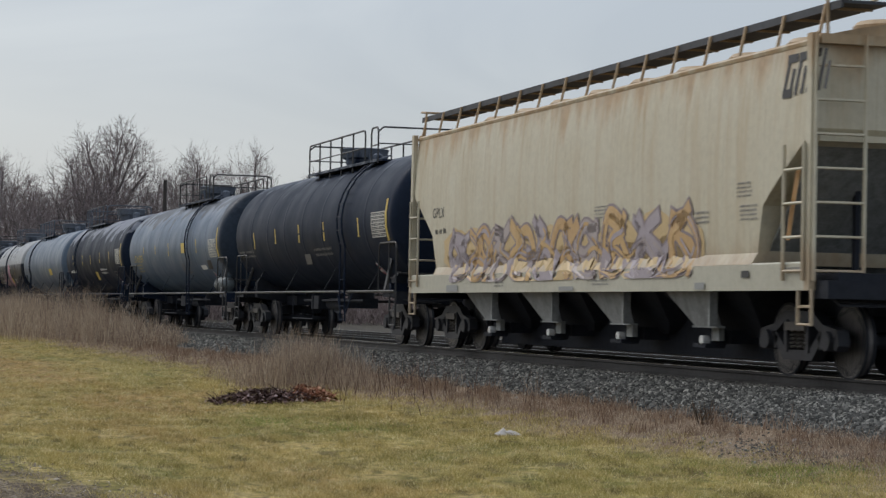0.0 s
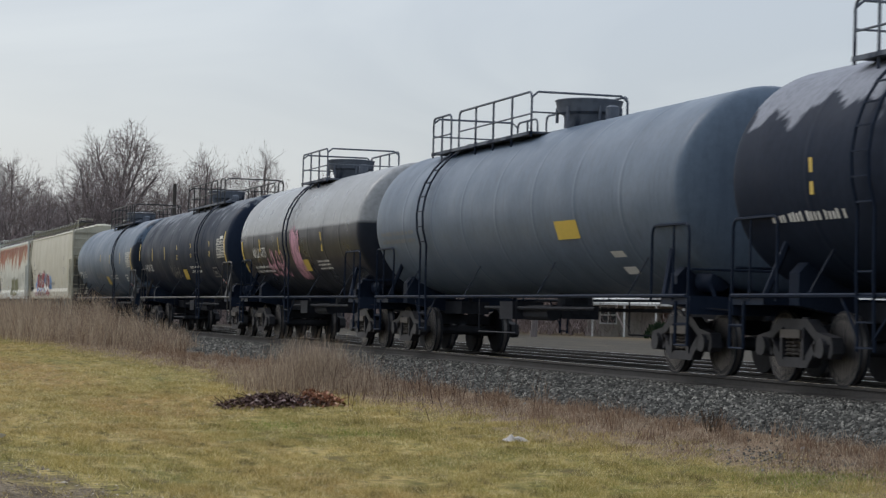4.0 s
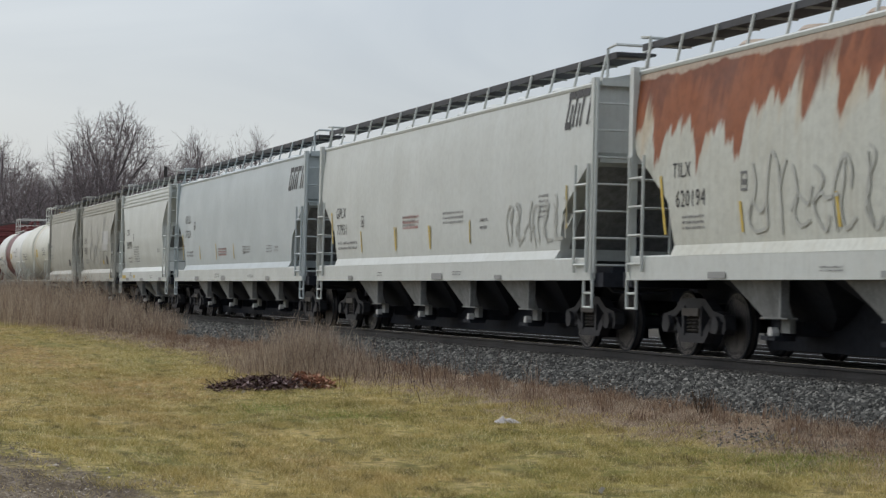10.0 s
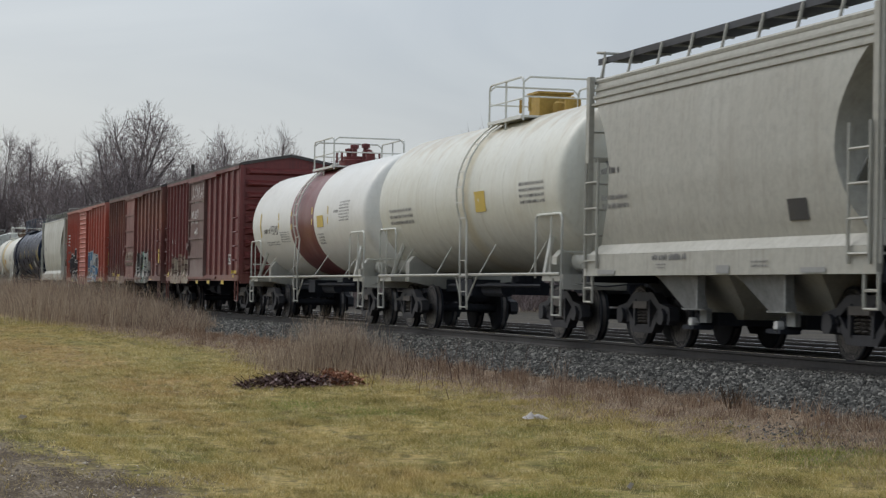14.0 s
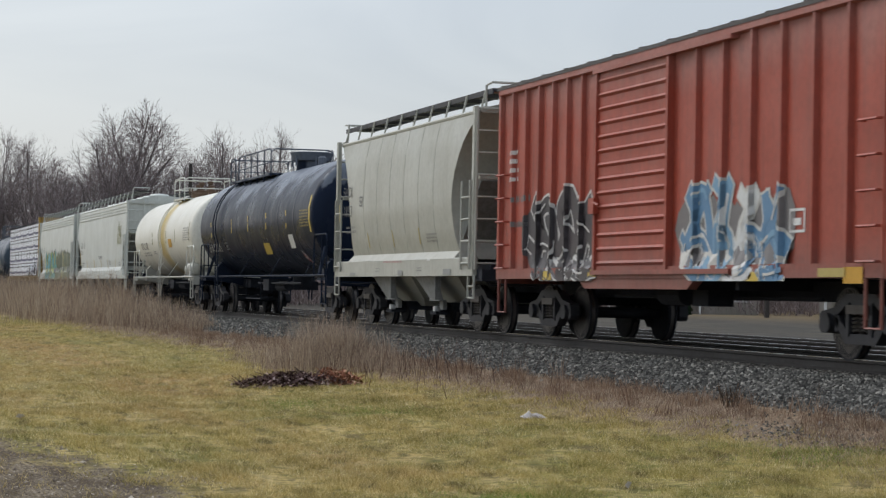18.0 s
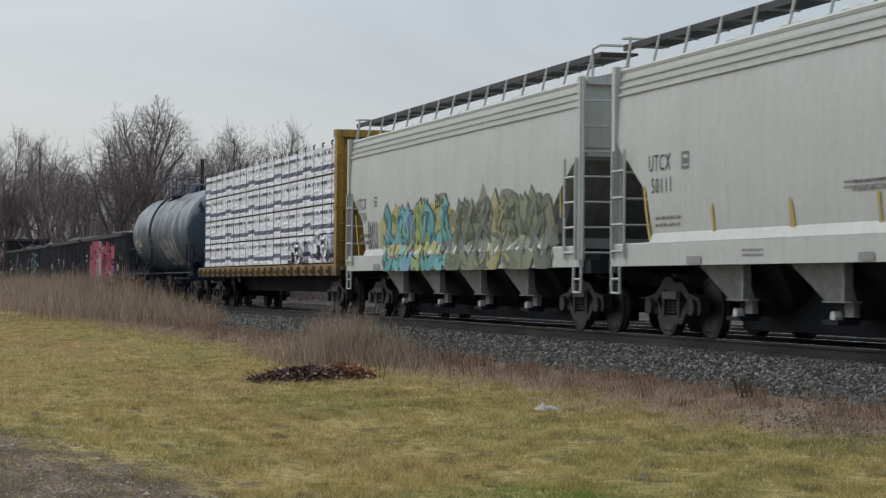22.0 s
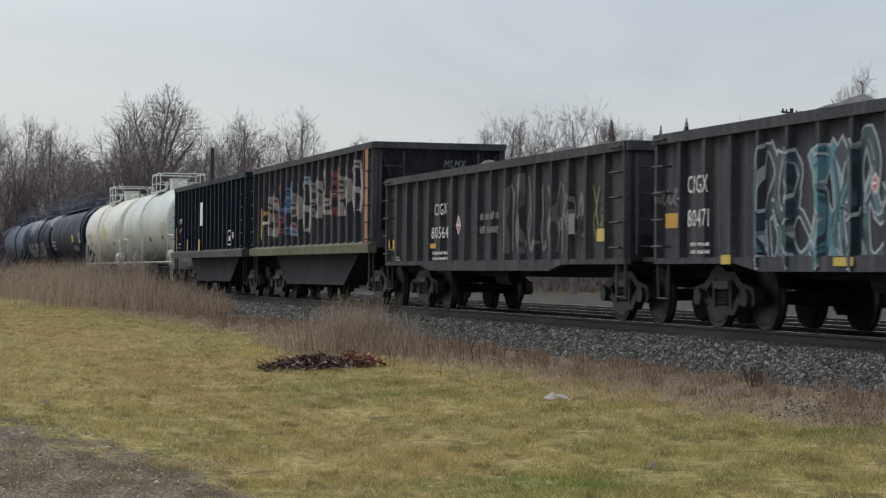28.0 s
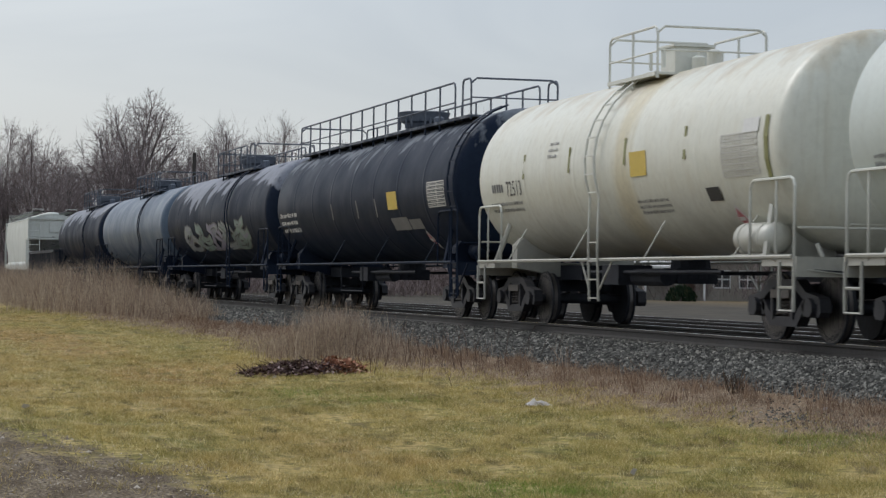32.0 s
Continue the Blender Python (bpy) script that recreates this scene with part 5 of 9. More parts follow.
DULL_RED = flat("dull_red_stencil", (0.27, 0.09, 0.07))

SIDE_FLAT = [(1.50, 1.42), (1.535, 1.9), (1.55, 2.5), (1.55, 3.1), (1.52, 3.7), (1.47, 4.14)]
SIDE_ROUND = [(1.40, 1.42), (1.53, 1.9), (1.60, 2.5), (1.60, 3.1), (1.56, 3.7), (1.46, 4.20)]


def side_surface(profile, side=-1):
    def surf(x, z, off):
        for (ya, za), (yb, zb) in zip(profile, profile[1:]):
            if z <= zb or zb == profile[-1][1]:
                y = ya + (yb - ya) * (z - za) / (zb - za)
                break
        if z < profile[0][1] + 0.015:
            y = 1.587
        return (x, side * (y + off), z)
    return surf


def end_pose(end, x):
    """Turns a part made for the leading end to either end of a car."""
    return Matrix.Translation((end * x, 0, 0)) @ (Matrix.Rotation(math.pi, 4, "Z") if end < 0 else Matrix())


def covered_hopper(label, length, paint, sill_paint=None, bays=4, profile=SIDE_FLAT, cut="straight", top=4.46, bands=False, belt=0.0, frame_paint=None, seams=False):
    car = thing("covered_hopper", label, "hopper car", "covered hoppers in the train")
    sill_paint, fp = sill_paint or paint, frame_paint or paint
    half = length / 2 - 0.85  # to the corner posts
    key = (round(length, 2), bays, cut, top, bands, profile[0][0], profile[-1][1], belt)
    eave = profile[-1][1]
    surf = side_surface(profile)

    # shell: each level of the side ends further in towards the bottom, where the end slopes
    def end_x(z):
        f = (3.0 - z) / (3.0 - 1.42)
        if f <= 0 and cut == "straight":
            return half - 0.05
        if cut == "barrel":
            return half - 0.1 - 1.35 * math.sin(min(1, max(0, (eave - 0.1 - z) / (eave - 1.52))) ** 0.75 * math.pi * 0.68)
        if cut == "round":
            return half - 0.08 - 1.0 * math.sin(math.pi * min(1, max(0, (3.95 - z) / 2.55))) ** 0.85
        return half - 0.05 - float(np.interp(z, (1.42, 2.2, 2.75, 3.0), (1.6, 1.35, 0.45, 0.0)))

    def shell():
        s = Shape()
        zs = [1.42 + (eave - 1.42) * k / 18 for k in range(19)]
        levels = [(-surf(0, z, 0)[1], z) for z in zs] + [(profile[-1][0] - 0.10, eave + 0.09), (0.9, eave + 0.20), (0.45, top - 0.04), (0.0, top)]
        rings = []
        for y, z in levels:
            e = end_x(z) if z <= eave else half - 0.05
            xs = [-e, *np.linspace(-half + 1.9, half - 1.9, 9), e]
            rings.append([(x, -y, z) for x in xs] + [(x, y, z) for x in xs[::-1]])
        return s.loft(rings).mesh("shell", paint, 30)
    part("shell", shared(("shell", key, paint.name), shell), car)
    span = 2 * half - 5.0 if bays > 2 else 2 * half - 4.2
    pitch = span / bays

    def sill(y):
        return Shape().prism([(y * 1.45, 1.08), (y * 1.585, 1.08), (y * 1.585, 1.412), (y * 1.572, 1.435), (y * 1.45, 1.435)], -half + 0.02, half - 0.02).mesh("side_sill", sill_paint)

    def walkway(y):
        s = Shape()
        s.box(-half - 0.3, half + 0.3, min(y * 0.66, y * 1.31), max(y * 0.66, y * 1.31), top + 0.13, top + 0.17)
        s.box(-half - 0.3, half + 0.3, min(y * 1.29, y * 1.32), max(y * 1.29, y * 1.32), top + 0.07, top + 0.17)
        return s.mesh("roof_walkway", GRATE)

    def eave_rail(y):
        return Shape().tube([(-half, y * (profile[-1][0] - 0.02), eave + 0.02), (half, y * (profile[-1][0] - 0.02), eave + 0.02)], 0.045, 6).mesh("eave_rail", fp)

    def bracket(y):
        s = Shape().tube([(0, y * (profile[-1][0] - 0.04), eave + 0.04), (0, y * 1.33, top + 0.16)], 0.024, 4)
        return s.box(-0.02, 0.02, min(y * 0.7, y * 1.32), max(y * 0.7, y * 1.32), top + 0.10, top + 0.13).mesh("walk_bracket", fp)

    def gusset(y):
        edge = [(-1.05, 1.42, 1.09), (0.55, 1.42, 1.09), (0.55, 1.28, 0.60), (-0.25, 1.28, 0.60)]
        s = Shape().loft([[(a, y * b, c) for a, b, c in edge], [(a, y * (b - 0.05), c) for a, b, c in edge]])
        s.prism([(0.52, y * 1.42), (0.58, y * 1.42), (0.58, y * 1.30), (0.52, y * 1.30)], 0.60, 1.09, "z")
        s.box(-0.28, 0.58, min(y * 1.18, y * 1.31), max(y * 1.18, y * 1.31), 0.58, 0.605)
        s.box(0.10, 0.36, min(y * 1.10, y * 1.18), max(y * 1.10, y * 1.18), 0.40, 0.58)
        return s.mesh("bay_gusset", BAY_SHADE_DIRT)

    def post(y):
        return Shape().prism([(-0.07, y * 1.50), (0.07, y * 1.50), (0.07, y * 1.59), (-0.07, y * 1.59)], 1.08, eave + 0.1, "z").mesh("corner_post", fp)

    def end_ladder(y):
        return ladder(Shape(), 0.12, y * 1.55, 0.12, y * 0.88, 1.2, eave + 0.1).mesh("end_ladder", fp)

    def side_ladder(y):
        return ladder(Shape(), -0.62, y * 1.62, -0.05, y * 1.62, 1.2, 2.9).mesh("side_ladder", fp)

    def stirrup(y):
        s = Shape().tube([(0.1, y * 1.56, 1.1), (0.1, y * 1.56, 0.66), (-0.28, y * 1.56, 0.66), (-0.28, y * 1.56, 1.1)], 0.028, 5)
        return s.tube([(0.1, y * 1.56, 0.88), (-0.28, y * 1.56, 0.88)], 0.02, 5).mesh("step_stirrup", fp)

    def roof_grab(y):
        return Shape().tube([(0, y * 1.35, eave + 0.1), (-0.05, y * 1.33, top + 0.25), (0.32, y * 1.33, top + 0.28), (0.32, y * 0.7, top + 0.28),
                             (-0.3, y * 0.7, top + 0.2)], 0.024, 5).mesh("roof_grab_rail", fp)

    def bands_of(y, z):
        w = -surf(0, z, 0)[1]
        return Shape().prism([(y * (w - 0.02), z - 0.035), (y * (w + 0.035), z - 0.02), (y * (w + 0.035), z + 0.02), (y * (w - 0.02), z + 0.035)], -half + 0.1, half - 0.1).mesh("side_rib", paint)

    for y in (-1, 1):
        part("side_sill", shared(("sill", key, y, sill_paint.name), lambda: sill(y)), car)
        part("roof_walkway", shared(("walk", key, y), lambda: walkway(y)), car)
        part("eave_rail", shared(("erail", key, y, fp.name), lambda: eave_rail(y)), car)
        n = int(2 * half / 1.2)
        for k in range(n + 1):
            part("walk_bracket", shared(("bracket", key, y, fp.name), lambda: bracket(y)), car, Matrix.Translation((-half + 0.1 + (2 * half - 0.2) * k / n, 0, 0)))
        for k in range(bays):
            part("bay_gusset", shared(("fin", y, paint.name), lambda: gusset(y)), car, Matrix.Translation((-span / 2 + pitch * (k + 0.5) + 0.2, 0, 0)))
        for e in (-1, 1):
            m = end_pose(e, half)
            part("corner_post", shared(("post", key, y, fp.name), lambda: post(y)), car, m)
            part("end_ladder", shared(("elad", key, y, fp.name), lambda: end_ladder(y)), car, m)
            part("side_ladder", shared(("slad", y, fp.name), lambda: side_ladder(y)), car, m)
            part("step_stirrup", shared(("stirrup", y, fp.name), lambda: stirrup(y)), car, m)
            part("roof_grab_rail", shared(("grab", key, y, fp.name), lambda: roof_grab(y)), car, m)
        if bands:
            for z in (eave - 0.12, eave - 0.24, eave - 0.36):
                part("side_rib", shared(("band", key, y, z, paint.name), lambda: bands_of(y, z)), car)
        if belt:
            part("side_rib", shared(("belt", key, y, paint.name), lambda: bands_of(y, belt)), car)
        if seams:
            def seam():
                s = Shape()
                zs = np.linspace(1.45, eave - 0.02, 10)
                ring = [[(-0.02, y * (-surf(0, z, 0)[1] - 0.01), z), (0.0, y * (-surf(0, z, 0)[1] + 0.008), z), (0.02, y * (-surf(0, z, 0)[1] - 0.01), z)] for z in zs]
                return s.loft(ring, closed=False, caps=False).mesh("plate_seam", paint)
            for k in range(1, 7):
                part("plate_seam", shared(("seam", key, y, paint.name), seam), car, Matrix.Translation((-half + 1.6 + (2 * half - 3.2) * k / 7, 0, 0)))

    def under():
        s = Shape()
        s.box(-length / 2 + 0.5, length / 2 - 0.5, -0.32, 0.32, 0.78, 1.10)
        if bays > 2:
            # solid dark block added to hide the bright yard, in place of outlets
            s.box(-span / 2 + 0.2, span / 2 - 0.2, -0.5, 0.5, 0.15, 0.8)
        for e in (-1, 1):
            s.box(min(e * half, e * (half + 0.42)), max(e * half, e * (half + 0.42)), -1.5, 1.5, 0.98, 1.2)
            s.box(min(e * (half - 2.4), e * (half + 0.3)), max(e * (half - 2.4), e * (half + 0.3)), -1.3, 1.3, 1.1, 1.3)
            for y in (-0.5, 0.5):
                s.prism([(y - 0.03, 1.2), (y + 0.03, 1.2), (y + 0.03, 2.8), (y - 0.03, 2.8)], e * (half - 0.9), e * (half - 0.8))
        return s.mesh("underframe", UNDER)
    part("underframe", shared(("under", key), under), car)

    def slope():
        return Shape().prism([(-1.9, 1.3), (-0.25, 2.9), (-0.25, 2.94), (-1.94, 1.3)], -1.35, 1.35, "y").mesh("slope_sheet", BAY_SHADE_DIRT)
    for e in (-1, 1):
        part("slope_sheet", shared("slope", slope), car, end_pose(e, half))

    def bay():
        a, b = pitch * 0.485, pitch * 0.30
        return Shape().loft([[(-a, -1.30, 1.42), (a, -1.30, 1.42), (a, 1.30, 1.42), (-a, 1.30, 1.42)],
                             [(-a, -1.25, 1.12), (a, -1.25, 1.12), (a, 1.25, 1.12), (-a, 1.25, 1.12)],
                             [(-b, -0.75, 0.62), (b, -0.75, 0.62), (b, 0.75, 0.62), (-b, 0.75, 0.62)],
                             [(-b * 0.6, -0.6, 0.45), (b * 0.6, -0.6, 0.45), (b * 0.6, 0.6, 0.45), (-b * 0.6, 0.6, 0.45)]]).mesh("hopper_bay", UNDER if bays > 2 else paint)

    def gate():
        s = Shape()
        s.box(-0.34, 0.34, -0.9, 0.9, 0.36, 0.55)
        for y in (-1, 1):
            s.lathe([(-0.12, 0.13), (0.1, 0.13), (0.12, 0.08)], (0.1, y * 1.02, 0.42), 12, "y")
            s.box(-0.2, 0.25, y * 1.1 - 0.15, y * 1.1 + 0.15, 0.30, 0.36)
        return s.mesh("outlet_gate", UNDER)

    def cap(y):
        return Shape().lathe([(-0.06, 0.075), (0.04, 0.075), (0.06, 0.03)], (0.1, y * 1.19, 0.40), 10, "y").mesh("gate_cap", WHITE_CAP)
    for k in range(bays):
        m = Matrix.Translation((-span / 2 + pitch * (k + 0.5), 0, 0))
        part("hopper_bay", shared(("bay", key, paint.name), bay), car, m)
        g = part("outlet_gate", shared("gate", gate), car, m)
        for y in (-1, 1):
            part("gate_cap", shared(("cap", y), lambda: cap(y)), g)

    def beam():
        return Shape().box(-0.05, 0.05, -1.45, 1.45, eave - 0.02, eave + 0.1).box(-0.12, 0.02, -1.45, 1.45, 2.92, 3.0).mesh("end_beam", fp)

    def brake():
        s = Shape().tube([(0.3, -1.4, 1.0), (0.34, -1.3, 0.9), (0.34, -0.4, 0.9)], 0.018, 5)
        return s.mesh("uncoupling_lever", STEEL_RUST)
    for e in (-1, 1):
        m = end_pose(e, half)
        part("end_beam", shared(("beam", key, fp.name), beam), car, m)
        part("uncoupling_lever", shared("lever", brake), car, m)

    def wheel():
        s = Shape().lathe([(-0.02, 0.24), (0.0, 0.26), (0.02, 0.24)], (0.35, 0.55, 2.1), 18)
        return s.tube([(0.0, 0.55, 2.1), (0.36, 0.55, 2.1)], 0.025, 5).box(0.05, 0.25, 0.4, 0.7, 1.2, 2.0).mesh("brake_wheel", UNDER)
    part("brake_wheel", shared("brake_wheel", wheel), car, end_pose(-1, half))
    for e in (-1, 1):
        part("route_board", shared(("board", fp.name), lambda: Shape().box(-0.02, 0.06, -0.25, 0.35, 3.38, 3.98).box(-0.03, 0.075, -0.29, -0.25, 3.36, 4.0).mesh("route_board", fp)), car, end_pose(e, half))

    def hatch():
        return Shape().lathe([(0.0, 0.42), (0.10, 0.42), (0.16, 0.36), (0.19, 0.1)], (0, 0, top - 0.04), 16, "z").mesh("roof_hatch", paint, 40)
    for k in range(int(2 * half / 2.0)):
        part("roof_hatch", shared(("hatch", top, paint.name), hatch), car, Matrix.Translation(((k - (int(2 * half / 2.0) - 1) / 2) * 2.0, 0, 0)))
    running_gear(car, length, 2 * half - 2.6)
    return car, surf

# ---- tank cars ----
def tank_surface(radius, zc, side=-1):
    def surf(x, z, off):
        d = max(-0.999, min(0.999, (z - zc) / (radius + off)))
        return (x, side * (radius + off) * math.cos(math.asin(d)), z)
    return surf


def tank_car(label, length, paint, trim=None, radius=1.52, zc=2.70, shell=None, dome=0.0, deck=(-2.1, 4.4), ladder_at=3.6, seams=7, rail_paint=None,
             tall=False, dome_kind="bowl", dome_paint=None, sill_paint=None, nose=None, tank_air=False):
    """deck: from where to where, along the car, the railed platform by the manway reaches; nose: where the shell's straight part ends ahead."""
    car = thing("tank_car", label, "tank car", "tank cars in the train")
    trim = trim or paint
    rail_paint = rail_paint or trim
    half = length / 2 - 0.75
    sh = shell / 2 if shell else length / 2 - 0.98
    r, head = radius, radius * 0.30
    nose = nose or sh
    top = zc + r
    key = (round(length, 2), round(sh, 2), round(nose, 2), r, zc)

    def shell_mesh():
        s = Shape()
        ends = [(-sh - head * math.cos(a) ** 0.8, max(0.02, r * math.sin(a) ** 0.6)) for a in np.linspace(0, math.pi / 2, 18)]  # dished heads with a tight knuckle
        prof = ends + [(-sh + 0.08, r)]
        n = seams + 1
        for k in range(1, n):  # plates lap at the seams
            x = -sh + (sh + nose) * k / n
            prof += [(x - 0.12, r), (x - 0.05, r), (x - 0.03, r + 0.004), (x + 0.03, r + 0.004), (x + 0.05, r), (x + 0.12, r)]
        prof += [(nose - 0.08, r)] + [(-x + nose - sh, q) for x, q in ends[::-1]]
        return s.lathe(prof, (0, 0, zc), 64).mesh("tank_shell", paint, 28)
    part("tank_shell", shared(("tank", key, seams, paint.name), shell_mesh), car)

    sp = sill_paint or (UNDER if trim is paint else trim)
    for e in (-1, 1):
        part("stub_sill", shared("stub_sill", lambda: Shape().box(-2.7, 0.2, -0.3, 0.3, 0.80, 1.06).mesh("stub_sill", UNDER)), car, end_pose(e, half))

    def platform():
        return Shape().box(-1.05, 0.0, -1.45, 1.45, 1.00, 1.09).box(-0.06, 0.06, -1.45, 1.45, 0.86, 1.12).mesh("end_platform", sp)

    def saddle(y):
        return Shape().prism([(y * 0.3, 0.85), (y * 1.15, 1.0), (y * 1.15, 1.42), (y * 1.02, 1.56), (y * 0.3, zc - r + 0.1)], -0.15, 0.15).mesh("saddle", sp)

    def hoop(y):
        s = Shape()
        rail_loop(s, -1.45, -0.02, y * 1.45, 1.05, 2.15)
        s.tube([(-0.6, y * 1.45, 1.05), (-0.6, y * 1.45, 2.13)], 0.018, 5)
        return s.mesh("end_handrail", rail_paint)

    def step(y):
        s = Shape().tube([(0.0, y * 1.46, 1.05), (0.0, y * 1.46, 0.42), (-0.45, y * 1.46, 0.42), (-0.45, y * 1.46, 1.05)], 0.026, 5)
        return s.tube([(0.0, y * 1.46, 0.72), (-0.45, y * 1.46, 0.72)], 0.02, 5).mesh("step_stirrup", rail_paint)

    def strut(y):
        return Shape().tube([(-1.0, y * 1.42, 1.08), (-1.25, y * 1.2, 1.85)], 0.05, 5).mesh("tank_strut", rail_paint)

    def lever():
        s = Shape().tube([(-0.02, -1.4, 1.5), (-0.02, 1.4, 1.5)], 0.018, 5)
        return s.tube([(0.05, -1.3, 0.95), (0.1, -0.5, 0.88)], 0.016, 5).mesh("end_grab_bar", rail_paint)
    for e in (-1, 1):
        m = end_pose(e, half)
        part("end_platform", shared(("eplat", sp.name), platform), car, m)
        part("end_grab_bar", shared(("ebar", rail_paint.name), lever), car, m)
        for y in (-1, 1):
            part("saddle", shared(("saddle", r, zc, y, sp.name), lambda: saddle(y)), car, end_pose(e, sh - 1.1))
            part("end_handrail", shared(("hoop", y, rail_paint.name), lambda: hoop(y)), car, m)
            part("step_stirrup", shared(("tstep", y, rail_paint.name), lambda: step(y)), car, m)
            part("tank_strut", shared(("strut", y, rail_paint.name), lambda: strut(y)), car, m)

    def side_rail(y):
        return Shape().tube([(-half + 0.05, y * 1.47, 1.12), (half - 0.05, y * 1.47, 1.12)], 0.028, 6).mesh("side_rail", rail_paint)

    def stay(y):
        return Shape().tube([(0, y * 1.47, 1.12), (0.04, y * (r * 0.74), zc - r * 0.62)], 0.014, 4).mesh("rail_stay", sp)
    for y in (-1, 1):
        part("side_rail", shared(("rail", key, y, rail_paint.name), lambda: side_rail(y)), car)
        for k in (1, 3, 5, 7):
            part("rail_stay", shared(("stay", r, zc, y, sp.name), lambda: stay(y)), car, Matrix.Translation((-sh + 2 * sh * k / 8, 0, 0)))

    def reservoir():
        if not tank_air:
            return Shape().lathe([(-0.34, 0.05), (-0.30, 0.15), (-0.24, 0.18), (0.24, 0.18), (0.30, 0.15), (0.34, 0.05)], (-0.80, -0.75, 1.36), 16).mesh("air_reservoir", trim, 40)
        s = Shape().lathe([(-0.62, 0.05), (-0.58, 0.16), (-0.50, 0.22), (0.50, 0.22), (0.58, 0.16), (0.62, 0.05)], (-1.6, -1.2, 1.38), 18)
        for x in (-1.95, -1.3):
            s.lathe([(-0.02, 0.23), (0.02, 0.23)], (x, -1.2, 1.38), 18)
        return s.box(-2.2, -1.0, -1.4, -1.0, 1.10, 1.17).mesh("air_reservoir", material("grey_green_reservoir_paint", (0.12, 0.14, 0.145), 0.5) if trim is black else trim, 40)

    def valve():
        return Shape().box(-1.5, -1.15, -1.25, -0.9, 1.1, 1.3).mesh("brake_valve", trim)

    def hose():
        return Shape().tube([(-0.3, -1.0, 1.3), (-0.2, -0.9, 1.0), (-0.6, -0.5, 0.9)], 0.03, 5).mesh("brake_hose", trim)

    def brake_wheel():
        s = Shape().lathe([(-0.02, 0.24), (0.0, 0.26), (0.02, 0.24)], (0.04, 0.55, 1.85), 18)
        return s.tube([(0.0, 0.55, 1.1), (0.0, 0.55, 1.85)], 0.03, 5).mesh("brake_wheel", trim)
    for name, make in (("air_reservoir", reservoir), ("brake_valve", valve), ("brake_hose", hose), ("brake_wheel", brake_wheel)):
        part(name, shared((name, trim.name, tank_air), make), car, Matrix.Translation((half, 0, 0)))

    # way up the side
    def side_ladder(y):
        s = Shape()
        for dx in (-0.22, 0.22):
            pts = [(dx, y * 1.49, 0.45), (dx, y * 1.52, 1.3)]
            pts += [(dx, y * (r + 0.10) * math.cos(a), zc + (r + 0.10) * math.sin(a)) for a in np.linspace(-0.35, 1.25, 9)]
            s.tube(pts, 0.022, 5)
        for z in (0.5, 0.8, 1.1, 1.4):
            s.tube([(-0.22, y * 1.51, z), (0.22, y * 1.51, z)], 0.016, 4)
        for a in np.linspace(-0.3, 1.2, 9):
            s.tube([(dx, y * (r + 0.1) * math.cos(a), zc + (r + 0.1) * math.sin(a)) for dx in (-0.22, 0.22)], 0.016, 4)
        s.tube([(-0.2, y * 1.49, 0.6), (-0.75, y * 1.45, 1.1)], 0.018, 4)
        s.tube([(0.2, y * 1.49, 0.6), (0.75, y * 1.45, 1.1)], 0.018, 4)
        return s.mesh("side_ladder", trim)
    for y in (-1, 1):
        part("side_ladder", shared(("sladder", r, zc, y, trim.name), lambda: side_ladder(y)), car, Matrix.Translation((ladder_at, 0, 0)))

    # the platform by the manway, and its railing
    a, b = deck
    gap = min(max(ladder_at, a + 0.5), b - 0.9)
    high = top + (0.62 if not tall else 0.64)

    def board(y):
        s = Shape().box(a, b, min(y * 0.42, y * 0.95), max(y * 0.42, y * 0.95), top - 0.14, top - 0.10)
        return s.box(a, b, min(y * 0.92, y * 0.96), max(y * 0.92, y * 0.96), top - 0.16, top - 0.10).mesh("dome_platform", trim)

    def post(y):
        return Shape().tube([(0, y * 0.92, zc + math.sqrt(r * r - 0.85)), (0, y * 0.92, high)], 0.022, 5).mesh("rail_post", rail_paint)

    def rail(y, x0, x1):
        s = Shape()
        rail_loop(s, x0, x1, y * 0.92, top - 0.2, high)
        s.tube([(x0, y * 0.92, top + 0.22), (x1, y * 0.92, top + 0.22)], 0.016, 5)
        return s.mesh("dome_handrail", rail_paint)

    def cross(x, lift):
        s = Shape().tube([(x, -0.92, high - lift), (x, -0.80, high), (x, 0.80, high), (x, 0.92, high - lift), (x, 0.92, top - 0.2)], 0.022, 6)
        return s.tube([(x, -0.92, top + 0.25), (x, 0.92, top + 0.25)], 0.016, 5).mesh("cross_rail", rail_paint)
    for y in (-1, 1):
        part("dome_platform", shared(("board", top, deck, y, trim.name), lambda: board(y)), car)
        if b - a > 4 and gap + 0.55 < b:
            runs = [(a, gap - 0.28), (gap + 0.28, b)]
        else:
            runs = [(a, b)]
        for x0, x1 in runs:
            part("dome_handrail", shared(("drail", top, x0, x1, y, rail_paint.name, tall), lambda: rail(y, x0, x1)), car)
            n = int((x1 - x0) / 1.25)
            for k in range(1, n + 1):
                part("rail_post", shared(("post", r, zc, y, rail_paint.name, tall), lambda: post(y)), car, Matrix.Translation((x0 + (x1 - x0) * k / (n + 1), 0, 0)))
    for x in (a, b):
        part("cross_rail", shared(("cross", top, x, rail_paint.name, tall), lambda: cross(x, 0.10)), car)

    dp = dome_paint or trim

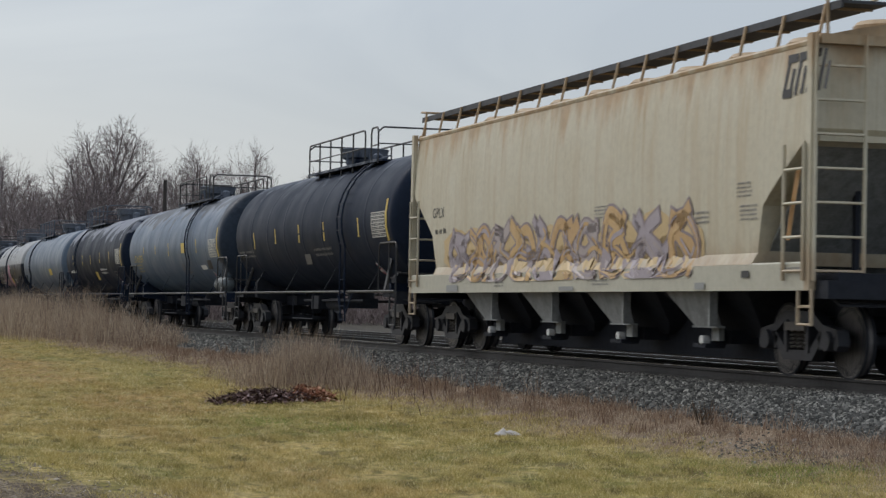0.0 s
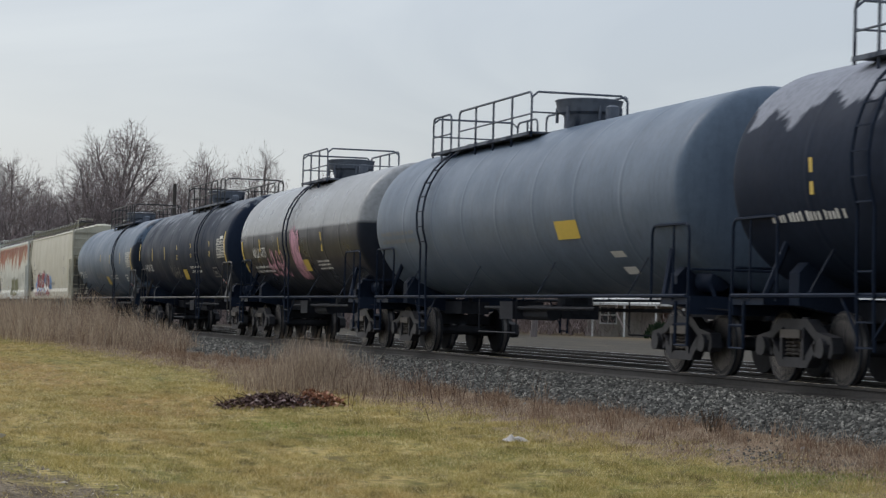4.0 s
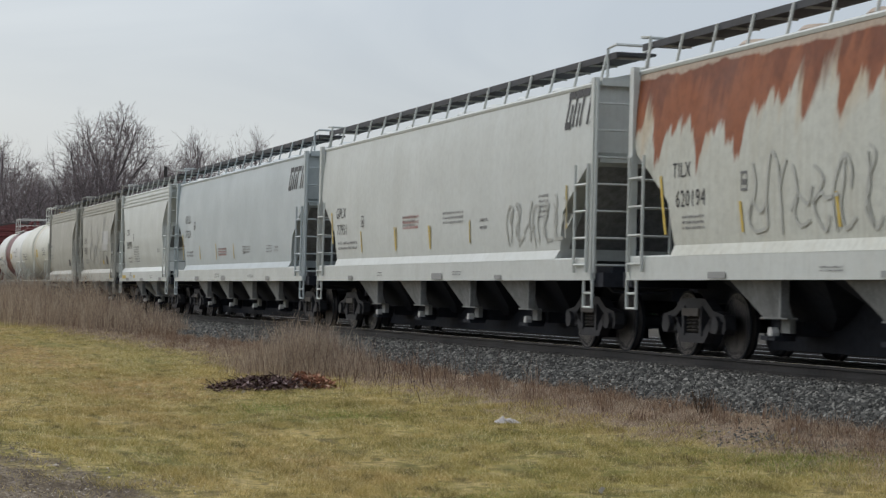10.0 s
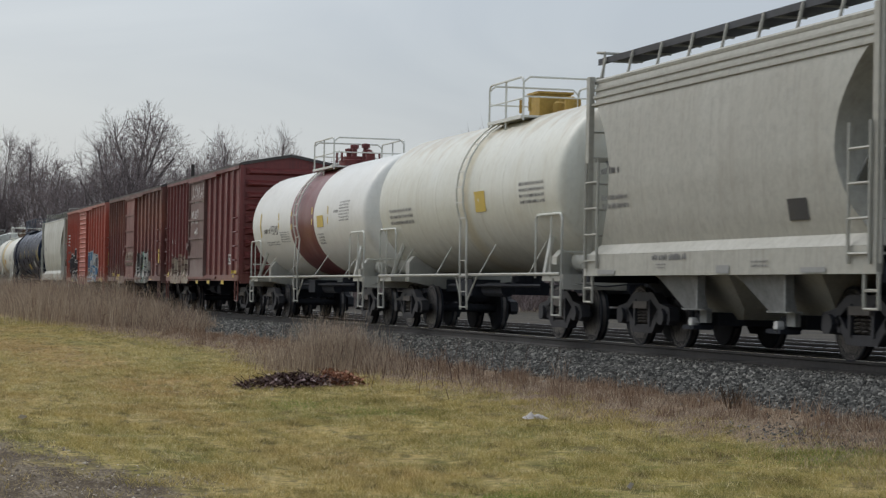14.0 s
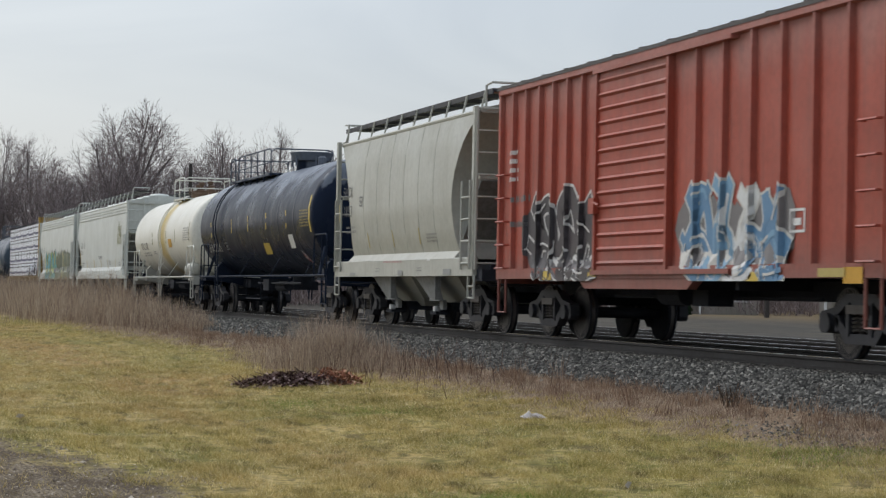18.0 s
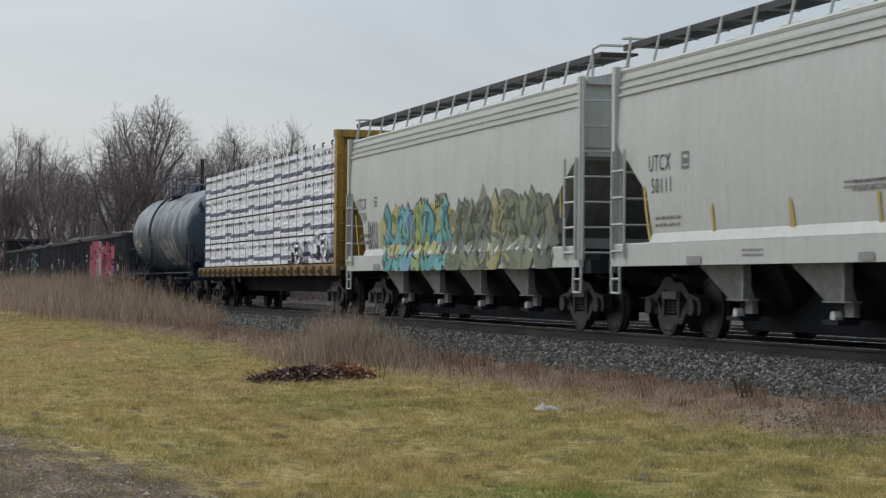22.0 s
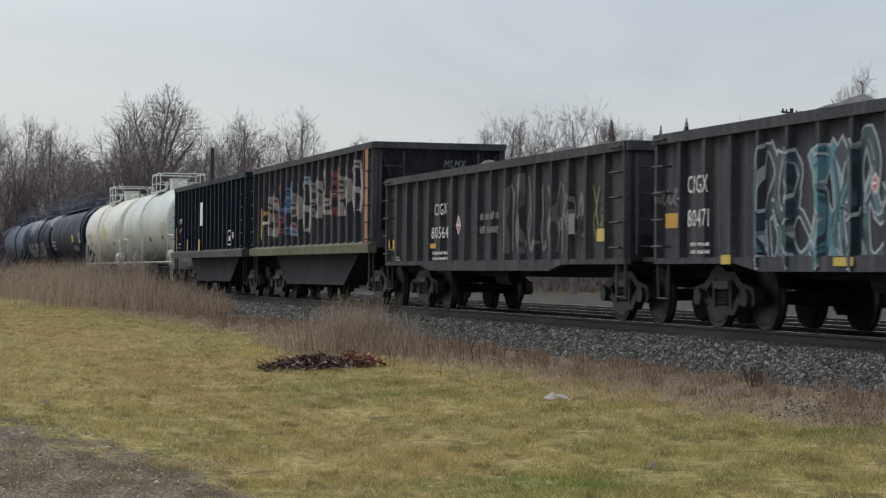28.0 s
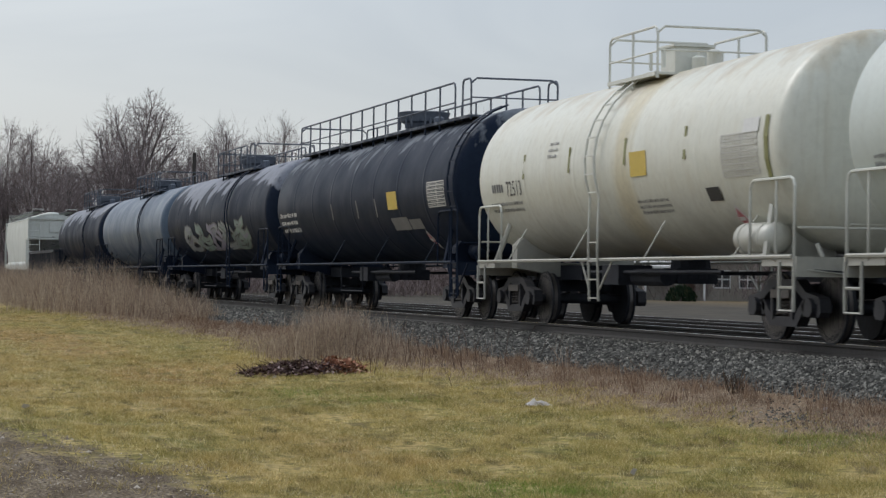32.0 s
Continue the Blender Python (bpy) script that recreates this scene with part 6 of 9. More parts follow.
    def manway():
        s = Shape()
        if dome_kind == "bowl":
            s.lathe([(-0.12, 0.40), (0.18, 0.46), (0.22, 0.56), (0.40, 0.60), (0.44, 0.62), (0.46, 0.54), (0.44, 0.1)], (0, 0, top), 22, "z")
        elif dome_kind == "box":
            s.box(-0.32, 0.32, -0.32, 0.32, top - 0.1, top + 0.40).box(-0.36, 0.36, -0.36, 0.36, top + 0.40, top + 0.44)
            s.lathe([(-0.05, 0.12), (0.2, 0.12), (0.24, 0.05)], (0.55, 0, top), 10, "z")
        elif dome_kind == "ball":
            s.lathe([(-0.1, 0.30), (0.1, 0.30), (0.14, 0.27), (0.26, 0.25), (0.36, 0.17), (0.40, 0.05)], (0, 0, top), 20, "z")
            s.box(-1.0, -0.3, -0.2, 0.2, top - 0.05, top + 0.08)
        else:
            s.lathe([(-0.12, 0.50), (0.10, 0.50), (0.12, 0.42), (0.20, 0.42), (0.22, 0.1)], (0, 0, top), 20, "z")
            for px, py, h in ((0.2, -0.15, 0.5), (-0.2, -0.2, 0.42), (0.0, 0.2, 0.55), (0.25, 0.2, 0.38)):
                s.lathe([(0.15, 0.07), (h - 0.1, 0.07), (h - 0.1, 0.11), (h, 0.11), (h + 0.02, 0.03)], (px, py, top), 10, "z")
        return s.mesh("manway", dp, 40)

    def bolt():
        return Shape().tube([(0, 0, top + 0.05), (0, 0, top + 0.32)], 0.03, 5).mesh("manway_bolt", dp)

    def vent():
        return Shape().lathe([(-0.1, 0.12), (0.26, 0.12), (0.30, 0.06)], (0, 0, top), 10, "z").mesh("vent_valve", dp)
    m = part("manway", shared(("manway", top, dome_kind, dp.name), manway), car, Matrix.Translation((dome, 0, 0)))
    for k in range(6):
        part("manway_bolt", shared(("mbolt", top, dp.name), bolt), m, Matrix.Translation((0.58 * math.cos(k * 1.047), 0.58 * math.sin(k * 1.047), 0)))
    part("vent_valve", shared(("vent", top, dp.name), vent), car, Matrix.Translation((dome + 0.95, 0.1, 0)))

    def outlet():
        return Shape().lathe([(-0.25, 0.35), (0.2, 0.3)], (0, 0, zc - r - 0.1), 14, "z").box(-0.3, 0.3, -0.35, 0.35, 0.75, 1.0).mesh("bottom_outlet", UNDER)

    def pipe(y):
        return Shape().tube([(-3.2, y * 0.7, 0.93), (3.0, y * 0.7, 0.93)], 0.035, 5).mesh("brake_pipe", UNDER)

    def guard(y):
        return Shape().tube([(-1.1, y * 1.47, 1.1), (-1.1, y * 1.47, 0.48), (1.1, y * 1.47, 0.48), (1.1, y * 1.47, 1.1)], 0.016, 4).mesh("side_step", UNDER)
    part("bottom_outlet", shared(("outlet", zc - r), outlet), car)
    part("brake_cylinder", shared("cyl", lambda: Shape().box(-0.4, 0.4, -0.8, -0.2, 0.72, 1.05).lathe([(-0.7, 0.14), (0.7, 0.14)], (1.2, -0.5, 0.85), 12).mesh("brake_cylinder", UNDER)), car, Matrix.Translation((-1.6, 0, 0)))
    for y in (-1, 1):
        part("brake_pipe", shared(("pipe", y), lambda: pipe(y)), car)
        if ladder_at > 1.5 or ladder_at < -1.5:
            part("side_step", shared(("guard", y), lambda: guard(y)), car)
    running_gear(car, length, 2 * sh - 1.9)
    return car, tank_surface(r, zc)

# ---- box cars ----
def box_car(label, length, paint, door_paint, eave=4.35, door=(-1.0, 1.6), door_kind="panels", ridge=4.72, post_paint=None, skirt=False):
    car = thing("box_car", label, "box car", "box cars in the train")
    half = length / 2 - 0.75
    w = 1.50
    z0 = 1.06

    def walls():
        s = Shape()
        s.prism([(-w, z0), (w, z0), (w, eave), (0, ridge - 0.03), (-w, eave)], -half, half)
        return s.mesh("body", paint)
    part("body", walls(), car)

    def rib(ys):
        s = Shape()
        for y in ys:
            s.prism([(-0.05, y * w), (-0.03, y * (w + 0.075)), (0.03, y * (w + 0.075)), (0.05, y * w)], z0 + 0.12, eave - 0.08, "z")
        return s.mesh("side_post", paint)
    left, right = door[0] - 0.1 + half, half - door[1] - 0.1
    nl, nr = int(round(left / 0.76)), int(round(right / 0.95))
    ribs = [-half + 0.06 + left * k / nl for k in range(nl)] + [half - 0.06 - right * k / nr for k in range(nr)]
    for x in ribs:
        for y in (-1, 1):
            part("side_post", shared(("rib", eave, y, paint.name), lambda: rib((y,))), car, Matrix.Translation((x, 0, 0)))

    def chords(ys):
        s = Shape()
        for y in ys:
            s.prism([(y * w, eave - 0.12), (y * (w + 0.09), eave - 0.10), (y * (w + 0.09), eave + 0.0), (y * w, eave + 0.02)], -half, half)
            s.prism([(y * (w - 0.02), z0 - 0.04), (y * (w + 0.07), z0 - 0.04), (y * (w + 0.07), z0 + 0.14), (y * (w - 0.02), z0 + 0.14)], -half, half)
            if skirt:
                s.prism([(door[0] - 0.9, z0 - 0.03), (door[1] + 1.1, z0 - 0.03), (door[1] + 0.75, z0 - 0.2), (door[0] - 0.55, z0 - 0.2)], y * (w - 0.1), y * (w + 0.05), "y")
            else:
                for k in range(12):
                    x = door[0] + 0.1 + (door[1] - door[0] + 1.2) * k / 11
                    s.box(x - 0.025, x + 0.025, min(y * w, y * (w + 0.10)), max(y * w, y * (w + 0.10)), z0 - 0.02, z0 + 0.05)
        return s.mesh("side_chord", post_paint or paint)
    for y in (-1, 1):
        part("side_chord", chords((y,)), car)

    def roof():
        s = Shape()
        o = 0.10
        s.prism([(-w - o, eave - 0.01), (-w - o, eave + 0.05), (0, ridge + 0.02), (w + o, eave + 0.05), (w + o, eave - 0.01), (0, ridge - 0.04)], -half - 0.05, half + 0.05)
        m = int(2 * half / 1.15)
        for k in range(m + 1):
            x = -half + 2 * half * k / m
            for y in (-1, 1):
                s.prism([(y * (w + 0.04), eave + 0.02), (y * (w + 0.04), eave + 0.085), (0, ridge + 0.05), (0, ridge)], x - 0.035, x + 0.035)
        return s.mesh("roof", material("weathered_galvanised_roof", (0.075, 0.07, 0.07), 0.6, 0.3, 0.5))
    part("roof", roof(), car)

    def end_panel():
        s = Shape()
        for k in range(9):
            z = z0 + 0.25 + k * (eave - z0 - 0.35) / 8.5
            s.add([(0, -w + 0.12, z), (0.1, -w + 0.25, z + 0.06), (0.1, -w + 0.25, z + 0.13), (0, -w + 0.12, z + 0.2),
                   (0, w - 0.12, z), (0.1, w - 0.25, z + 0.06), (0.1, w - 0.25, z + 0.13), (0, w - 0.12, z + 0.2)],
                  [(0, 1, 5, 4), (1, 2, 6, 5), (2, 3, 7, 6), (0, 3, 2, 1), (4, 5, 6, 7)])
        for y in (-1, 1):
            s.prism([(-0.06, y * (w - 0.06)), (0.07, y * (w - 0.06)), (0.07, y * (w + 0.06)), (-0.06, y * (w + 0.06))], z0 - 0.05, eave, "z")
        s.box(-0.05, 0.1, -w, w, z0 - 0.12, z0 + 0.15)
        return s.mesh("end_panel", paint)

    def rungs(ys):
        s = Shape()
        for y in ys:
            for k in range(5):
                z = z0 + 0.15 + k * 0.42
                s.tube([(-0.1, y * (w + 0.03), z), (-0.1, y * (w + 0.14), z), (-0.6, y * (w + 0.14), z), (-0.6, y * (w + 0.03), z)], 0.018, 4)
            s.tube([(-0.08, y * (w + 0.05), z0), (-0.08, y * (w + 0.05), 0.42), (-0.5, y * (w + 0.05), 0.42), (-0.5, y * (w + 0.05), z0)], 0.026, 5)
            for k in range(7):
                z = z0 + 0.2 + k * 0.44
                s.tube([(0.05, y * (w - 0.1), z), (0.17, y * (w - 0.1), z), (0.17, y * (w - 0.62), z), (0.05, y * (w - 0.62), z)], 0.018, 4)
        s.box(0.05, 0.35, -0.8, 0.8, z0 + 0.05, z0 + 0.09)
        return s.mesh("grab_ladder", paint)
    for e in (-1, 1):
        m = Matrix.Translation((e * half, 0, 0)) @ (Matrix.Rotation(math.pi, 4, "Z") if e < 0 else Matrix())
        part("end_panel", shared(("endp", eave, paint.name), end_panel), car, m)
        for y in (-1, 1):
            part("grab_ladder", shared(("rungs", eave, y, paint.name), lambda: rungs((y,))), car, m)

    def leaf(ys):
        s = Shape()
        a, b = door
        for y in ys:
            s.box(a, b, min(y * w, y * (w + 0.06)), max(y * w, y * (w + 0.06)), z0 + 0.1, eave - 0.14)
            if door_kind == "panels":
                for k in range(6):
                    z = z0 + 0.12 + k * (eave - z0 - 0.3) / 5
                    s.box(a + 0.03, b - 0.03, min(y * w, y * (w + 0.10)), max(y * w, y * (w + 0.10)), z - 0.035, z + 0.035)
            else:
                for k in range(14):
                    z = z0 + 0.2 + k * (eave - z0 - 0.5) / 13
                    s.prism([(y * (w + 0.05), z - 0.05), (y * (w + 0.10), z), (y * (w + 0.05), z + 0.05)], a + 0.1, b - 0.1)
            for x in (a, b):
                s.box(x - 0.045, x + 0.045, min(y * w, y * (w + 0.11)), max(y * w, y * (w + 0.11)), z0 + 0.05, eave - 0.1)
        return s.mesh("sliding_door", door_paint)
    part("sliding_door", leaf((1,)), car)
    d = part("sliding_door", leaf((-1,)), car)

    def track(ys):
        s = Shape()
        for y in ys:
            s.box(door[0] - 0.1, door[1] + 2.4, min(y * w, y * (w + 0.12)), max(y * w, y * (w + 0.12)), z0 + 0.02, z0 + 0.09)
            s.box(door[0] - 0.1, door[1] + 2.4, min(y * w, y * (w + 0.13)), max(y * w, y * (w + 0.13)), eave - 0.17, eave - 0.11)
        return s.mesh("door_track", paint)
    for y in (-1, 1):
        part("door_track", track((y,)), car)

    def bolt():
        s = Shape()
        s.box(door[0] - 0.12, door[0] + 0.12, -w - 0.16, -w - 0.05, 2.05, 2.3)
        s.tube([(door[0], -w - 0.14, 2.25), (door[0] + 0.3, -w - 0.14, 2.18)], 0.025, 5)
        return s.mesh("door_lock_bar", door_paint)
    part("door_lock_bar", bolt(), d)

    def under():
        s = Shape()
        s.box(-half - 0.3, half + 0.3, -0.3, 0.3, 0.72, 1.0)
        for x in (-3, -1.2, 1.2, 3):
            s.box(x - 0.06, x + 0.06, -1.4, 1.4, 0.86, 1.04)
        s.lathe([(-0.45, 0.16), (0.45, 0.16)], (-0.6, -0.85, 0.78), 12)
        s.box(0.4, 1.0, -1.0, -0.6, 0.62, 0.95)
        s.tube([(-4, -0.6, 0.75), (4, -0.6, 0.75)], 0.03, 5)
        return s.mesh("underframe", UNDER)
    part("underframe", under(), car)
    running_gear(car, length, 2 * half - 3.2)
    return car, ribbed_side(w, ribs, 0.05, 0.03, 0.075, (z0 + 0.14, 0.07)), lambda x, z, off: (x, -(w + 0.06 + off), z)


# ---- gondolas ----
COAL = material("grey_scrap_load", (0.16, 0.155, 0.15), 0.95, 0, 0.6, (0.06, 0.055, 0.05), bump=0.05, grain=5.0)


def gondola(label, length, paint, height=3.55, floor_z=1.0, load=True, drop=True, sill_paint=None, pocket=None, flare=0.0, posts=0.95):
    car = thing("gondola", label, "gondola car", "gondolas in the train")
    half = length / 2 - 0.65
    w = 1.5

    def walls():
        s = Shape()
        s.prism([(-w, floor_z), (w, floor_z), (w, height), (w - 0.05, height), (w - 0.05, floor_z + 0.4), (-w + 0.05, floor_z + 0.4), (-w + 0.05, height), (-w, height)], -half, half)
        for e in (-1, 1):
            s.add([(e * (half - flare), -w, floor_z), (e * (half - flare), w, floor_z), (e * half, w, height), (e * half, -w, height),
                   (e * (half - flare - 0.06), -w, floor_z), (e * (half - flare - 0.06), w, floor_z), (e * (half - 0.06), w, height), (e * (half - 0.06), -w, height)],
                  [(0, 1, 2, 3), (4, 5, 6, 7), (3, 2, 6, 7), (0, 3, 7, 4), (1, 2, 6, 5)])
        return s.mesh("tub", paint)
    part("tub", walls(), car)

    def rib(ys):
        s = Shape()
        for y in ys:
            s.prism([(-0.07, y * w), (-0.05, y * (w + 0.11)), (0.05, y * (w + 0.11)), (0.07, y * w)], floor_z + (0.02 if not drop else -0.02), height - 0.08, "z")
        return s.mesh("side_post", paint)
    n = int(round(2 * half / posts))
    ribs = []
    for k in range(n + 1):
        x = -half + 0.08 + (2 * half - 0.16) * k / n
        ribs.append(x)
        for y in (-1, 1):
            part("side_post", shared(("grib", floor_z, height, y, paint.name), lambda: rib((y,))), car, Matrix.Translation((x, 0, 0)))

    def chords(ys):
        s = Shape()
        for y in ys:
            s.prism([(y * (w - 0.08), height - 0.12), (y * (w + 0.13), height - 0.12), (y * (w + 0.13), height + 0.03), (y * (w - 0.08), height + 0.03)], -half, half)
        for e in (-1, 1) if ys[0] < 0 else ():
            s.box(min(e * half, e * (half + 0.1)), max(e * half, e * (half + 0.1)), -w - 0.1, w + 0.1, height - 0.12, height + 0.03)
            for y in (-0.9, -0.3, 0.3, 0.9):
                s.box(min(e * half, e * (half + 0.1)), max(e * half, e * (half + 0.1)), y - 0.05, y + 0.05, floor_z, height - 0.1) if not flare else s.tube([(e * (half - 0.05), math.copysign(w - 0.1, y), height - 0.2), (e * (half - 0.05), math.copysign(0.5, y), floor_z)], 0.07, 4)
        return s.mesh("top_chord", paint)
    for y in (-1, 1):
        part("top_chord", chords((y,)), car)

    def sill(ys):
        s = Shape()
        for y in ys:
            if drop:
                a, b = half - 3.2, half - 4.0
                s.prism([(-half, floor_z - 0.06), (-a, floor_z - 0.06), (-b, floor_z - 0.17), (b, floor_z - 0.17), (a, floor_z - 0.06), (half, floor_z - 0.06),
                         (half, floor_z + 0.03), (-half, floor_z + 0.03)], y * w, y * (w + 0.10), "y")
            else:
                s.prism([(y * w, floor_z - 0.12), (y * (w + 0.2), floor_z - 0.12), (y * (w + 0.22), floor_z + 0.08), (y * w, floor_z + 0.16)], -half, half)
        return s.mesh("side_sill", sill_paint or paint)
    for y in (-1, 1):
        part("side_sill", sill((y,)), car)

    def rungs(ys):
        s = Shape()
        for y in ys:
            for k in range(5):
                z = floor_z + 0.2 + k * 0.4
                s.tube([(-0.1, y * (w + 0.03), z), (-0.1, y * (w + 0.17), z), (-0.55, y * (w + 0.17), z), (-0.55, y * (w + 0.03), z)], 0.018, 4)
            s.tube([(-0.08, y * (w + 0.05), floor_z), (-0.08, y * (w + 0.05), 0.42), (-0.5, y * (w + 0.05), 0.42), (-0.5, y * (w + 0.05), floor_z)], 0.026, 5)
            ladder(s, 0.16, y * (w - 0.05), 0.16, y * (w - 0.6), floor_z + 0.1, height - 0.2)
        s.box(0.0, 0.5, -1.3, 1.3, floor_z - 0.02, floor_z + 0.05)
        return s.mesh("grab_ladder", paint)
    for e in (-1, 1):
        m = Matrix.Translation((e * half, 0, 0)) @ (Matrix.Rotation(math.pi, 4, "Z") if e < 0 else Matrix())
        for y in (-1, 1):
            part("grab_ladder", shared(("grungs", floor_z, height, y, paint.name), lambda: rungs((y,))), car, m)

    def under():
        s = Shape()
        s.box(-half - 0.2, half + 0.2, -0.3, 0.3, 0.72, floor_z)
        if not drop:
            s.prism([(-half + 2.2, floor_z), (half - 2.2, floor_z), (half - 4.2, 0.45), (-half + 4.2, 0.45)], -1.35, 1.35, "y")
        s.lathe([(-0.45, 0.16), (0.45, 0.16)], (-0.6, -0.9, 0.72), 12)
        return s.mesh("underframe", UNDER)
    part("underframe", under(), car)
    if load:
        rnd = random.Random(label)
        s = Shape()
        nx, ny = 90, 16
        rows = []
        for i in range(nx + 1):
            x = -half + 0.2 + (2 * half - 0.4) * i / nx
            rows.append([(x, -w + 0.1 + (2 * w - 0.2) * j / ny, height - 0.18 + 0.8 * max(0, noise.noise((x * 0.4 + length, j * 0.12, 3.1)) + 0.32 + 0.22 * noise.noise((x * 2.3, j * 0.5, 1.7))) *
                          math.sin(math.pi * j / ny) ** 0.7 * min(1, (nx / 2 - abs(i - nx / 2)) / 14) + rnd.uniform(-0.03, 0.03)) for j in range(ny + 1)])
        s.loft(rows, closed=False, caps=False)
        part("load", s.mesh("load", COAL), car, label="heaped grey scrap load")
    running_gear(car, length, 2 * half - 3.0)
    return car, lambda x, z, off: (x, -(w + 0.11 + off), z), ribbed_side(w, ribs, 0.07, 0.05, 0.11)


# ---- centre-beam flat car with its lumber ----
def centre_beam(label, length):
    car = thing("lumber_flat_car", label, "flat car")
    # the overlay puts the deck side's shadow into the colour, darker towards its foot
    yellow = material("faded_yellow_car_paint", (0.42, 0.25, 0.03), 0.6, 0, 0.6, (0.10, 0.06, 0.03), streak=0.7,
                      overlays=[((0.06, 0.045, 0.035), "Z", 1.45, 1.1, 0.5, (1.5, 0.5), 0.7, None)])
    half = length / 2 - 0.75
    z0 = 1.25

    part("deck", Shape().box(-half, half, -1.38, 1.38, 1.12, z0).mesh("deck", yellow), car)
    for y in (-1, 1):
        part("side_sill", Shape().prism([(y * 1.38, 0.98), (y * 1.50, 0.98), (y * 1.50, z0 + 0.02), (y * 1.38, z0 + 0.02)], -half, half).mesh("side_sill", yellow), car)
    sill = Shape().box(-half + 2.5, half - 2.5, -0.4, 0.4, 0.55, 1.12).box(-half, half, -1.3, 1.3, 1.06, 1.12)
    part("centre_sill", sill.mesh("centre_sill", UNDER), car)

    def pocket(ys):
        s = Shape()
        for y in ys:
            s.prism([(-0.09, y * 1.50), (0.09, y * 1.50), (0.07, y * 1.58), (-0.07, y * 1.58)], 0.98, 1.22, "z")
            s.lathe([(-0.03, 0.05), (0.05, 0.05)], (0, y * 1.60, 1.10), 8, "y")
        return s.mesh("strap_winch", yellow)
    n = 22
    for k in range(n):
        for y in (-1, 1):
            part("strap_winch", shared(("winch", y), lambda: pocket((y,))), car, Matrix.Translation((-half + 0.7 + (2 * half - 1.4) * k / (n - 1), 0, 0)))

    def plain_head():
        s = Shape().box(-0.03, 0.03, -1.3, 1.3, z0, 4.3)
        for y in (-1.2, -0.5, 0.5, 1.2):
            s.box(0.0, 0.14, y - 0.07, y + 0.07, z0, 4.3)
        return s.box(-0.05, 0.16, -1.3, 1.3, 4.2, 4.32).mesh("bulkhead", yellow)

    def head():
        s = Shape()
        for y in (-1.4, -0.5, 0.5, 1.4):
            s.box(-0.06, 0.22, y - 0.08, y + 0.08, z0, 4.55)
        s.box(-0.03, 0.03, -1.45, 1.45, z0, 4.5)
        s.box(-0.1, 0.25, -1.5, 1.5, 4.42, 4.6)
        s.box(-0.1, 0.2, -1.5, 1.5, 2.6, 2.72)
        for y in (-1, 1):
            for k in range(7):
                s.tube([(0.23, y * 1.4, 1.4 + 0.43 * k), (0.3, y * 1.4, 1.4 + 0.43 * k), (0.3, y * 0.95, 1.4 + 0.43 * k), (0.23, y * 0.95, 1.4 + 0.43 * k)], 0.018, 4)
        s.box(0.0, 0.6, -1.4, 1.4, 1.12, 1.2)
        return s.mesh("bulkhead", yellow)
    for e in (-1, 1):
        m = Matrix.Translation((e * (half - 0.35), 0, 0)) @ (Matrix.Rotation(math.pi, 4, "Z") if e < 0 else Matrix())
        part("bulkhead", shared(("bulkhead", e), head if e > 0 else plain_head), car, m)
    s = Shape()
    s.box(-half + 0.5, half - 0.5, -0.08, 0.08, 4.25, 4.45)
    for k in range(12):
        x = -half + 1 + (2 * half - 2) * k / 11
        s.box(x - 0.06, x + 0.06, -0.07, 0.07, z0, 4.3)
    part("centre_beam", s.mesh("centre_beam", yellow), car)

    wrap = material("white_lumber_wrap", (0.86, 0.88, 0.95), 0.36, 0, 0.07, (0.6, 0.63, 0.7), bump=0.035, grain=2.2)
    blue = flat("navy_wrap_band", (0.075, 0.085, 0.18), 0.45)
    grey = flat("grey_wrap_print", (0.13, 0.13, 0.14))
    # raw lumber with the gaps' shade put into its colour
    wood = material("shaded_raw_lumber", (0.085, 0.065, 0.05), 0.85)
    tiers, cols = 4, 5
    x0, x1 = -half + 0.42, half - 0.75
    th = (4.32 - z0 - 0.06) / tiers
    cw = (x1 - x0) / cols

    def pack(seed):
        rnd = random.Random(seed)
        s = Shape()
        nx, nz = 20, 12
        a, b, c, d = 0.01, cw - 0.01, 0.025, th - 0.02
        for side in (-1, 1):
            rows = []
            for i in range(nx + 1):
                col = []
                for j in range(nz + 1):
                    sag = rnd.uniform(-0.016, 0.016) if 0 < i < nx else 0
                    col.append((a + (b - a) * i / nx, side * (1.36 + sag), c + (d - c) * j / nz))
                rows.append(col)
            for i in range(nx):
                for j in range(nz):
                    s.slot = 1 if (j in (2, 3) or j == 4 and i < 5) and not (j == 2 and i < 5) and side < 0 else 0
                    s.add([rows[i][j], rows[i + 1][j], rows[i + 1][j + 1], rows[i][j + 1]], [(0, 1, 2, 3)])
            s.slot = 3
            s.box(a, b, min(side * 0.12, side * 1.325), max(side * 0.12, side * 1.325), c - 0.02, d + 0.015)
        s.slot = 2
        x = 0.12
        while x < cw - 0.35:
            w = rnd.uniform(0.05, 0.09)
            s.box(x, x + w, -1.392, -1.386, th * 0.69, th * 0.80)
            x += w + rnd.choice([0.03, 0.03, 0.03, 0.24])
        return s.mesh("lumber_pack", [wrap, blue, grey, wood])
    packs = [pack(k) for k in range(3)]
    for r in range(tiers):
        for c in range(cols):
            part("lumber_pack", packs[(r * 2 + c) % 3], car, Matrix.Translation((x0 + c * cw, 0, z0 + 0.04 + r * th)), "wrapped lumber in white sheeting")

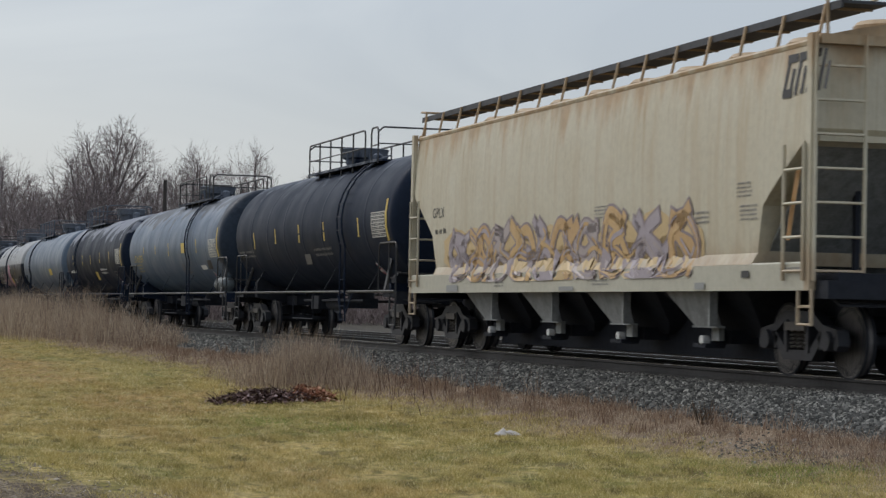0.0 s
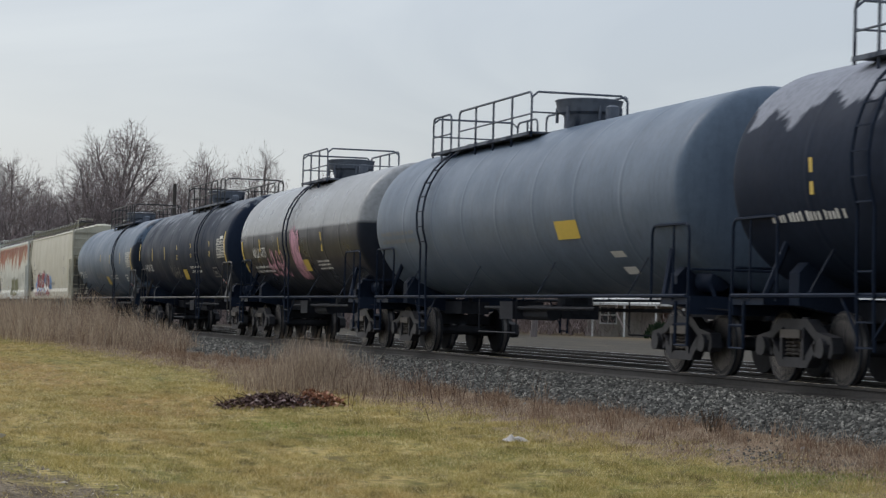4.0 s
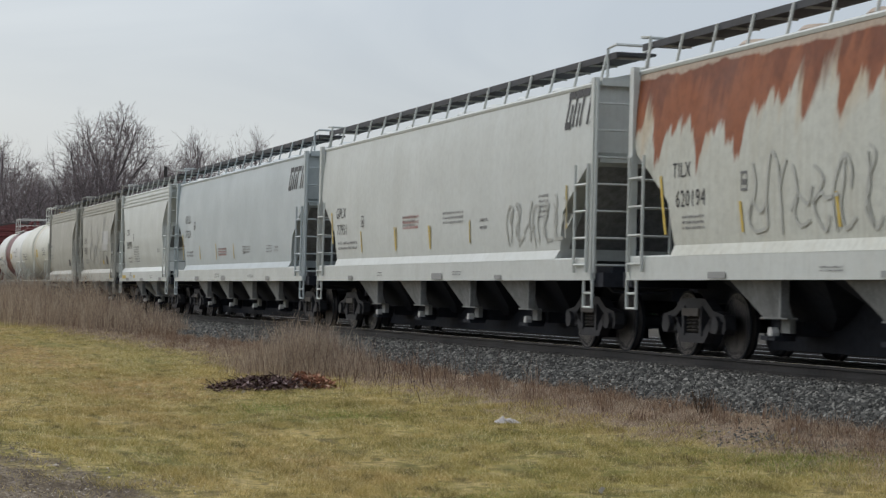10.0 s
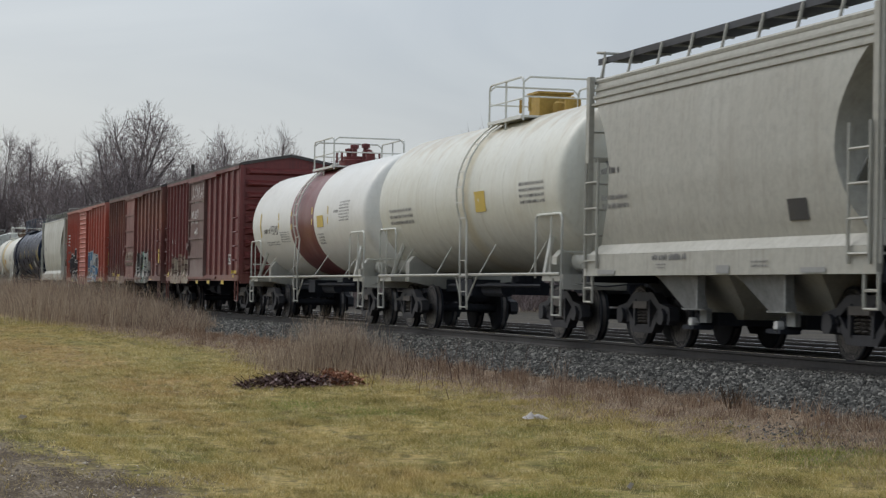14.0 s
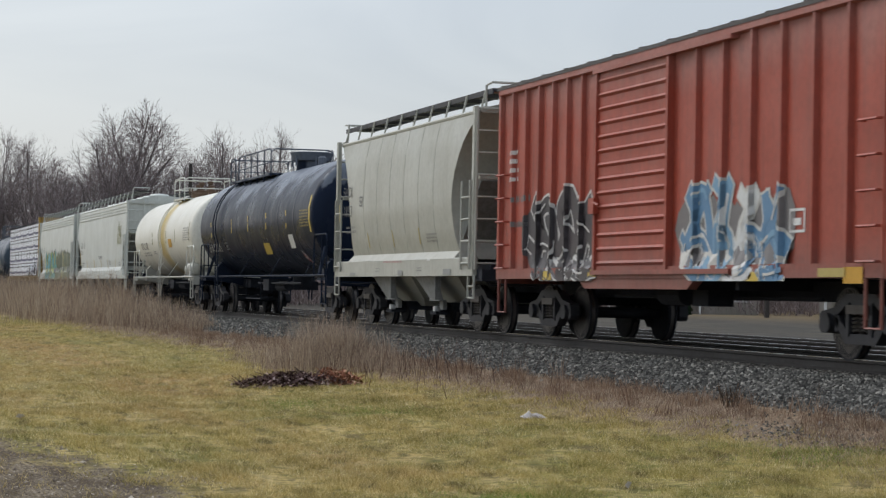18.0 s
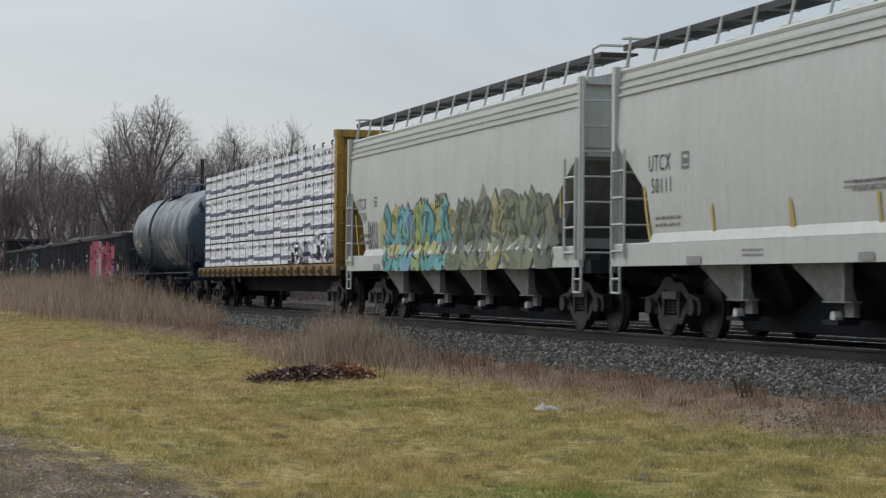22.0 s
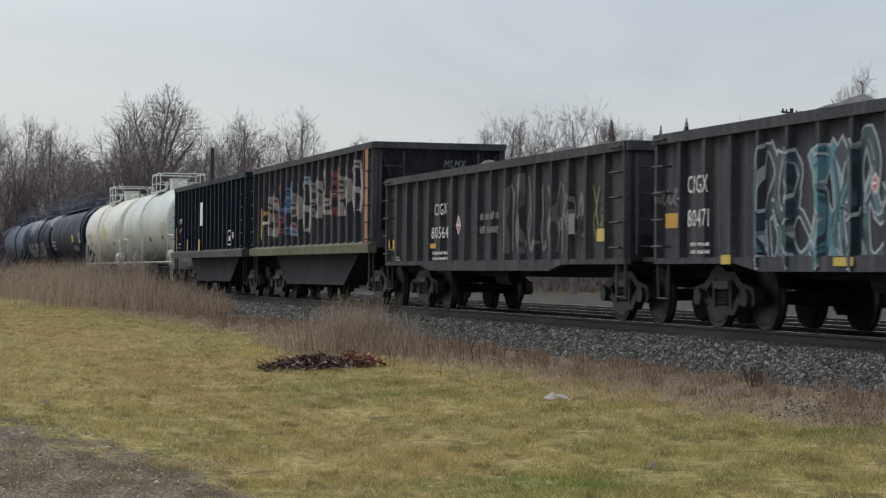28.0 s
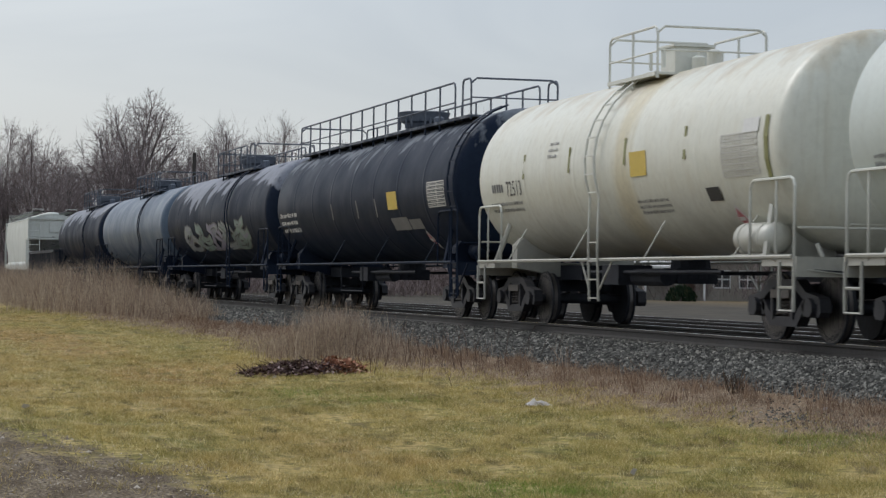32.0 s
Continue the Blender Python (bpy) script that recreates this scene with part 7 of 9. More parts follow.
    def strap(ys):
        s = Shape()
        for y in ys:
            s.box(-0.012, 0.012, min(y * 1.395, y * 1.405), max(y * 1.395, y * 1.405), z0, 4.34)
            s.tube([(0, y * 1.40, 4.27), (0, y * 1.41, 4.36), (0, y * 1.36, 4.39)], 0.024, 5)
        return s.mesh("strap", material("black_load_strap", (0.05, 0.05, 0.055), 0.7))
    for k in range(19):
        for y in (-1, 1):
            part("strap", shared(("strap", y), lambda: strap((y,))), car, Matrix.Translation((x0 + 0.3 + (x1 - x0 - 0.6) * k / 18, 0, 0)))

    def torn():
        rnd = random.Random(4)
        s = Shape()
        for k in range(30):
            x, z = rnd.uniform(0, 1.9), rnd.uniform(0, 0.55)
            a = rnd.uniform(0, 6.28)
            pts = [(x + rnd.uniform(0.08, 0.26) * math.cos(a + q), -1.41 - rnd.uniform(0, 0.12), z + rnd.uniform(0.05, 0.18) * math.sin(a + q)) for q in (0, 1.3, 2.6, 4.0, 5.2)]
            s.slot = 0 if rnd.random() < 0.55 else 1
            s.add(pts, [(0, 1, 2, 3, 4)])
        return s.mesh("torn_wrap", [wrap, flat("black_wrap_lining", (0.03, 0.03, 0.035))])
    part("torn_wrap", STORE.setdefault("torn", torn()), car, Matrix.Translation((x1 - 5.2, 0, z0 + 0.05)), "torn flapping wrap with black lining")
    part("torn_wrap", STORE.setdefault("torn", torn()), car, Matrix.Translation((x1 - 1.9, 0, z0 + 0.2)), "torn flapping wrap with black lining")
    running_gear(car, length, 2 * half - 3.6)
    return car

# ---- the train, from its head to its tail ----
GATES = [1.484, 2.553, 3.563, 4.670, 5.725, 6.763, 7.599, 8.639, 9.686, 10.810, 11.901, 12.993, 14.088, 14.764, 15.428, 16.071, 16.838,
         17.670, 18.518, 19.417, 20.325, 21.036, 22.124, 22.985, 24.028, 25.041, 26.273, 27.255, 28.192, 29.080, 29.939, 30.873, 31.785,
         32.668, 33.571, 34.424, 35.471, 36.560, 37.600, 38.640, 39.500, 40.500]  # seconds at which the couplings pass
TRAIN = []


def coupled(car):
    """Takes the next place in the train."""
    k = len(TRAIN)
    TRAIN.append((car, (GATES[k] + GATES[k + 1]) / 2))


def span():
    k = len(TRAIN)
    return (GATES[k + 1] - GATES[k]) * SPEED


tan = material("tan_hopper_paint", (0.445, 0.428, 0.345), 0.45, 0, 0.2, (0.32, 0.285, 0.21), streak=0.17)
tan_rust = material("tan_rust_stained_paint", (0.53, 0.49, 0.375), 0.5, 0, 0.2, (0.40, 0.30, 0.17), streak=0.45,
                    overlays=[((0.38, 0.22, 0.09), "Z", 3.75, 4.2, 2.0, (2.6, 0.18), 0.7, None), ((0.30, 0.16, 0.07), "Z", 1.75, 1.45, 0.9, (2.0, 0.4), 0.45, None)])
white = material("off_white_hopper_paint", (0.555, 0.58, 0.55), 0.45, 0, 0.16, (0.40, 0.385, 0.33), streak=0.15)
rusty_white = material("rust_streaked_white_paint", (0.56, 0.57, 0.51), 0.5, 0, 0.25, (0.38, 0.34, 0.25), streak=0.3, shine=0.2,
                       overlays=[((0.50, 0.36, 0.20), "Z", 3.05, 3.5, 2.4, (2.2, 0.3), 0.55, None, 14), ((0.27, 0.072, 0.02), "Z", 3.30, 3.42, 4.6, (1.5, 0.14), 0.95, None, 14),
                                 ((0.14, 0.038, 0.016), "Z", 3.55, 3.9, 2.6, (2.6, 0.3), 0.7, None, 14), ((0.50, 0.42, 0.33), "Z", 4.02, 4.06, 0.25, (2.0, 2.0), 0.8, None)])
pale = material("pale_grey_hopper_paint", (0.435, 0.485, 0.495), 0.42, 0, 0.11, (0.34, 0.34, 0.32), streak=0.09)
chalk = material("chalky_white_hopper_paint", (0.525, 0.55, 0.52), 0.45, 0, 0.16, (0.385, 0.38, 0.33), streak=0.28)
putty = material("putty_hopper_paint", (0.41, 0.415, 0.365), 0.42, 0, 0.22, (0.30, 0.28, 0.23), streak=0.36)
beige = material("dusty_beige_hopper_paint", (0.40, 0.395, 0.345), 0.55, 0, 0.3, (0.30, 0.28, 0.235), streak=0.5)
# pale overlays on the black tanks: sky sheen put into the colour, with residue
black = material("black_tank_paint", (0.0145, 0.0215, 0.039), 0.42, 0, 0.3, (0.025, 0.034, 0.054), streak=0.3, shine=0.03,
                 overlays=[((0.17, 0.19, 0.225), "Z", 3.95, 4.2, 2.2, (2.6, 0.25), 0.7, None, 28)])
sheen_black = material("glossy_black_tank_paint", (0.011, 0.0175, 0.036), 0.28, 0, 0.25, (0.018, 0.027, 0.047), streak=0.2,
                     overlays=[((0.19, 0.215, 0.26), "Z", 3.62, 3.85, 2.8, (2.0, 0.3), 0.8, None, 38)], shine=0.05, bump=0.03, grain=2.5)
black_streaked = material("sheen_streaked_black_tank_paint", (0.013, 0.0205, 0.039), 0.4, 0, 0.3, (0.023, 0.033, 0.053), streak=0.2, shine=0.03,
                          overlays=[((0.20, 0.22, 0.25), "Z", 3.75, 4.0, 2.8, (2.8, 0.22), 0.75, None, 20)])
black_sheen_residue = material("sheen_and_residue_tank_paint", (0.013, 0.0195, 0.036), 0.42, 0, 0.35, (0.023, 0.031, 0.049), streak=0.3, shine=0.03,
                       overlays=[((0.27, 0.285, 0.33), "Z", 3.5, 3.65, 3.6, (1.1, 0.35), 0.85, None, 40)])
slate = material("slate_blue_tank_paint", (0.108, 0.145, 0.198), 0.36, 0, 0.22, (0.055, 0.072, 0.098), shine=0.12, streak=0.3)
# the pale top is sky light put into the colour, under dark blotches
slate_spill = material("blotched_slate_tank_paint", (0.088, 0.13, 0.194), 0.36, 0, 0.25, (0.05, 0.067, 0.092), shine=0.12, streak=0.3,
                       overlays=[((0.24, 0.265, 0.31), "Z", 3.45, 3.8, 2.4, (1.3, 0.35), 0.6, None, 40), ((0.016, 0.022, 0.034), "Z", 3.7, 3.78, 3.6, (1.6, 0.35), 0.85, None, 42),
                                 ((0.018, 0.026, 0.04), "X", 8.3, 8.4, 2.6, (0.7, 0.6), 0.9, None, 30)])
# paler in patches towards the top, with thin dark smears
pale_patched = material("pale_patched_blue_grey_paint", (0.062, 0.088, 0.122), 0.4, 0, 0.25, (0.03, 0.045, 0.072), shine=0.12, streak=0.3,
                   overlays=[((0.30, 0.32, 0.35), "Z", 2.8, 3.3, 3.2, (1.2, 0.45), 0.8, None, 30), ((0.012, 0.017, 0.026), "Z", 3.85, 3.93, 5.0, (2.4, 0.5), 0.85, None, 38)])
# black spill at the end; the pale top is sky glare painted in
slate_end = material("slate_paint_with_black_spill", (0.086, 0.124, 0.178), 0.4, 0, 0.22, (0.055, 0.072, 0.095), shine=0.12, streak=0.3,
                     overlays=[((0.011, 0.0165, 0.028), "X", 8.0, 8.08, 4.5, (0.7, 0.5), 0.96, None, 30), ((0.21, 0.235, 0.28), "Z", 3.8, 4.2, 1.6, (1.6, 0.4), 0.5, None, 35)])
# glossy black; the sky's silver reflection is put into the colour above mid-height
silver_sheen = material("black_tank_paint_with_sky_sheen", (0.013, 0.017, 0.028), 0.3, 0, 0.25, (0.028, 0.031, 0.038), streak=0.2, shine=0.1,
                    overlays=[((0.30, 0.31, 0.32), "Z", 2.78, 2.86, 0.1, (0.5, 0.5), 1.0, None)])
GRIME = ((0.20, 0.185, 0.155), "Z", 1.85, 1.25, 0.9, (1.6, 0.5), 0.55, None)  # road dirt thrown up from below
cream = material("white_tank_paint", (0.62, 0.63, 0.575), 0.38, 0, 0.12, (0.46, 0.43, 0.35), streak=0.2, overlays=[GRIME])
cream_stained = material("stained_white_tank_paint", (0.62, 0.625, 0.55), 0.38, 0, 0.14, (0.46, 0.41, 0.30), streak=0.26,
                         overlays=[((0.48, 0.38, 0.17), "X", 0.55, 0.2, 1.6, (0.8, 0.2), 0.45, 0.6), ((0.40, 0.29, 0.15), "Z", 3.7, 4.1, 2.2, (2.2, 0.25), 0.45, None), GRIME])
cream_yellow = material("yellow_spilled_tank_paint", (0.68, 0.67, 0.60), 0.38, 0, 0.15, (0.50, 0.45, 0.34), streak=0.22,
                        overlays=[((0.56, 0.41, 0.09), "X", 1.0, 0.35, 1.3, (1.6, 0.22), 0.85, 0.1), GRIME])
chalk_tank = material("chalky_tank_paint", (0.505, 0.55, 0.515), 0.38, 0, 0.12, (0.40, 0.41, 0.36), streak=0.18,
                      overlays=[((0.36, 0.37, 0.33), "Z", 3.5, 4.0, 2.4, (2.4, 0.25), 0.35, None), GRIME])
maroon = material("maroon_box_car_paint", (0.15, 0.027, 0.025), 0.48, 0, 0.3, (0.07, 0.02, 0.019), streak=0.5,
                  overlays=[((0.20, 0.10, 0.07), "Z", 1.6, 1.1, 0.9, (0.8, 0.5), 0.35, None)])
banded = material("white_paint_with_maroon_band", (0.68, 0.68, 0.64), 0.38, 0, 0.12, (0.50, 0.47, 0.40), streak=0.12,
                  overlays=[((0.14, 0.022, 0.024), "X", 1.47, 1.45, 0.0, (0.5, 0.5), 1.0, 0.0)])
brown = material("brown_box_car_paint", (0.165, 0.038, 0.03), 0.55, 0, 0.45, (0.06, 0.03, 0.027), streak=0.6,
                 overlays=[((0.25, 0.10, 0.055), "Z", 2.6, 3.4, 3.0, (1.3, 0.3), 0.5, None), ((0.05, 0.018, 0.017), "Z", 3.2, 4.1, 2.4, (1.8, 0.2), 0.6, None), ((0.15, 0.10, 0.085), "Z", 1.8, 1.1, 1.2, (1.2, 0.5), 0.6, None)])
brown_door = material("worn_brown_door_paint", (0.17, 0.048, 0.038), 0.55, 0, 0.5, (0.08, 0.04, 0.034), streak=0.6,
                      overlays=[((0.20, 0.05, 0.03), "Z", 3.6, 4.0, 0.8, (0.8, 0.8), 0.6, None)])
door_grey = material("worn_grey_door_paint", (0.14, 0.072, 0.062), 0.6, 0, 0.5, (0.09, 0.06, 0.054), streak=0.5,
                     overlays=[((0.25, 0.20, 0.18), "Z", 1.9, 1.4, 1.2, (1.0, 0.6), 0.55, None)])
orange = material("orange_red_box_car_paint", (0.36, 0.06, 0.032), 0.52, 0, 0.35, (0.19, 0.05, 0.034), streak=0.5,
                  overlays=[((0.36, 0.20, 0.17), "Z", 3.7, 4.3, 1.6, (1.2, 0.25), 0.45, None), ((0.17, 0.09, 0.075), "Z", 1.5, 1.05, 0.7, (0.9, 0.5), 0.6, None)])
soot = material("sooty_gondola_paint", (0.039, 0.043, 0.054), 0.65, 0, 0.55, (0.125, 0.118, 0.117), streak=0.6, shine=0.1)
soot_grey = material("dusty_gondola_paint", (0.044, 0.047, 0.055), 0.7, 0, 0.55, (0.125, 0.117, 0.112), streak=0.6, shine=0.1)
soot_black = material("black_ore_car_paint", (0.012, 0.0175, 0.030), 0.5, 0, 0.35, (0.026, 0.032, 0.045), streak=0.5, shine=0.08)
soot_dust = material("dust_covered_sill_paint", (0.055, 0.057, 0.062), 0.8, 0, 0.4, (0.03, 0.03, 0.032), streak=0.4)
mossy = material("mossy_sill_paint", (0.14, 0.145, 0.075), 0.8, 0, 0.5, (0.06, 0.055, 0.04), streak=0.6)
mustard = material("mustard_valve_paint", (0.42, 0.27, 0.05), 0.6, 0, 0.4, (0.15, 0.09, 0.03))
rust_brown = material("rusty_brown_valve_paint", (0.10, 0.055, 0.035), 0.7, 0, 0.4, (0.20, 0.15, 0.08))
rail_grey = material("worn_black_handrail_paint", (0.022, 0.024, 0.028), 0.5, 0, 0.3)

car, side = covered_hopper("tan covered hopper, rust-stained, with faded lavender graffiti", span(), tan_rust, tan)
graffiti(car, side, -6.29, 5.41, 1.27, 2.32, 10, [(0.37, 0.32, 0.35), (0.52, 0.33, 0.15), (0.40, 0.34, 0.33), (0.55, 0.36, 0.16)], (0.26, 0.21, 0.22), (0.55, 0.40, 0.20), 0, "faded lavender and orange graffiti", 0.3)
slanted_mark(car, side, BLACK_INK, 8.21, 9.65, 3.50, 4.05)
painted(car, side, "GPLX", -7.64, -6.86, 2.52, 2.72, BLACK_INK)
small_print(car, side, BLACK_INK, -7.46, -6.68, 2.17, 2.37, 1)
small_print(car, side, GREY_INK, 6.88, 7.36, 2.30, 2.52, 4)
small_print(car, side, GREY_INK, 6.98, 7.52, 1.99, 2.22, 4)
small_print(car, side, GREY_INK, 1.46, 2.11, 2.20, 2.42, 4)
small_print(car, side, GREY_INK, 5.45, 5.96, 1.99, 2.19, 3)
small_print(car, side, GREY_INK, 8.35, 9.08, 1.32, 1.39, 1)
stripe(car, side, RUST_INK, 8.37, 8.50, 1.71, 2.60, -0.35)
stripe(car, side, BLACK_INK, 7.17, 7.41, 1.25, 1.34)
sill_marks(car, side, 8.0, 1)
coupled(car)

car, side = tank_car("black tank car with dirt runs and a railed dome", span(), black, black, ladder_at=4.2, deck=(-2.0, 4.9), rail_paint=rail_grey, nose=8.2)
stripe(car, side, YELLOW_INK, -6.03, -5.93, 2.30, 2.72)
stripe(car, side, YELLOW_INK, -3.27, -3.17, 2.37, 2.77)
stripe(car, side, YELLOW_INK, -0.52, -0.42, 2.34, 2.78)
stripe(car, side, YELLOW_INK, 2.16, 2.26, 2.32, 2.76)
stripe(car, side, YELLOW_INK, 5.49, 5.59, 2.33, 2.75)
stripe(car, side, YELLOW_INK, 7.91, 8.05, 2.19, 3.08)
data_panel(car, side, 6.73, 7.84, 2.29, 2.81)
small_print(car, side, GREY_INK, -8.20, -6.19, 2.06, 2.29, 2)
small_print(car, side, GREY_INK, 0.89, 2.72, 1.96, 2.20, 2)
stripe(car, side, GREY_INK, -0.58, 0.03, 1.81, 2.05, -0.3)
diamond(car, side, 6.01, 1.59, 0.19)
coupled(car)

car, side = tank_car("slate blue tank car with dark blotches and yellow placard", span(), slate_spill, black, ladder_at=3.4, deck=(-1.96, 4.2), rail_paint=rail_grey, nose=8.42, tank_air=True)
stripe(car, side, YELLOW_INK, 1.94, 2.78, 2.40, 2.72)
stripe(car, side, YELLOW_INK, -3.35, -3.25, 2.46, 2.75)
stripe(car, side, YELLOW_INK, -0.64, -0.54, 2.35, 2.79)
stripe(car, side, YELLOW_INK, 4.61, 4.71, 2.35, 2.79)
stripe(car, side, YELLOW_INK, 8.13, 8.28, 2.19, 3.04)
stripe(car, side, YELLOW_INK, -5.97, -5.87, 2.51, 2.77)
data_panel(car, side, 6.80, 7.95, 2.20, 2.71)
painted(car, side, "UTLX 95237", -8.19, -6.30, 2.24, 2.48, YELLOW_INK)
small_print(car, side, DULL_YELLOW, -7.93, -6.75, 1.87, 2.20, 3)
stripe(car, side, WHITE_INK, 4.75, 5.62, 1.85, 1.98)
stripe(car, side, BLACK_INK, 5.84, 6.47, 1.85, 2.11, -0.25)
diamond(car, side, 6.20, 1.61, 0.19)
scribble(car, side, GREY_INK, 1.14, 2.69, 1.74, 2.17, 4, 2, "faint grey scrawl", 0.05)
coupled(car)

car, side = tank_car("charcoal tank car with painted sheen and pale residue across its top", span(), black_sheen_residue, black, ladder_at=-5.0, deck=(-6.6, -0.1), dome=0.5, nose=8.48)
stripe(car, side, YELLOW_INK, -6.58, -6.48, 2.37, 2.83)
stripe(car, side, YELLOW_INK, -3.21, -3.11, 2.36, 2.82)
stripe(car, side, YELLOW_INK, -0.57, -0.47, 2.37, 2.74)
stripe(car, side, YELLOW_INK, 2.23, 2.33, 2.37, 2.82)
stripe(car, side, YELLOW_INK, 5.02, 5.12, 2.36, 2.78)
stripe(car, side, YELLOW_INK, 8.19, 8.34, 2.14, 3.04)
data_panel(car, side, 6.85, 8.01, 2.29, 2.83)
stripe(car, side, YELLOW_INK, -0.14, 0.57, 1.71, 2.04, -0.35)
small_print(car, side, WHITE_INK, 1.99, 3.89, 1.91, 2.18, 2)
small_print(car, side, WHITE_INK, -7.88, -5.68, 2.01, 2.23, 1)
open_frame(car, side, GREY_INK, 5.48, 6.22, 1.75, 2.01, -0.2)
diamond(car, side, 6.02, 1.60, 0.19)
coupled(car)

car, side = tank_car("plain slate blue tank car with a faded yellow placard", span(), slate, black, ladder_at=-4.9, deck=(-6.5, 0.0), dome=0.5, nose=8.35)
stripe(car, side, YELLOW_INK, 3.05, 4.14, 2.06, 2.36)
stripe(car, side, WHITE_INK, 5.17, 5.72, 1.48, 1.83)
small_print(car, side, GREY_INK, -8.31, -5.73, 2.21, 2.53, 2)
coupled(car)

car, side = tank_car("short black tank car with painted silver reflection and pink scrawl", span(), silver_sheen, black, ladder_at=-0.5, deck=(-1.64, 1.2), dome=-0.1, tall=True, rail_paint=black)
stripe(car, side, YELLOW_INK, -6.71, -6.56, 1.83, 2.68)
stripe(car, side, YELLOW_INK, -4.25, -4.15, 2.35, 2.69)
stripe(car, side, YELLOW_INK, -1.82, -1.72, 2.24, 2.68)
stripe(car, side, YELLOW_INK, 0.67, 0.77, 2.25, 2.71)
stripe(car, side, YELLOW_INK, 3.16, 3.26, 2.23, 2.68)
painted(car, side, "AXLX 1275", -5.27, -3.51, 2.20, 2.46, WHITE_INK)
stripe(car, side, YELLOW_INK, 0.50, 1.27, 1.78, 2.06, -0.1)
small_print(car, side, WHITE_INK, -5.46, -3.08, 1.78, 2.01, 2)
small_print(car, side, WHITE_INK, 2.26, 3.57, 1.78, 2.04, 3)
scribble(car, side, PINK_INK, -3.56, -1.34, 1.67, 2.39, 6, 5, "pink spray scrawl", 0.06)
scribble(car, side, PINK_INK, -0.27, 0.75, 1.54, 3.02, 9, 5, "pink spray scrawl", 0.06)
coupled(car)

car, side = tank_car("black tank car with painted grey sheen and runs along its top seams", span(), black_streaked, black, ladder_at=3.6, deck=(-2.1, 4.6), rail_paint=rail_grey, nose=8.2)
stripe(car, side, YELLOW_INK, -9.10, -9.00, 2.48, 3.08)
stripe(car, side, YELLOW_INK, -6.09, -5.99, 2.42, 2.86)
stripe(car, side, YELLOW_INK, -3.34, -3.24, 2.40, 2.85)
stripe(car, side, YELLOW_INK, -0.75, -0.65, 2.37, 2.84)
stripe(car, side, YELLOW_INK, 1.99, 2.09, 2.37, 2.84)
stripe(car, side, YELLOW_INK, 5.36, 5.46, 2.38, 2.84)
stripe(car, side, YELLOW_INK, 7.93, 8.08, 2.15, 3.06)
data_panel(car, side, 6.69, 7.86, 2.32, 2.86)
stripe(car, side, WHITE_INK, 7.25, 7.77, 2.87, 2.94)
painted(car, side, "SHQX 582", -7.97, -6.33, 2.01, 2.30, WHITE_INK)
stripe(car, side, YELLOW_INK, -0.50, 0.27, 1.72, 2.04, -0.4)
small_print(car, side, WHITE_INK, 1.45, 3.31, 1.89, 2.16, 2)
open_frame(car, side, GREY_INK, 5.08, 5.86, 1.75, 2.04, -0.25)
diamond(car, side, 5.88, 1.61, 0.20)
scribble(car, side, GREY_INK, -2.44, -0.64, 1.81, 2.18, 4, 6, "faint grey scrawl", 0.05)
coupled(car)

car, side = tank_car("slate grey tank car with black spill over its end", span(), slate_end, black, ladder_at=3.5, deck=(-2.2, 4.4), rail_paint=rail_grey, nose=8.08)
stripe(car, side, YELLOW_INK, -0.93, -0.83, 2.62, 2.89)
stripe(car, side, YELLOW_INK, 1.88, 1.98, 2.49, 2.85)
stripe(car, side, YELLOW_INK, 4.92, 5.02, 2.44, 2.87)
stripe(car, side, YELLOW_INK, 7.79, 7.94, 2.12, 3.00)
painted(car, side, "SHQX 5333", -8.28, -6.22, 1.96, 2.27, WHITE_INK)
data_panel(car, side, 6.54, 7.66, 2.30, 2.84)
stripe(car, side, YELLOW_INK, -0.44, 0.36, 1.67, 1.99, -0.35)
small_print(car, side, WHITE_INK, 1.46, 3.32, 1.85, 2.07, 2)
open_frame(car, side, WHITE_INK, 5.30, 6.05, 1.77, 2.01, -0.2)
diamond(car, side, 5.63, 1.58, 0.20)
scribble(car, side, GREY_INK, -2.85, -0.56, 1.83, 2.24, 5, 7, "faint white scrawl", 0.05)
coupled(car)

car, side = covered_hopper("tan covered hopper with red, blue and white graffiti", span(), tan)
graffiti(car, side, -6.15, 0.44, 1.21, 2.40, 5, [(0.26, 0.03, 0.045), (0.13, 0.06, 0.07), (0.30, 0.03, 0.05), (0.16, 0.10, 0.10)], (0.60, 0.58, 0.55), (0.10, 0.24, 0.50), 8, "red, white and blue graffiti", 0.36)
painted(car, side, "TILX", -7.94, -7.31, 2.79, 3.03, BLACK_INK)
painted(car, side, "622332", -7.92, -6.80, 2.35, 2.59, BLACK_INK)
small_print(car, side, GREY_INK, -7.78, -6.98, 1.92, 2.16, 2)
small_print(car, side, GREY_INK, 5.74, 6.43, 2.90, 3.14, 3)
small_print(car, side, GREY_INK, 5.85, 6.71, 2.23, 2.58, 5)
small_print(car, side, GREY_INK, 0.43, 2.34, 1.69, 1.98, 1)
small_print(car, side, GREY_INK, 6.69, 7.62, 1.45, 1.58, 2)
small_print(car, side, GREY_INK, 8.19, 8.62, 1.41, 1.54, 1)
open_frame(car, side, GREY_INK, -6.35, -6.09, 2.57, 2.81)
stripe(car, side, DULL_YELLOW, 2.45, 2.52, 1.75, 2.15)
stripe(car, side, DULL_YELLOW, 5.38, 5.45, 1.74, 2.12)
stripe(car, side, DULL_YELLOW, 7.73, 7.81, 1.88, 2.60)
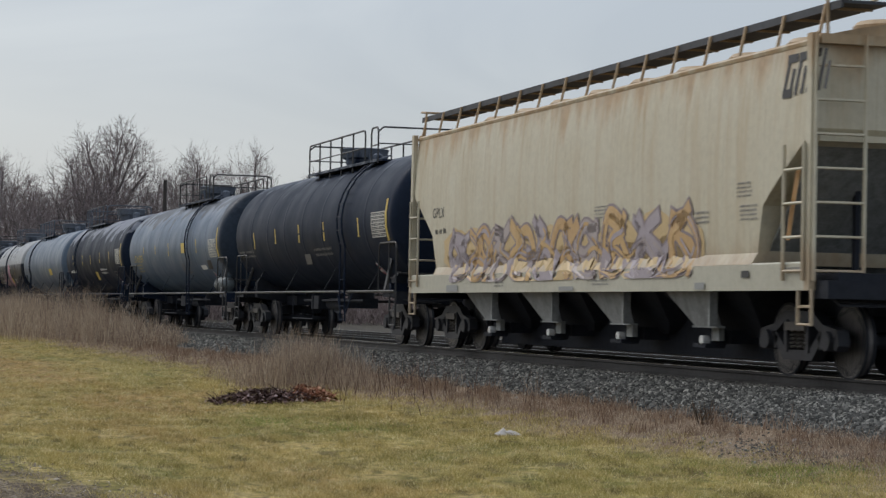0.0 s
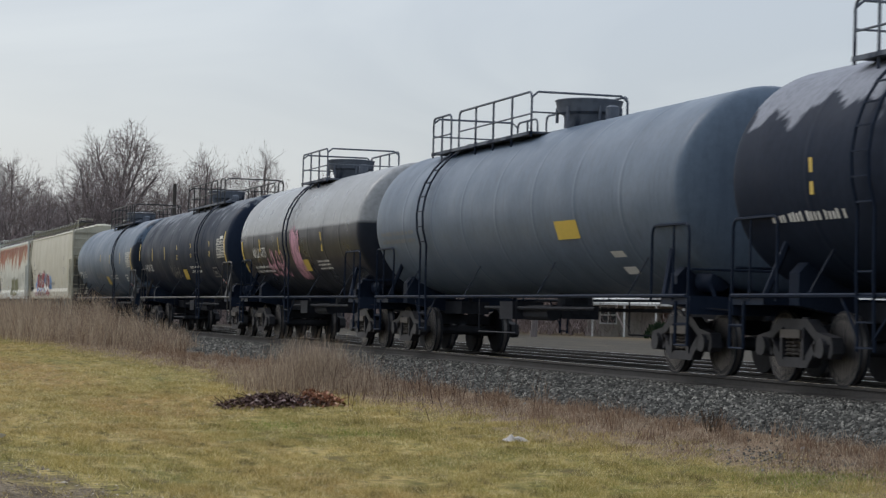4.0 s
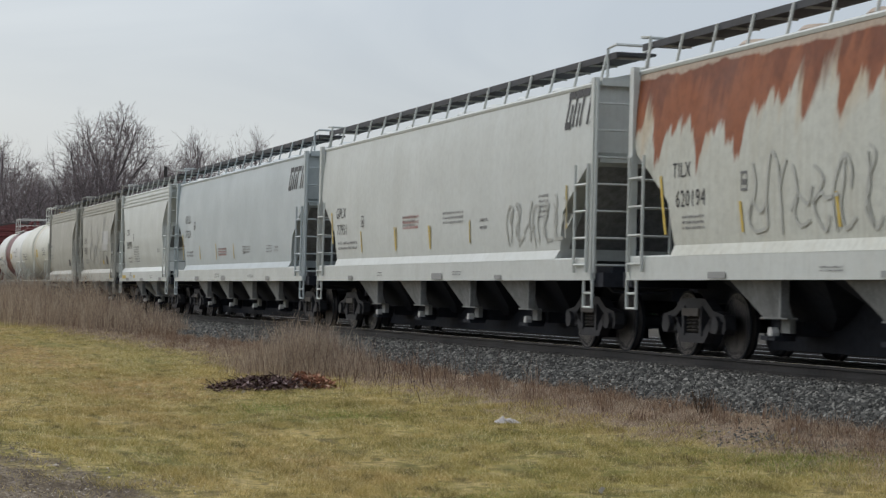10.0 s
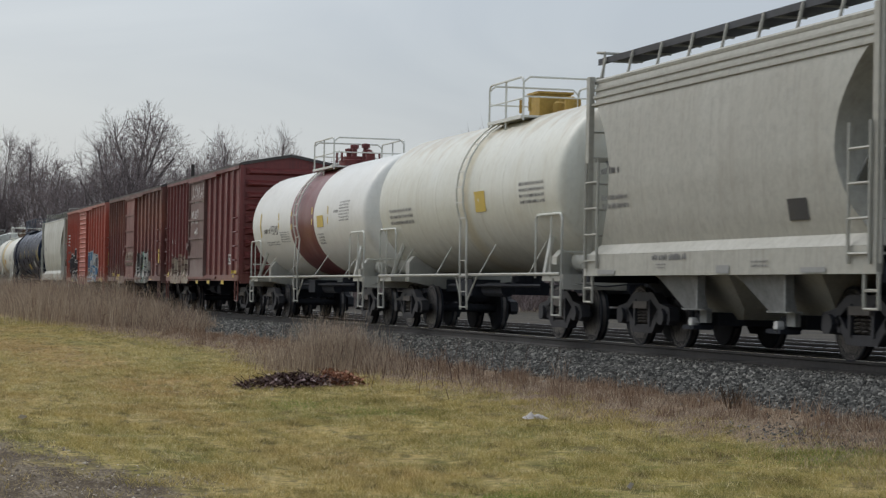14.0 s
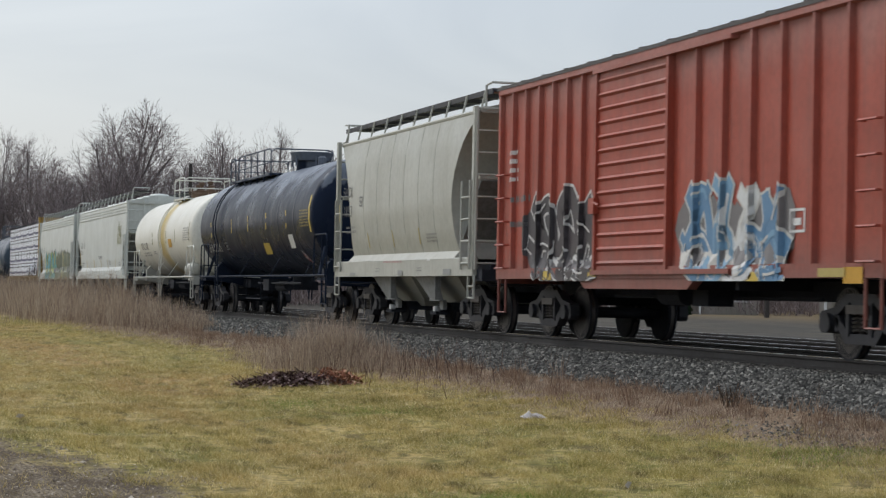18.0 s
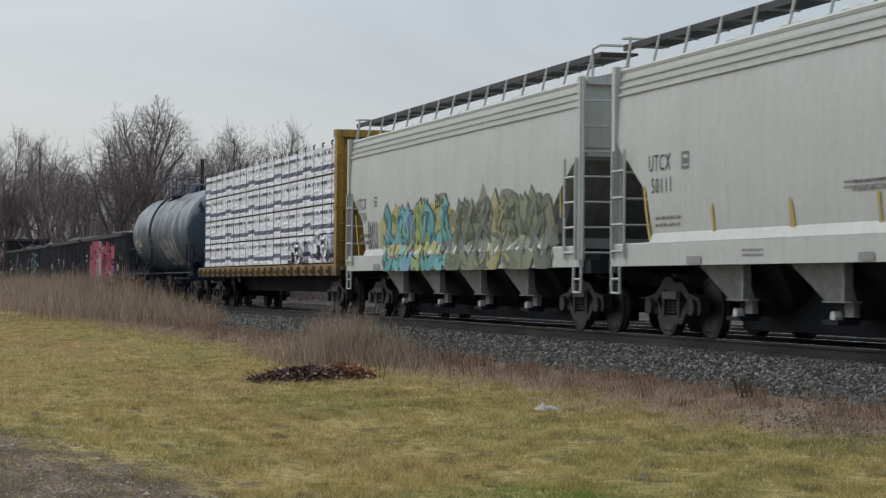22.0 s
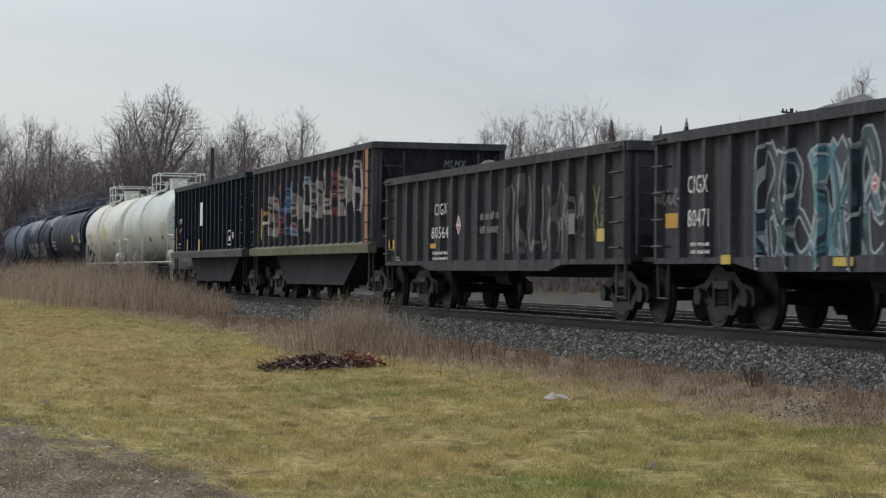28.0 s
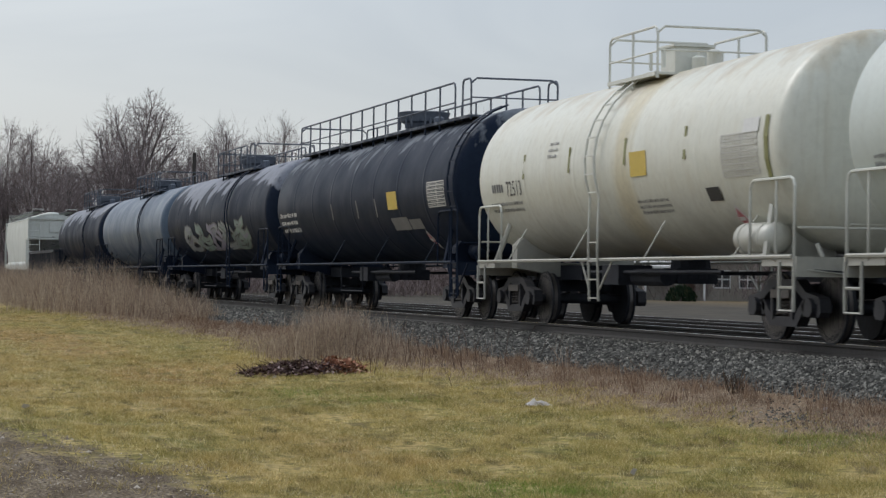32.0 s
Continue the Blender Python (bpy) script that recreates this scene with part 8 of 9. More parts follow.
stripe(car, side, DULL_YELLOW, -8.38, -8.30, 1.71, 2.61)
sill_marks(car, side, 8.0, 2)
coupled(car)

car, side = covered_hopper("white covered hopper with rust running down from its roof", span(), rusty_white, white, frame_paint=white)
painted(car, side, "TILX", -7.71, -7.05, 2.52, 2.73, BLACK_INK)
painted(car, side, "620194", -7.58, -6.54, 2.10, 2.34, BLACK_INK)
small_print(car, side, GREY_INK, -7.35, -6.55, 1.77, 2.00, 3)
open_frame(car, side, GREY_INK, -5.34, -5.14, 2.25, 2.51)
stripe(car, side, YELLOW_INK, -8.02, -7.93, 1.73, 2.57, 0.17)
stripe(car, side, YELLOW_INK, -5.32, -5.24, 1.71, 2.12, 0.08)
stripe(car, side, YELLOW_INK, -2.49, -2.41, 1.71, 2.14, 0.09)
stripe(car, side, YELLOW_INK, 7.95, 8.03, 1.70, 2.58, 0.18)
graffiti(car, side, -0.31, 3.58, 1.25, 2.25, 5, [(0.20, 0.21, 0.09), (0.24, 0.25, 0.12), (0.30, 0.30, 0.20)], (0.22, 0.22, 0.15), None, 9, "faded olive graffiti", 0.4)
scribble(car, side, FAINT_INK, -5.19, -0.64, 1.68, 2.76, 7, 9, "grey spray scrawl", 0.05)
scribble(car, side, FAINT_INK, 3.64, 6.29, 1.76, 2.61, 5, 9, "grey spray scrawl", 0.05)
small_print(car, side, GREY_INK, 6.41, 7.08, 2.04, 2.54, 5)
small_print(car, side, GREY_INK, 3.33, 3.80, 1.98, 2.26, 2)
sill_marks(car, side, 8.0, 3)
coupled(car)

car, side = covered_hopper("clean white covered hopper with dark slanted mark", span(), white)
painted(car, side, "GPLX", -7.69, -6.80, 2.49, 2.73, BLACK_INK)
painted(car, side, "77951", -7.60, -6.73, 2.12, 2.35, BLACK_INK)
small_print(car, side, GREY_INK, -7.51, -5.75, 1.76, 1.99, 2)
open_frame(car, side, GREY_INK, -5.39, -5.14, 2.25, 2.50)
slanted_mark(car, side, BLACK_INK, 7.88, 9.32, 3.51, 4.12)
stripe(car, side, YELLOW_INK, -8.04, -7.95, 1.93, 2.64, 0.14)
stripe(car, side, YELLOW_INK, -5.36, -5.28, 1.71, 2.16, 0.09)
stripe(car, side, YELLOW_INK, -2.52, -2.44, 1.70, 2.18, 0.10)
stripe(car, side, YELLOW_INK, 0.05, 0.13, 1.70, 2.16, 0.09)
small_print(car, side, RED_INK, -1.92, -0.73, 2.10, 2.42, 3)
small_print(car, side, GREY_INK, -1.93, -0.94, 2.16, 2.41, 3)
small_print(car, side, GREY_INK, 1.00, 2.35, 2.14, 2.41, 3)
small_print(car, side, GREY_INK, 3.39, 3.87, 1.98, 2.25, 2)
small_print(car, side, GREY_INK, 6.71, 7.21, 2.10, 2.53, 5)
stripe(car, side, DULL_YELLOW, -2.46, -2.39, 1.74, 2.19)
stripe(car, side, DULL_YELLOW, 0.09, 0.16, 1.73, 2.15)
stripe(car, side, DULL_YELLOW, 2.73, 2.80, 1.77, 2.19)
stripe(car, side, DULL_YELLOW, 8.06, 8.14, 1.91, 2.61)
scribble(car, side, FAINT_INK, 4.95, 8.34, 1.69, 2.51, 7, 10, "grey spray scrawl", 0.05)
sill_marks(car, side, 8.0, 4)
coupled(car)

car, side = covered_hopper("pale grey covered hopper with dark slanted mark", span(), pale, white)
painted(car, side, "GPLX", -7.72, -6.84, 2.88, 3.13, BLACK_INK)
painted(car, side, "77559", -7.67, -6.76, 2.43, 2.66, BLACK_INK)
small_print(car, side, GREY_INK, -7.43, -6.25, 1.82, 2.04, 2)
open_frame(car, side, GREY_INK, -6.20, -5.94, 2.67, 2.90)
slanted_mark(car, side, BLACK_INK, 7.34, 9.21, 3.34, 3.92)
stripe(car, side, YELLOW_INK, -8.05, -7.96, 1.75, 2.57, 0.16)
stripe(car, side, YELLOW_INK, -5.08, -5.00, 1.74, 2.14, 0.08)
stripe(car, side, YELLOW_INK, -2.39, -2.31, 1.71, 2.17, 0.09)
stripe(car, side, YELLOW_INK, 0.31, 0.39, 1.70, 2.13, 0.09)
small_print(car, side, RED_INK, -2.03, -0.73, 1.80, 2.05, 3)
small_print(car, side, GREY_INK, 1.60, 1.98, 1.81, 2.06, 4)
small_print(car, side, GREY_INK, -2.06, -0.81, 1.83, 2.06, 3)
small_print(car, side, GREY_INK, 1.62, 2.65, 1.84, 2.06, 3)
small_print(car, side, GREY_INK, 4.80, 5.49, 1.82, 2.04, 3)
small_print(car, side, GREY_INK, 5.79, 6.29, 1.83, 2.00, 2)
sill_marks(car, side, 8.0, 5)
coupled(car)

car, side = covered_hopper("short white two-bay covered hopper with ribbed top", span(), white, bays=2, cut="round", profile=SIDE_ROUND, bands=True)
painted(car, side, "CBFX", -3.75, -2.92, 2.75, 2.97, BLACK_INK)
painted(car, side, "308989", -3.70, -2.47, 2.27, 2.53, BLACK_INK)
small_print(car, side, GREY_INK, -2.12, -0.87, 1.76, 2.35, 7)
small_print(car, side, GREY_INK, -3.57, -2.67, 1.74, 1.99, 2)
open_frame(car, side, GREY_INK, -2.18, -1.95, 2.53, 2.78)
stripe(car, side, YELLOW_INK, -4.67, -3.81, 1.18, 1.30)
stripe(car, side, YELLOW_INK, -1.96, -1.53, 1.20, 1.30)
open_frame(car, side, GREY_INK, -2.79, -2.58, 1.27, 1.40)
small_print(car, side, GREY_INK, 3.22, 3.80, 2.06, 2.20, 2)
sill_marks(car, side, 6.0, 6)
coupled(car)

car, side = covered_hopper("short dusty beige two-bay hopper with grey scrawl", span(), beige, bays=2, cut="round", profile=SIDE_ROUND, bands=True)
painted(car, side, "CEFX", -3.70, -2.83, 2.66, 2.88, BLACK_INK)
painted(car, side, "305075", -3.70, -2.63, 2.20, 2.49, BLACK_INK)
small_print(car, side, GREY_INK, -3.46, -2.63, 1.80, 2.04, 2)
stripe(car, side, PALE_INK, 1.94, 3.58, 2.28, 3.07)
small_print(car, side, GREY_INK, 2.05, 3.43, 2.24, 2.92, 7)
stripe(car, side, BLACK_INK, 2.77, 3.22, 1.76, 2.10)
scribble(car, side, SMOKE_INK, -2.20, 5.03, 1.66, 3.84, 4, 13, "large smoky grey scrawl", 0.10)
stripe(car, side, YELLOW_INK, 1.75, 2.20, 1.77, 1.91)
stripe(car, side, DULL_YELLOW, 4.22, 4.75, 1.18, 1.38)
sill_marks(car, side, 6.0, 7)
coupled(car)

car, side = covered_hopper("short dusty beige two-bay hopper with pale runs", span(), beige, bays=2, cut="round", profile=SIDE_ROUND, bands=True)
small_print(car, side, BLACK_INK, -4.38, -3.54, 2.64, 2.84, 1)
small_print(car, side, GREY_INK, -4.39, -3.21, 2.11, 2.38, 2)
stripe(car, side, BLACK_INK, 2.59, 3.18, 1.77, 2.05)
small_print(car, side, GREY_INK, -2.11, -0.76, 1.27, 1.43, 1)
sill_marks(car, side, 6.0, 8)
coupled(car)

car, side = tank_car("white tank car with cream stains and a yellow dome housing", span(), cream_stained, cream, ladder_at=0.6, deck=(0.2, 2.4), dome=1.2, dome_kind="box", dome_paint=mustard, sill_paint=cream)
stripe(car, side, YELLOW_INK, 1.30, 1.98, 2.31, 2.70)
small_print(car, side, GREY_INK, -5.32, -3.35, 2.20, 2.59, 3)
small_print(car, side, GREY_INK, 4.13, 5.56, 2.35, 2.78, 4)
coupled(car)

car, side = tank_car("white tank car with a broad maroon band", span(), banded, cream, radius=1.46, zc=2.62, ladder_at=-0.38, deck=(-1.04, 1.3), dome=0.1, dome_kind="valves", dome_paint=maroon, sill_paint=cream, seams=0)
small_print(car, side, BLACK_INK, -5.08, -4.21, 2.29, 2.51, 1)
painted(car, side, "93340", -4.11, -3.21, 2.28, 2.54, BLACK_INK)
stripe(car, side, YELLOW_INK, 1.87, 2.60, 2.36, 2.65)
stripe(car, side, YELLOW_INK, -5.66, -5.52, 2.24, 2.91)
stripe(car, side, YELLOW_INK, -3.09, -2.99, 2.42, 2.86)
stripe(car, side, YELLOW_INK, -1.40, -1.30, 2.38, 2.86)
stripe(car, side, YELLOW_INK, 1.19, 1.29, 2.44, 2.89)
stripe(car, side, YELLOW_INK, 3.04, 3.14, 2.42, 2.86)
small_print(car, side, GREY_INK, 4.38, 5.41, 2.44, 2.95, 7)
small_print(car, side, GREY_INK, -2.93, -1.78, 2.05, 2.36, 5)
small_print(car, side, GREY_INK, -5.01, -3.26, 1.99, 2.12, 2)
small_print(car, side, GREY_INK, 1.77, 2.41, 1.93, 2.22, 4)
small_print(car, side, BLACK_INK, 3.75, 4.26, 2.65, 2.77, 1)
coupled(car)

car, side, door_side = box_car("maroon ribbed box car with scrawled grey door", span(), maroon, door_grey, eave=4.46, door=(-2.0, 1.0), ridge=4.78)
scribble(car, door_side, WHITE_INK, -1.5, 0.85, 3.60, 4.3, 6, 17, "white scrawl on the door", 0.03)
scribble(car, door_side, WHITE_INK, -1.62, -0.22, 2.90, 3.39, 5, 17, "white scrawl on the door", 0.035)
scribble(car, door_side, WHITE_INK, -0.96, -0.35, 2.54, 2.78, 2, 17, "white scrawl on the door", 0.04)
graffiti(car, side, -5.87, -2.07, 0.93, 1.88, 5, [(0.30, 0.24, 0.18), (0.34, 0.29, 0.22), (0.24, 0.17, 0.13)], (0.12, 0.07, 0.055), (0.27, 0.19, 0.14), 17, "faded cream graffiti", 0.4)
small_print(car, side, WHITE_INK, -6.13, -5.47, 2.27, 2.52, 1)
small_print(car, side, WHITE_INK, -6.10, -5.59, 1.86, 2.08, 1)
open_frame(car, side, WHITE_INK, 5.13, 5.60, 1.52, 1.82)
small_print(car, side, GREY_INK, 5.20, 5.53, 1.55, 1.78, 3)
stripe(car, side, YELLOW_INK, -6.94, -6.38, 1.17, 1.34)
stripe(car, side, YELLOW_INK, -5.19, -4.59, 0.92, 1.04)
stripe(car, side, YELLOW_INK, -0.47, 0.01, 0.93, 1.03)
stripe(car, side, YELLOW_INK, 1.73, 2.24, 0.92, 1.03)
stripe(car, side, YELLOW_INK, 4.34, 4.83, 0.91, 1.03)
stripe(car, side, YELLOW_INK, 6.10, 6.56, 1.21, 1.33)
stripe(car, side, YELLOW_INK, 6.34, 6.54, 1.11, 1.20)
stripe(car, side, DULL_RED, -2.66, -2.16, 3.01, 3.09)
stripe(car, side, DULL_RED, -2.65, -2.15, 2.76, 2.84)
stripe(car, side, DULL_RED, -2.63, -2.13, 2.52, 2.61)
stripe(car, side, DULL_RED, -2.62, -2.12, 2.32, 2.40)
coupled(car)

car, side, door_side = box_car("brown ribbed box car with white and green graffiti", span(), brown, brown_door, eave=4.46, door=(-2.15, 0.6), ridge=4.78)
graffiti(car, side, 0.84, 4.52, 0.94, 2.23, 6, [(0.44, 0.45, 0.42), (0.06, 0.055, 0.05), (0.40, 0.41, 0.38), (0.16, 0.32, 0.26)], (0.04, 0.036, 0.034), (0.27, 0.25, 0.23), 18, "white, black and green graffiti", 0.26)
graffiti(car, door_side, -1.94, 0.19, 1.63, 2.20, 4, [(0.33, 0.24, 0.18), (0.36, 0.28, 0.22)], (0.20, 0.13, 0.10), None, 18, "pale worn graffiti on the door", 0.3)
stripe(car, side, YELLOW_INK, 6.69, 6.96, 1.68, 2.19)
stripe(car, side, YELLOW_INK, -6.50, -5.89, 1.23, 1.36)
stripe(car, side, YELLOW_INK, -4.78, -4.06, 1.08, 1.31)
stripe(car, side, YELLOW_INK, 2.39, 2.88, 1.45, 1.63)
stripe(car, side, YELLOW_INK, 4.97, 5.51, 1.06, 1.22)
stripe(car, side, YELLOW_INK, -7.85, -7.54, 1.69, 2.23)
small_print(car, side, GREY_INK, -7.37, -6.77, 3.06, 3.43, 2)
small_print(car, side, GREY_INK, -7.42, -6.82, 2.75, 2.98, 1)
small_print(car, side, GREY_INK, -7.30, -6.78, 2.05, 2.58, 3)
stripe(car, side, PALE_RUST, -4.25, -2.39, 0.94, 1.24)
scribble(car, side, GREY_INK, 4.90, 5.57, 1.83, 2.14, 3, 18, "faint scrawl", 0.05)
coupled(car)

car, side, door_side = box_car("orange-red ribbed box car with black and blue graffiti", span(), orange, orange, eave=4.46, door=(-2.35, 0.77), door_kind="ribs", ridge=4.78, skirt=True)
graffiti(car, side, -5.78, -2.34, 0.98, 2.54, 3, [(0.035, 0.03, 0.035), (0.05, 0.04, 0.045)], (0.56, 0.55, 0.53), (0.05, 0.045, 0.05), 19, "black and white graffiti", 0.36)
graffiti(car, side, 1.40, 4.73, 0.98, 2.41, 4, [(0.10, 0.22, 0.36), (0.17, 0.32, 0.46), (0.62, 0.63, 0.62)], (0.55, 0.54, 0.50), (0.16, 0.15, 0.15), 19, "blue and white graffiti", 0.42)
open_frame(car, side, WHITE_INK, 4.90, 5.38, 1.60, 1.91)
stripe(car, side, DULL_YELLOW, 5.93, 6.72, 1.03, 1.14)
stripe(car, side, MUSTARD_INK, 6.66, 7.17, 0.95, 1.15)
small_print(car, side, WHITE_INK, -7.19, -6.64, 2.73, 3.37, 4)
small_print(car, side, GREY_INK, -7.01, -5.92, 2.34, 2.56, 1)
small_print(car, side, GREY_INK, -6.88, -6.05, 1.91, 2.08, 1)
stripe(car, side, YELLOW_INK, -4.98, -4.53, 1.00, 1.15)
stripe(car, side, YELLOW_INK, -2.83, -2.28, 1.05, 1.16)
stripe(car, side, YELLOW_INK, 3.62, 4.12, 0.98, 1.10)
coupled(car)

car, side = covered_hopper("round-sided pale two-bay hopper with a side belt", span(), putty, bays=2, cut="barrel", profile=SIDE_ROUND, belt=0, seams=True)
painted(car, side, "FWCX", -4.94, -4.05, 2.92, 3.17, BLACK_INK)
painted(car, side, "1853", -4.87, -4.08, 2.47, 2.73, BLACK_INK)
open_frame(car, side, GREY_INK, -3.35, -3.07, 2.68, 2.91)
small_print(car, side, GREY_INK, -4.75, -3.84, 2.07, 2.28, 2)
small_print(car, side, RED_INK, -1.06, 0.60, 1.36, 1.57, 3)
small_print(car, side, RED_INK, 1.03, 2.15, 1.42, 1.57, 2)
small_print(car, side, GREY_INK, -2.95, -2.21, 1.41, 1.58, 2)
stripe(car, side, DULL_YELLOW, -2.73, -2.66, 1.72, 2.08)
stripe(car, side, DULL_YELLOW, -0.51, -0.44, 1.72, 2.08)
stripe(car, side, DULL_YELLOW, 1.70, 1.77, 1.74, 2.09)
stripe(car, side, DULL_YELLOW, -5.37, -5.30, 2.38, 2.79)
small_print(car, side, GREY_INK, 2.29, 3.08, 1.76, 1.97, 3)
open_frame(car, side, WHITE_INK, 2.59, 2.81, 1.39, 1.54)
sill_marks(car, side, 6.0, 9)
coupled(car)

car, side = tank_car("glossy black tank car with a wide bowl manway", span(), sheen_black, black, ladder_at=-6.0, deck=(-7.1, -0.6), dome=0.7, nose=7.65)
stripe(car, side, YELLOW_INK, -7.22, -7.12, 2.34, 2.82)
stripe(car, side, YELLOW_INK, -3.61, -3.51, 2.42, 2.85)
stripe(car, side, YELLOW_INK, -0.96, -0.86, 2.42, 2.87)
stripe(car, side, YELLOW_INK, 1.76, 1.86, 2.42, 2.88)
stripe(car, side, YELLOW_INK, 4.52, 4.62, 2.38, 2.87)
stripe(car, side, YELLOW_INK, 7.47, 7.62, 2.23, 3.16)
small_print(car, side, DULL_YELLOW, 6.36, 7.40, 2.37, 2.84, 6)
stripe(car, side, YELLOW_INK, 0.51, 1.40, 1.74, 2.05, -0.35)
stripe(car, side, WHITE_INK, 4.35, 4.94, 1.86, 2.22, -0.25)
diamond(car, side, 5.37, 1.60, 0.21)
painted(car, side, "FURX 133073", -8.47, -6.07, 1.90, 2.16, WHITE_INK)
small_print(car, side, GREY_INK, -8.75, -6.79, 1.74, 1.84, 1)
open_frame(car, side, GREY_INK, -5.12, -4.68, 1.94, 2.17)
coupled(car)

car, side = tank_car("short white tank car with yellow spill down its side", span(), cream_yellow, cream, radius=1.46, zc=2.62, ladder_at=0.0, deck=(-0.6, 1.7), dome=0.6, dome_kind="valves", dome_paint=rust_brown, sill_paint=cream, rail_paint=cream, seams=0, nose=6.4, tank_air=True)
painted(car, side, "TCIX 21078", -5.42, -3.70, 2.17, 2.43, BLACK_INK)
small_print(car, side, GREY_INK, -5.12, -3.30, 1.92, 2.10, 2)
stripe(car, side, MUSTARD_INK, 1.46, 2.25, 2.18, 2.48)
small_print(car, side, GREY_INK, 4.89, 6.15, 2.35, 2.83, 6)
stripe(car, side, OLIVE_INK, -2.49, -2.39, 2.34, 2.79)
stripe(car, side, OLIVE_INK, 0.94, 1.04, 2.33, 2.77)
stripe(car, side, OLIVE_INK, 2.99, 3.09, 2.34, 2.77)
stripe(car, side, OLIVE_INK, 6.14, 6.24, 2.32, 2.98)
small_print(car, side, GREY_INK, -2.54, -1.88, 1.97, 2.12, 2)
stripe(car, side, WHITE_INK, -2.45, -1.97, 1.41, 1.64)
stripe(car, side, OLIVE_INK, -2.44, -2.34, 2.34, 2.78)
coupled(car)

car, side = covered_hopper("off-white covered hopper with a green sprig emblem", span(), chalk, profile=SIDE_FLAT, bands=True)
painted(car, side, "UTCX", -7.32, -6.42, 2.50, 2.75, BLACK_INK)
painted(car, side, "50111", -7.22, -6.41, 2.17, 2.40, BLACK_INK)
small_print(car, side, GREY_INK, -7.08, -6.04, 1.64, 1.85, 2)
open_frame(car, side, GREY_INK, -5.97, -5.68, 2.49, 2.74)
stripe(car, side, YELLOW_INK, -7.40, -7.31, 1.46, 2.29, 0.17)
stripe(car, side, YELLOW_INK, -4.80, -4.72, 1.45, 1.87, 0.08)
stripe(car, side, YELLOW_INK, -2.09, -2.01, 1.45, 1.89, 0.09)
stripe(car, side, YELLOW_INK, 0.40, 0.48, 1.49, 1.93, 0.09)
scribble(car, side, OLIVE_INK, 5.91, 7.17, 2.45, 3.49, 9, 23, "faded green sprig emblem", 0.035)
stripe(car, side, BLACK_INK, 7.39, 7.89, 1.59, 1.93)
small_print(car, side, GREY_INK, -0.31, 0.58, 1.92, 2.11, 2)
stripe(car, side, DULL_YELLOW, -4.84, -4.77, 1.46, 1.94)
stripe(car, side, DULL_YELLOW, -2.20, -2.13, 1.48, 1.93)
stripe(car, side, DULL_YELLOW, 0.36, 0.43, 1.47, 1.92)
stripe(car, side, DULL_YELLOW, 2.66, 2.73, 1.47, 1.91)
stripe(car, side, DULL_YELLOW, 5.27, 5.34, 1.45, 1.93)
stripe(car, side, DULL_YELLOW, 7.81, 7.89, 1.76, 2.34)
small_print(car, side, GREY_INK, -0.56, 0.79, 1.97, 2.10, 2)
small_print(car, side, GREY_INK, 3.06, 3.68, 1.65, 1.86, 3)
small_print(car, side, GREY_INK, 6.22, 6.85, 1.61, 1.77, 2)
sill_marks(car, side, 8.0, 10)
coupled(car)

car, side = covered_hopper("off-white covered hopper with turquoise and yellow graffiti", span(), chalk, profile=SIDE_FLAT, bands=True)
graffiti(car, side, -4.99, 0.3, 1.06, 2.60, 6, [(0.08, 0.36, 0.38), (0.14, 0.46, 0.46), (0.20, 0.40, 0.54), (0.30, 0.42, 0.10)], (0.03, 0.035, 0.05), (0.40, 0.38, 0.12), 24, "turquoise, yellow and black graffiti", 0.40)
graffiti(car, side, 0.5, 7.05, 1.06, 2.52, 7, [(0.17, 0.20, 0.13), (0.22, 0.25, 0.16), (0.12, 0.15, 0.11), (0.40, 0.37, 0.16)], (0.09, 0.10, 0.08), (0.20, 0.22, 0.15), 25, "faded olive graffiti with yellow touches", 0.42)
painted(car, side, "UTCX", -7.70, -6.78, 2.50, 2.76, BLACK_INK)
stripe(car, side, YELLOW_INK, -7.66, -7.57, 1.45, 2.40, 0.22)
small_print(car, side, GREY_INK, -7.42, -6.3, 1.66, 1.98, 2)
painted(car, side, "50104", -7.62, -6.77, 2.19, 2.44, BLACK_INK)
scribble(car, side, BLACK_INK, -6.60, -5.66, 1.56, 2.27, 5, 24, "thin black scrawl", 0.03)
scribble(car, side, BLACK_INK, -0.63, 0.17, 2.33, 2.67, 5, 24, "thin black scrawl", 0.03)
open_frame(car, side, GREY_INK, -6.02, -5.72, 2.54, 2.76)
stripe(car, side, BLACK_INK, 7.36, 7.75, 1.67, 1.90)
stripe(car, side, DULL_YELLOW, 7.50, 7.57, 1.93, 2.41)
sill_marks(car, side, 8.0, 11)
coupled(car)

car = centre_beam("yellow centre-beam flat car loaded with white-wrapped lumber", span())
coupled(car)

car, side = tank_car("grey tank car with pale patches near its top and white scrawl", span(), pale_patched, black, ladder_at=-1.4, deck=(-2.0, 0.7), dome=-0.2, shell=14.2, dome_kind="ball", seams=5)
painted(car, side, "ADMX 26216", -6.79, -4.89, 2.19, 2.53, WHITE_INK)
small_print(car, side, WHITE_INK, -6.63, -5.47, 1.93, 2.17, 2)
stripe(car, side, YELLOW_INK, -5.25, -5.15, 2.20, 2.59)
stripe(car, side, YELLOW_INK, -2.14, -2.04, 2.12, 2.58)
stripe(car, side, YELLOW_INK, 3.79, 3.89, 2.15, 2.58)
scribble(car, side, WHITE_INK, 0.23, 4.17, 1.39, 2.54, 8, 26, "white outline graffiti", 0.07)
coupled(car)

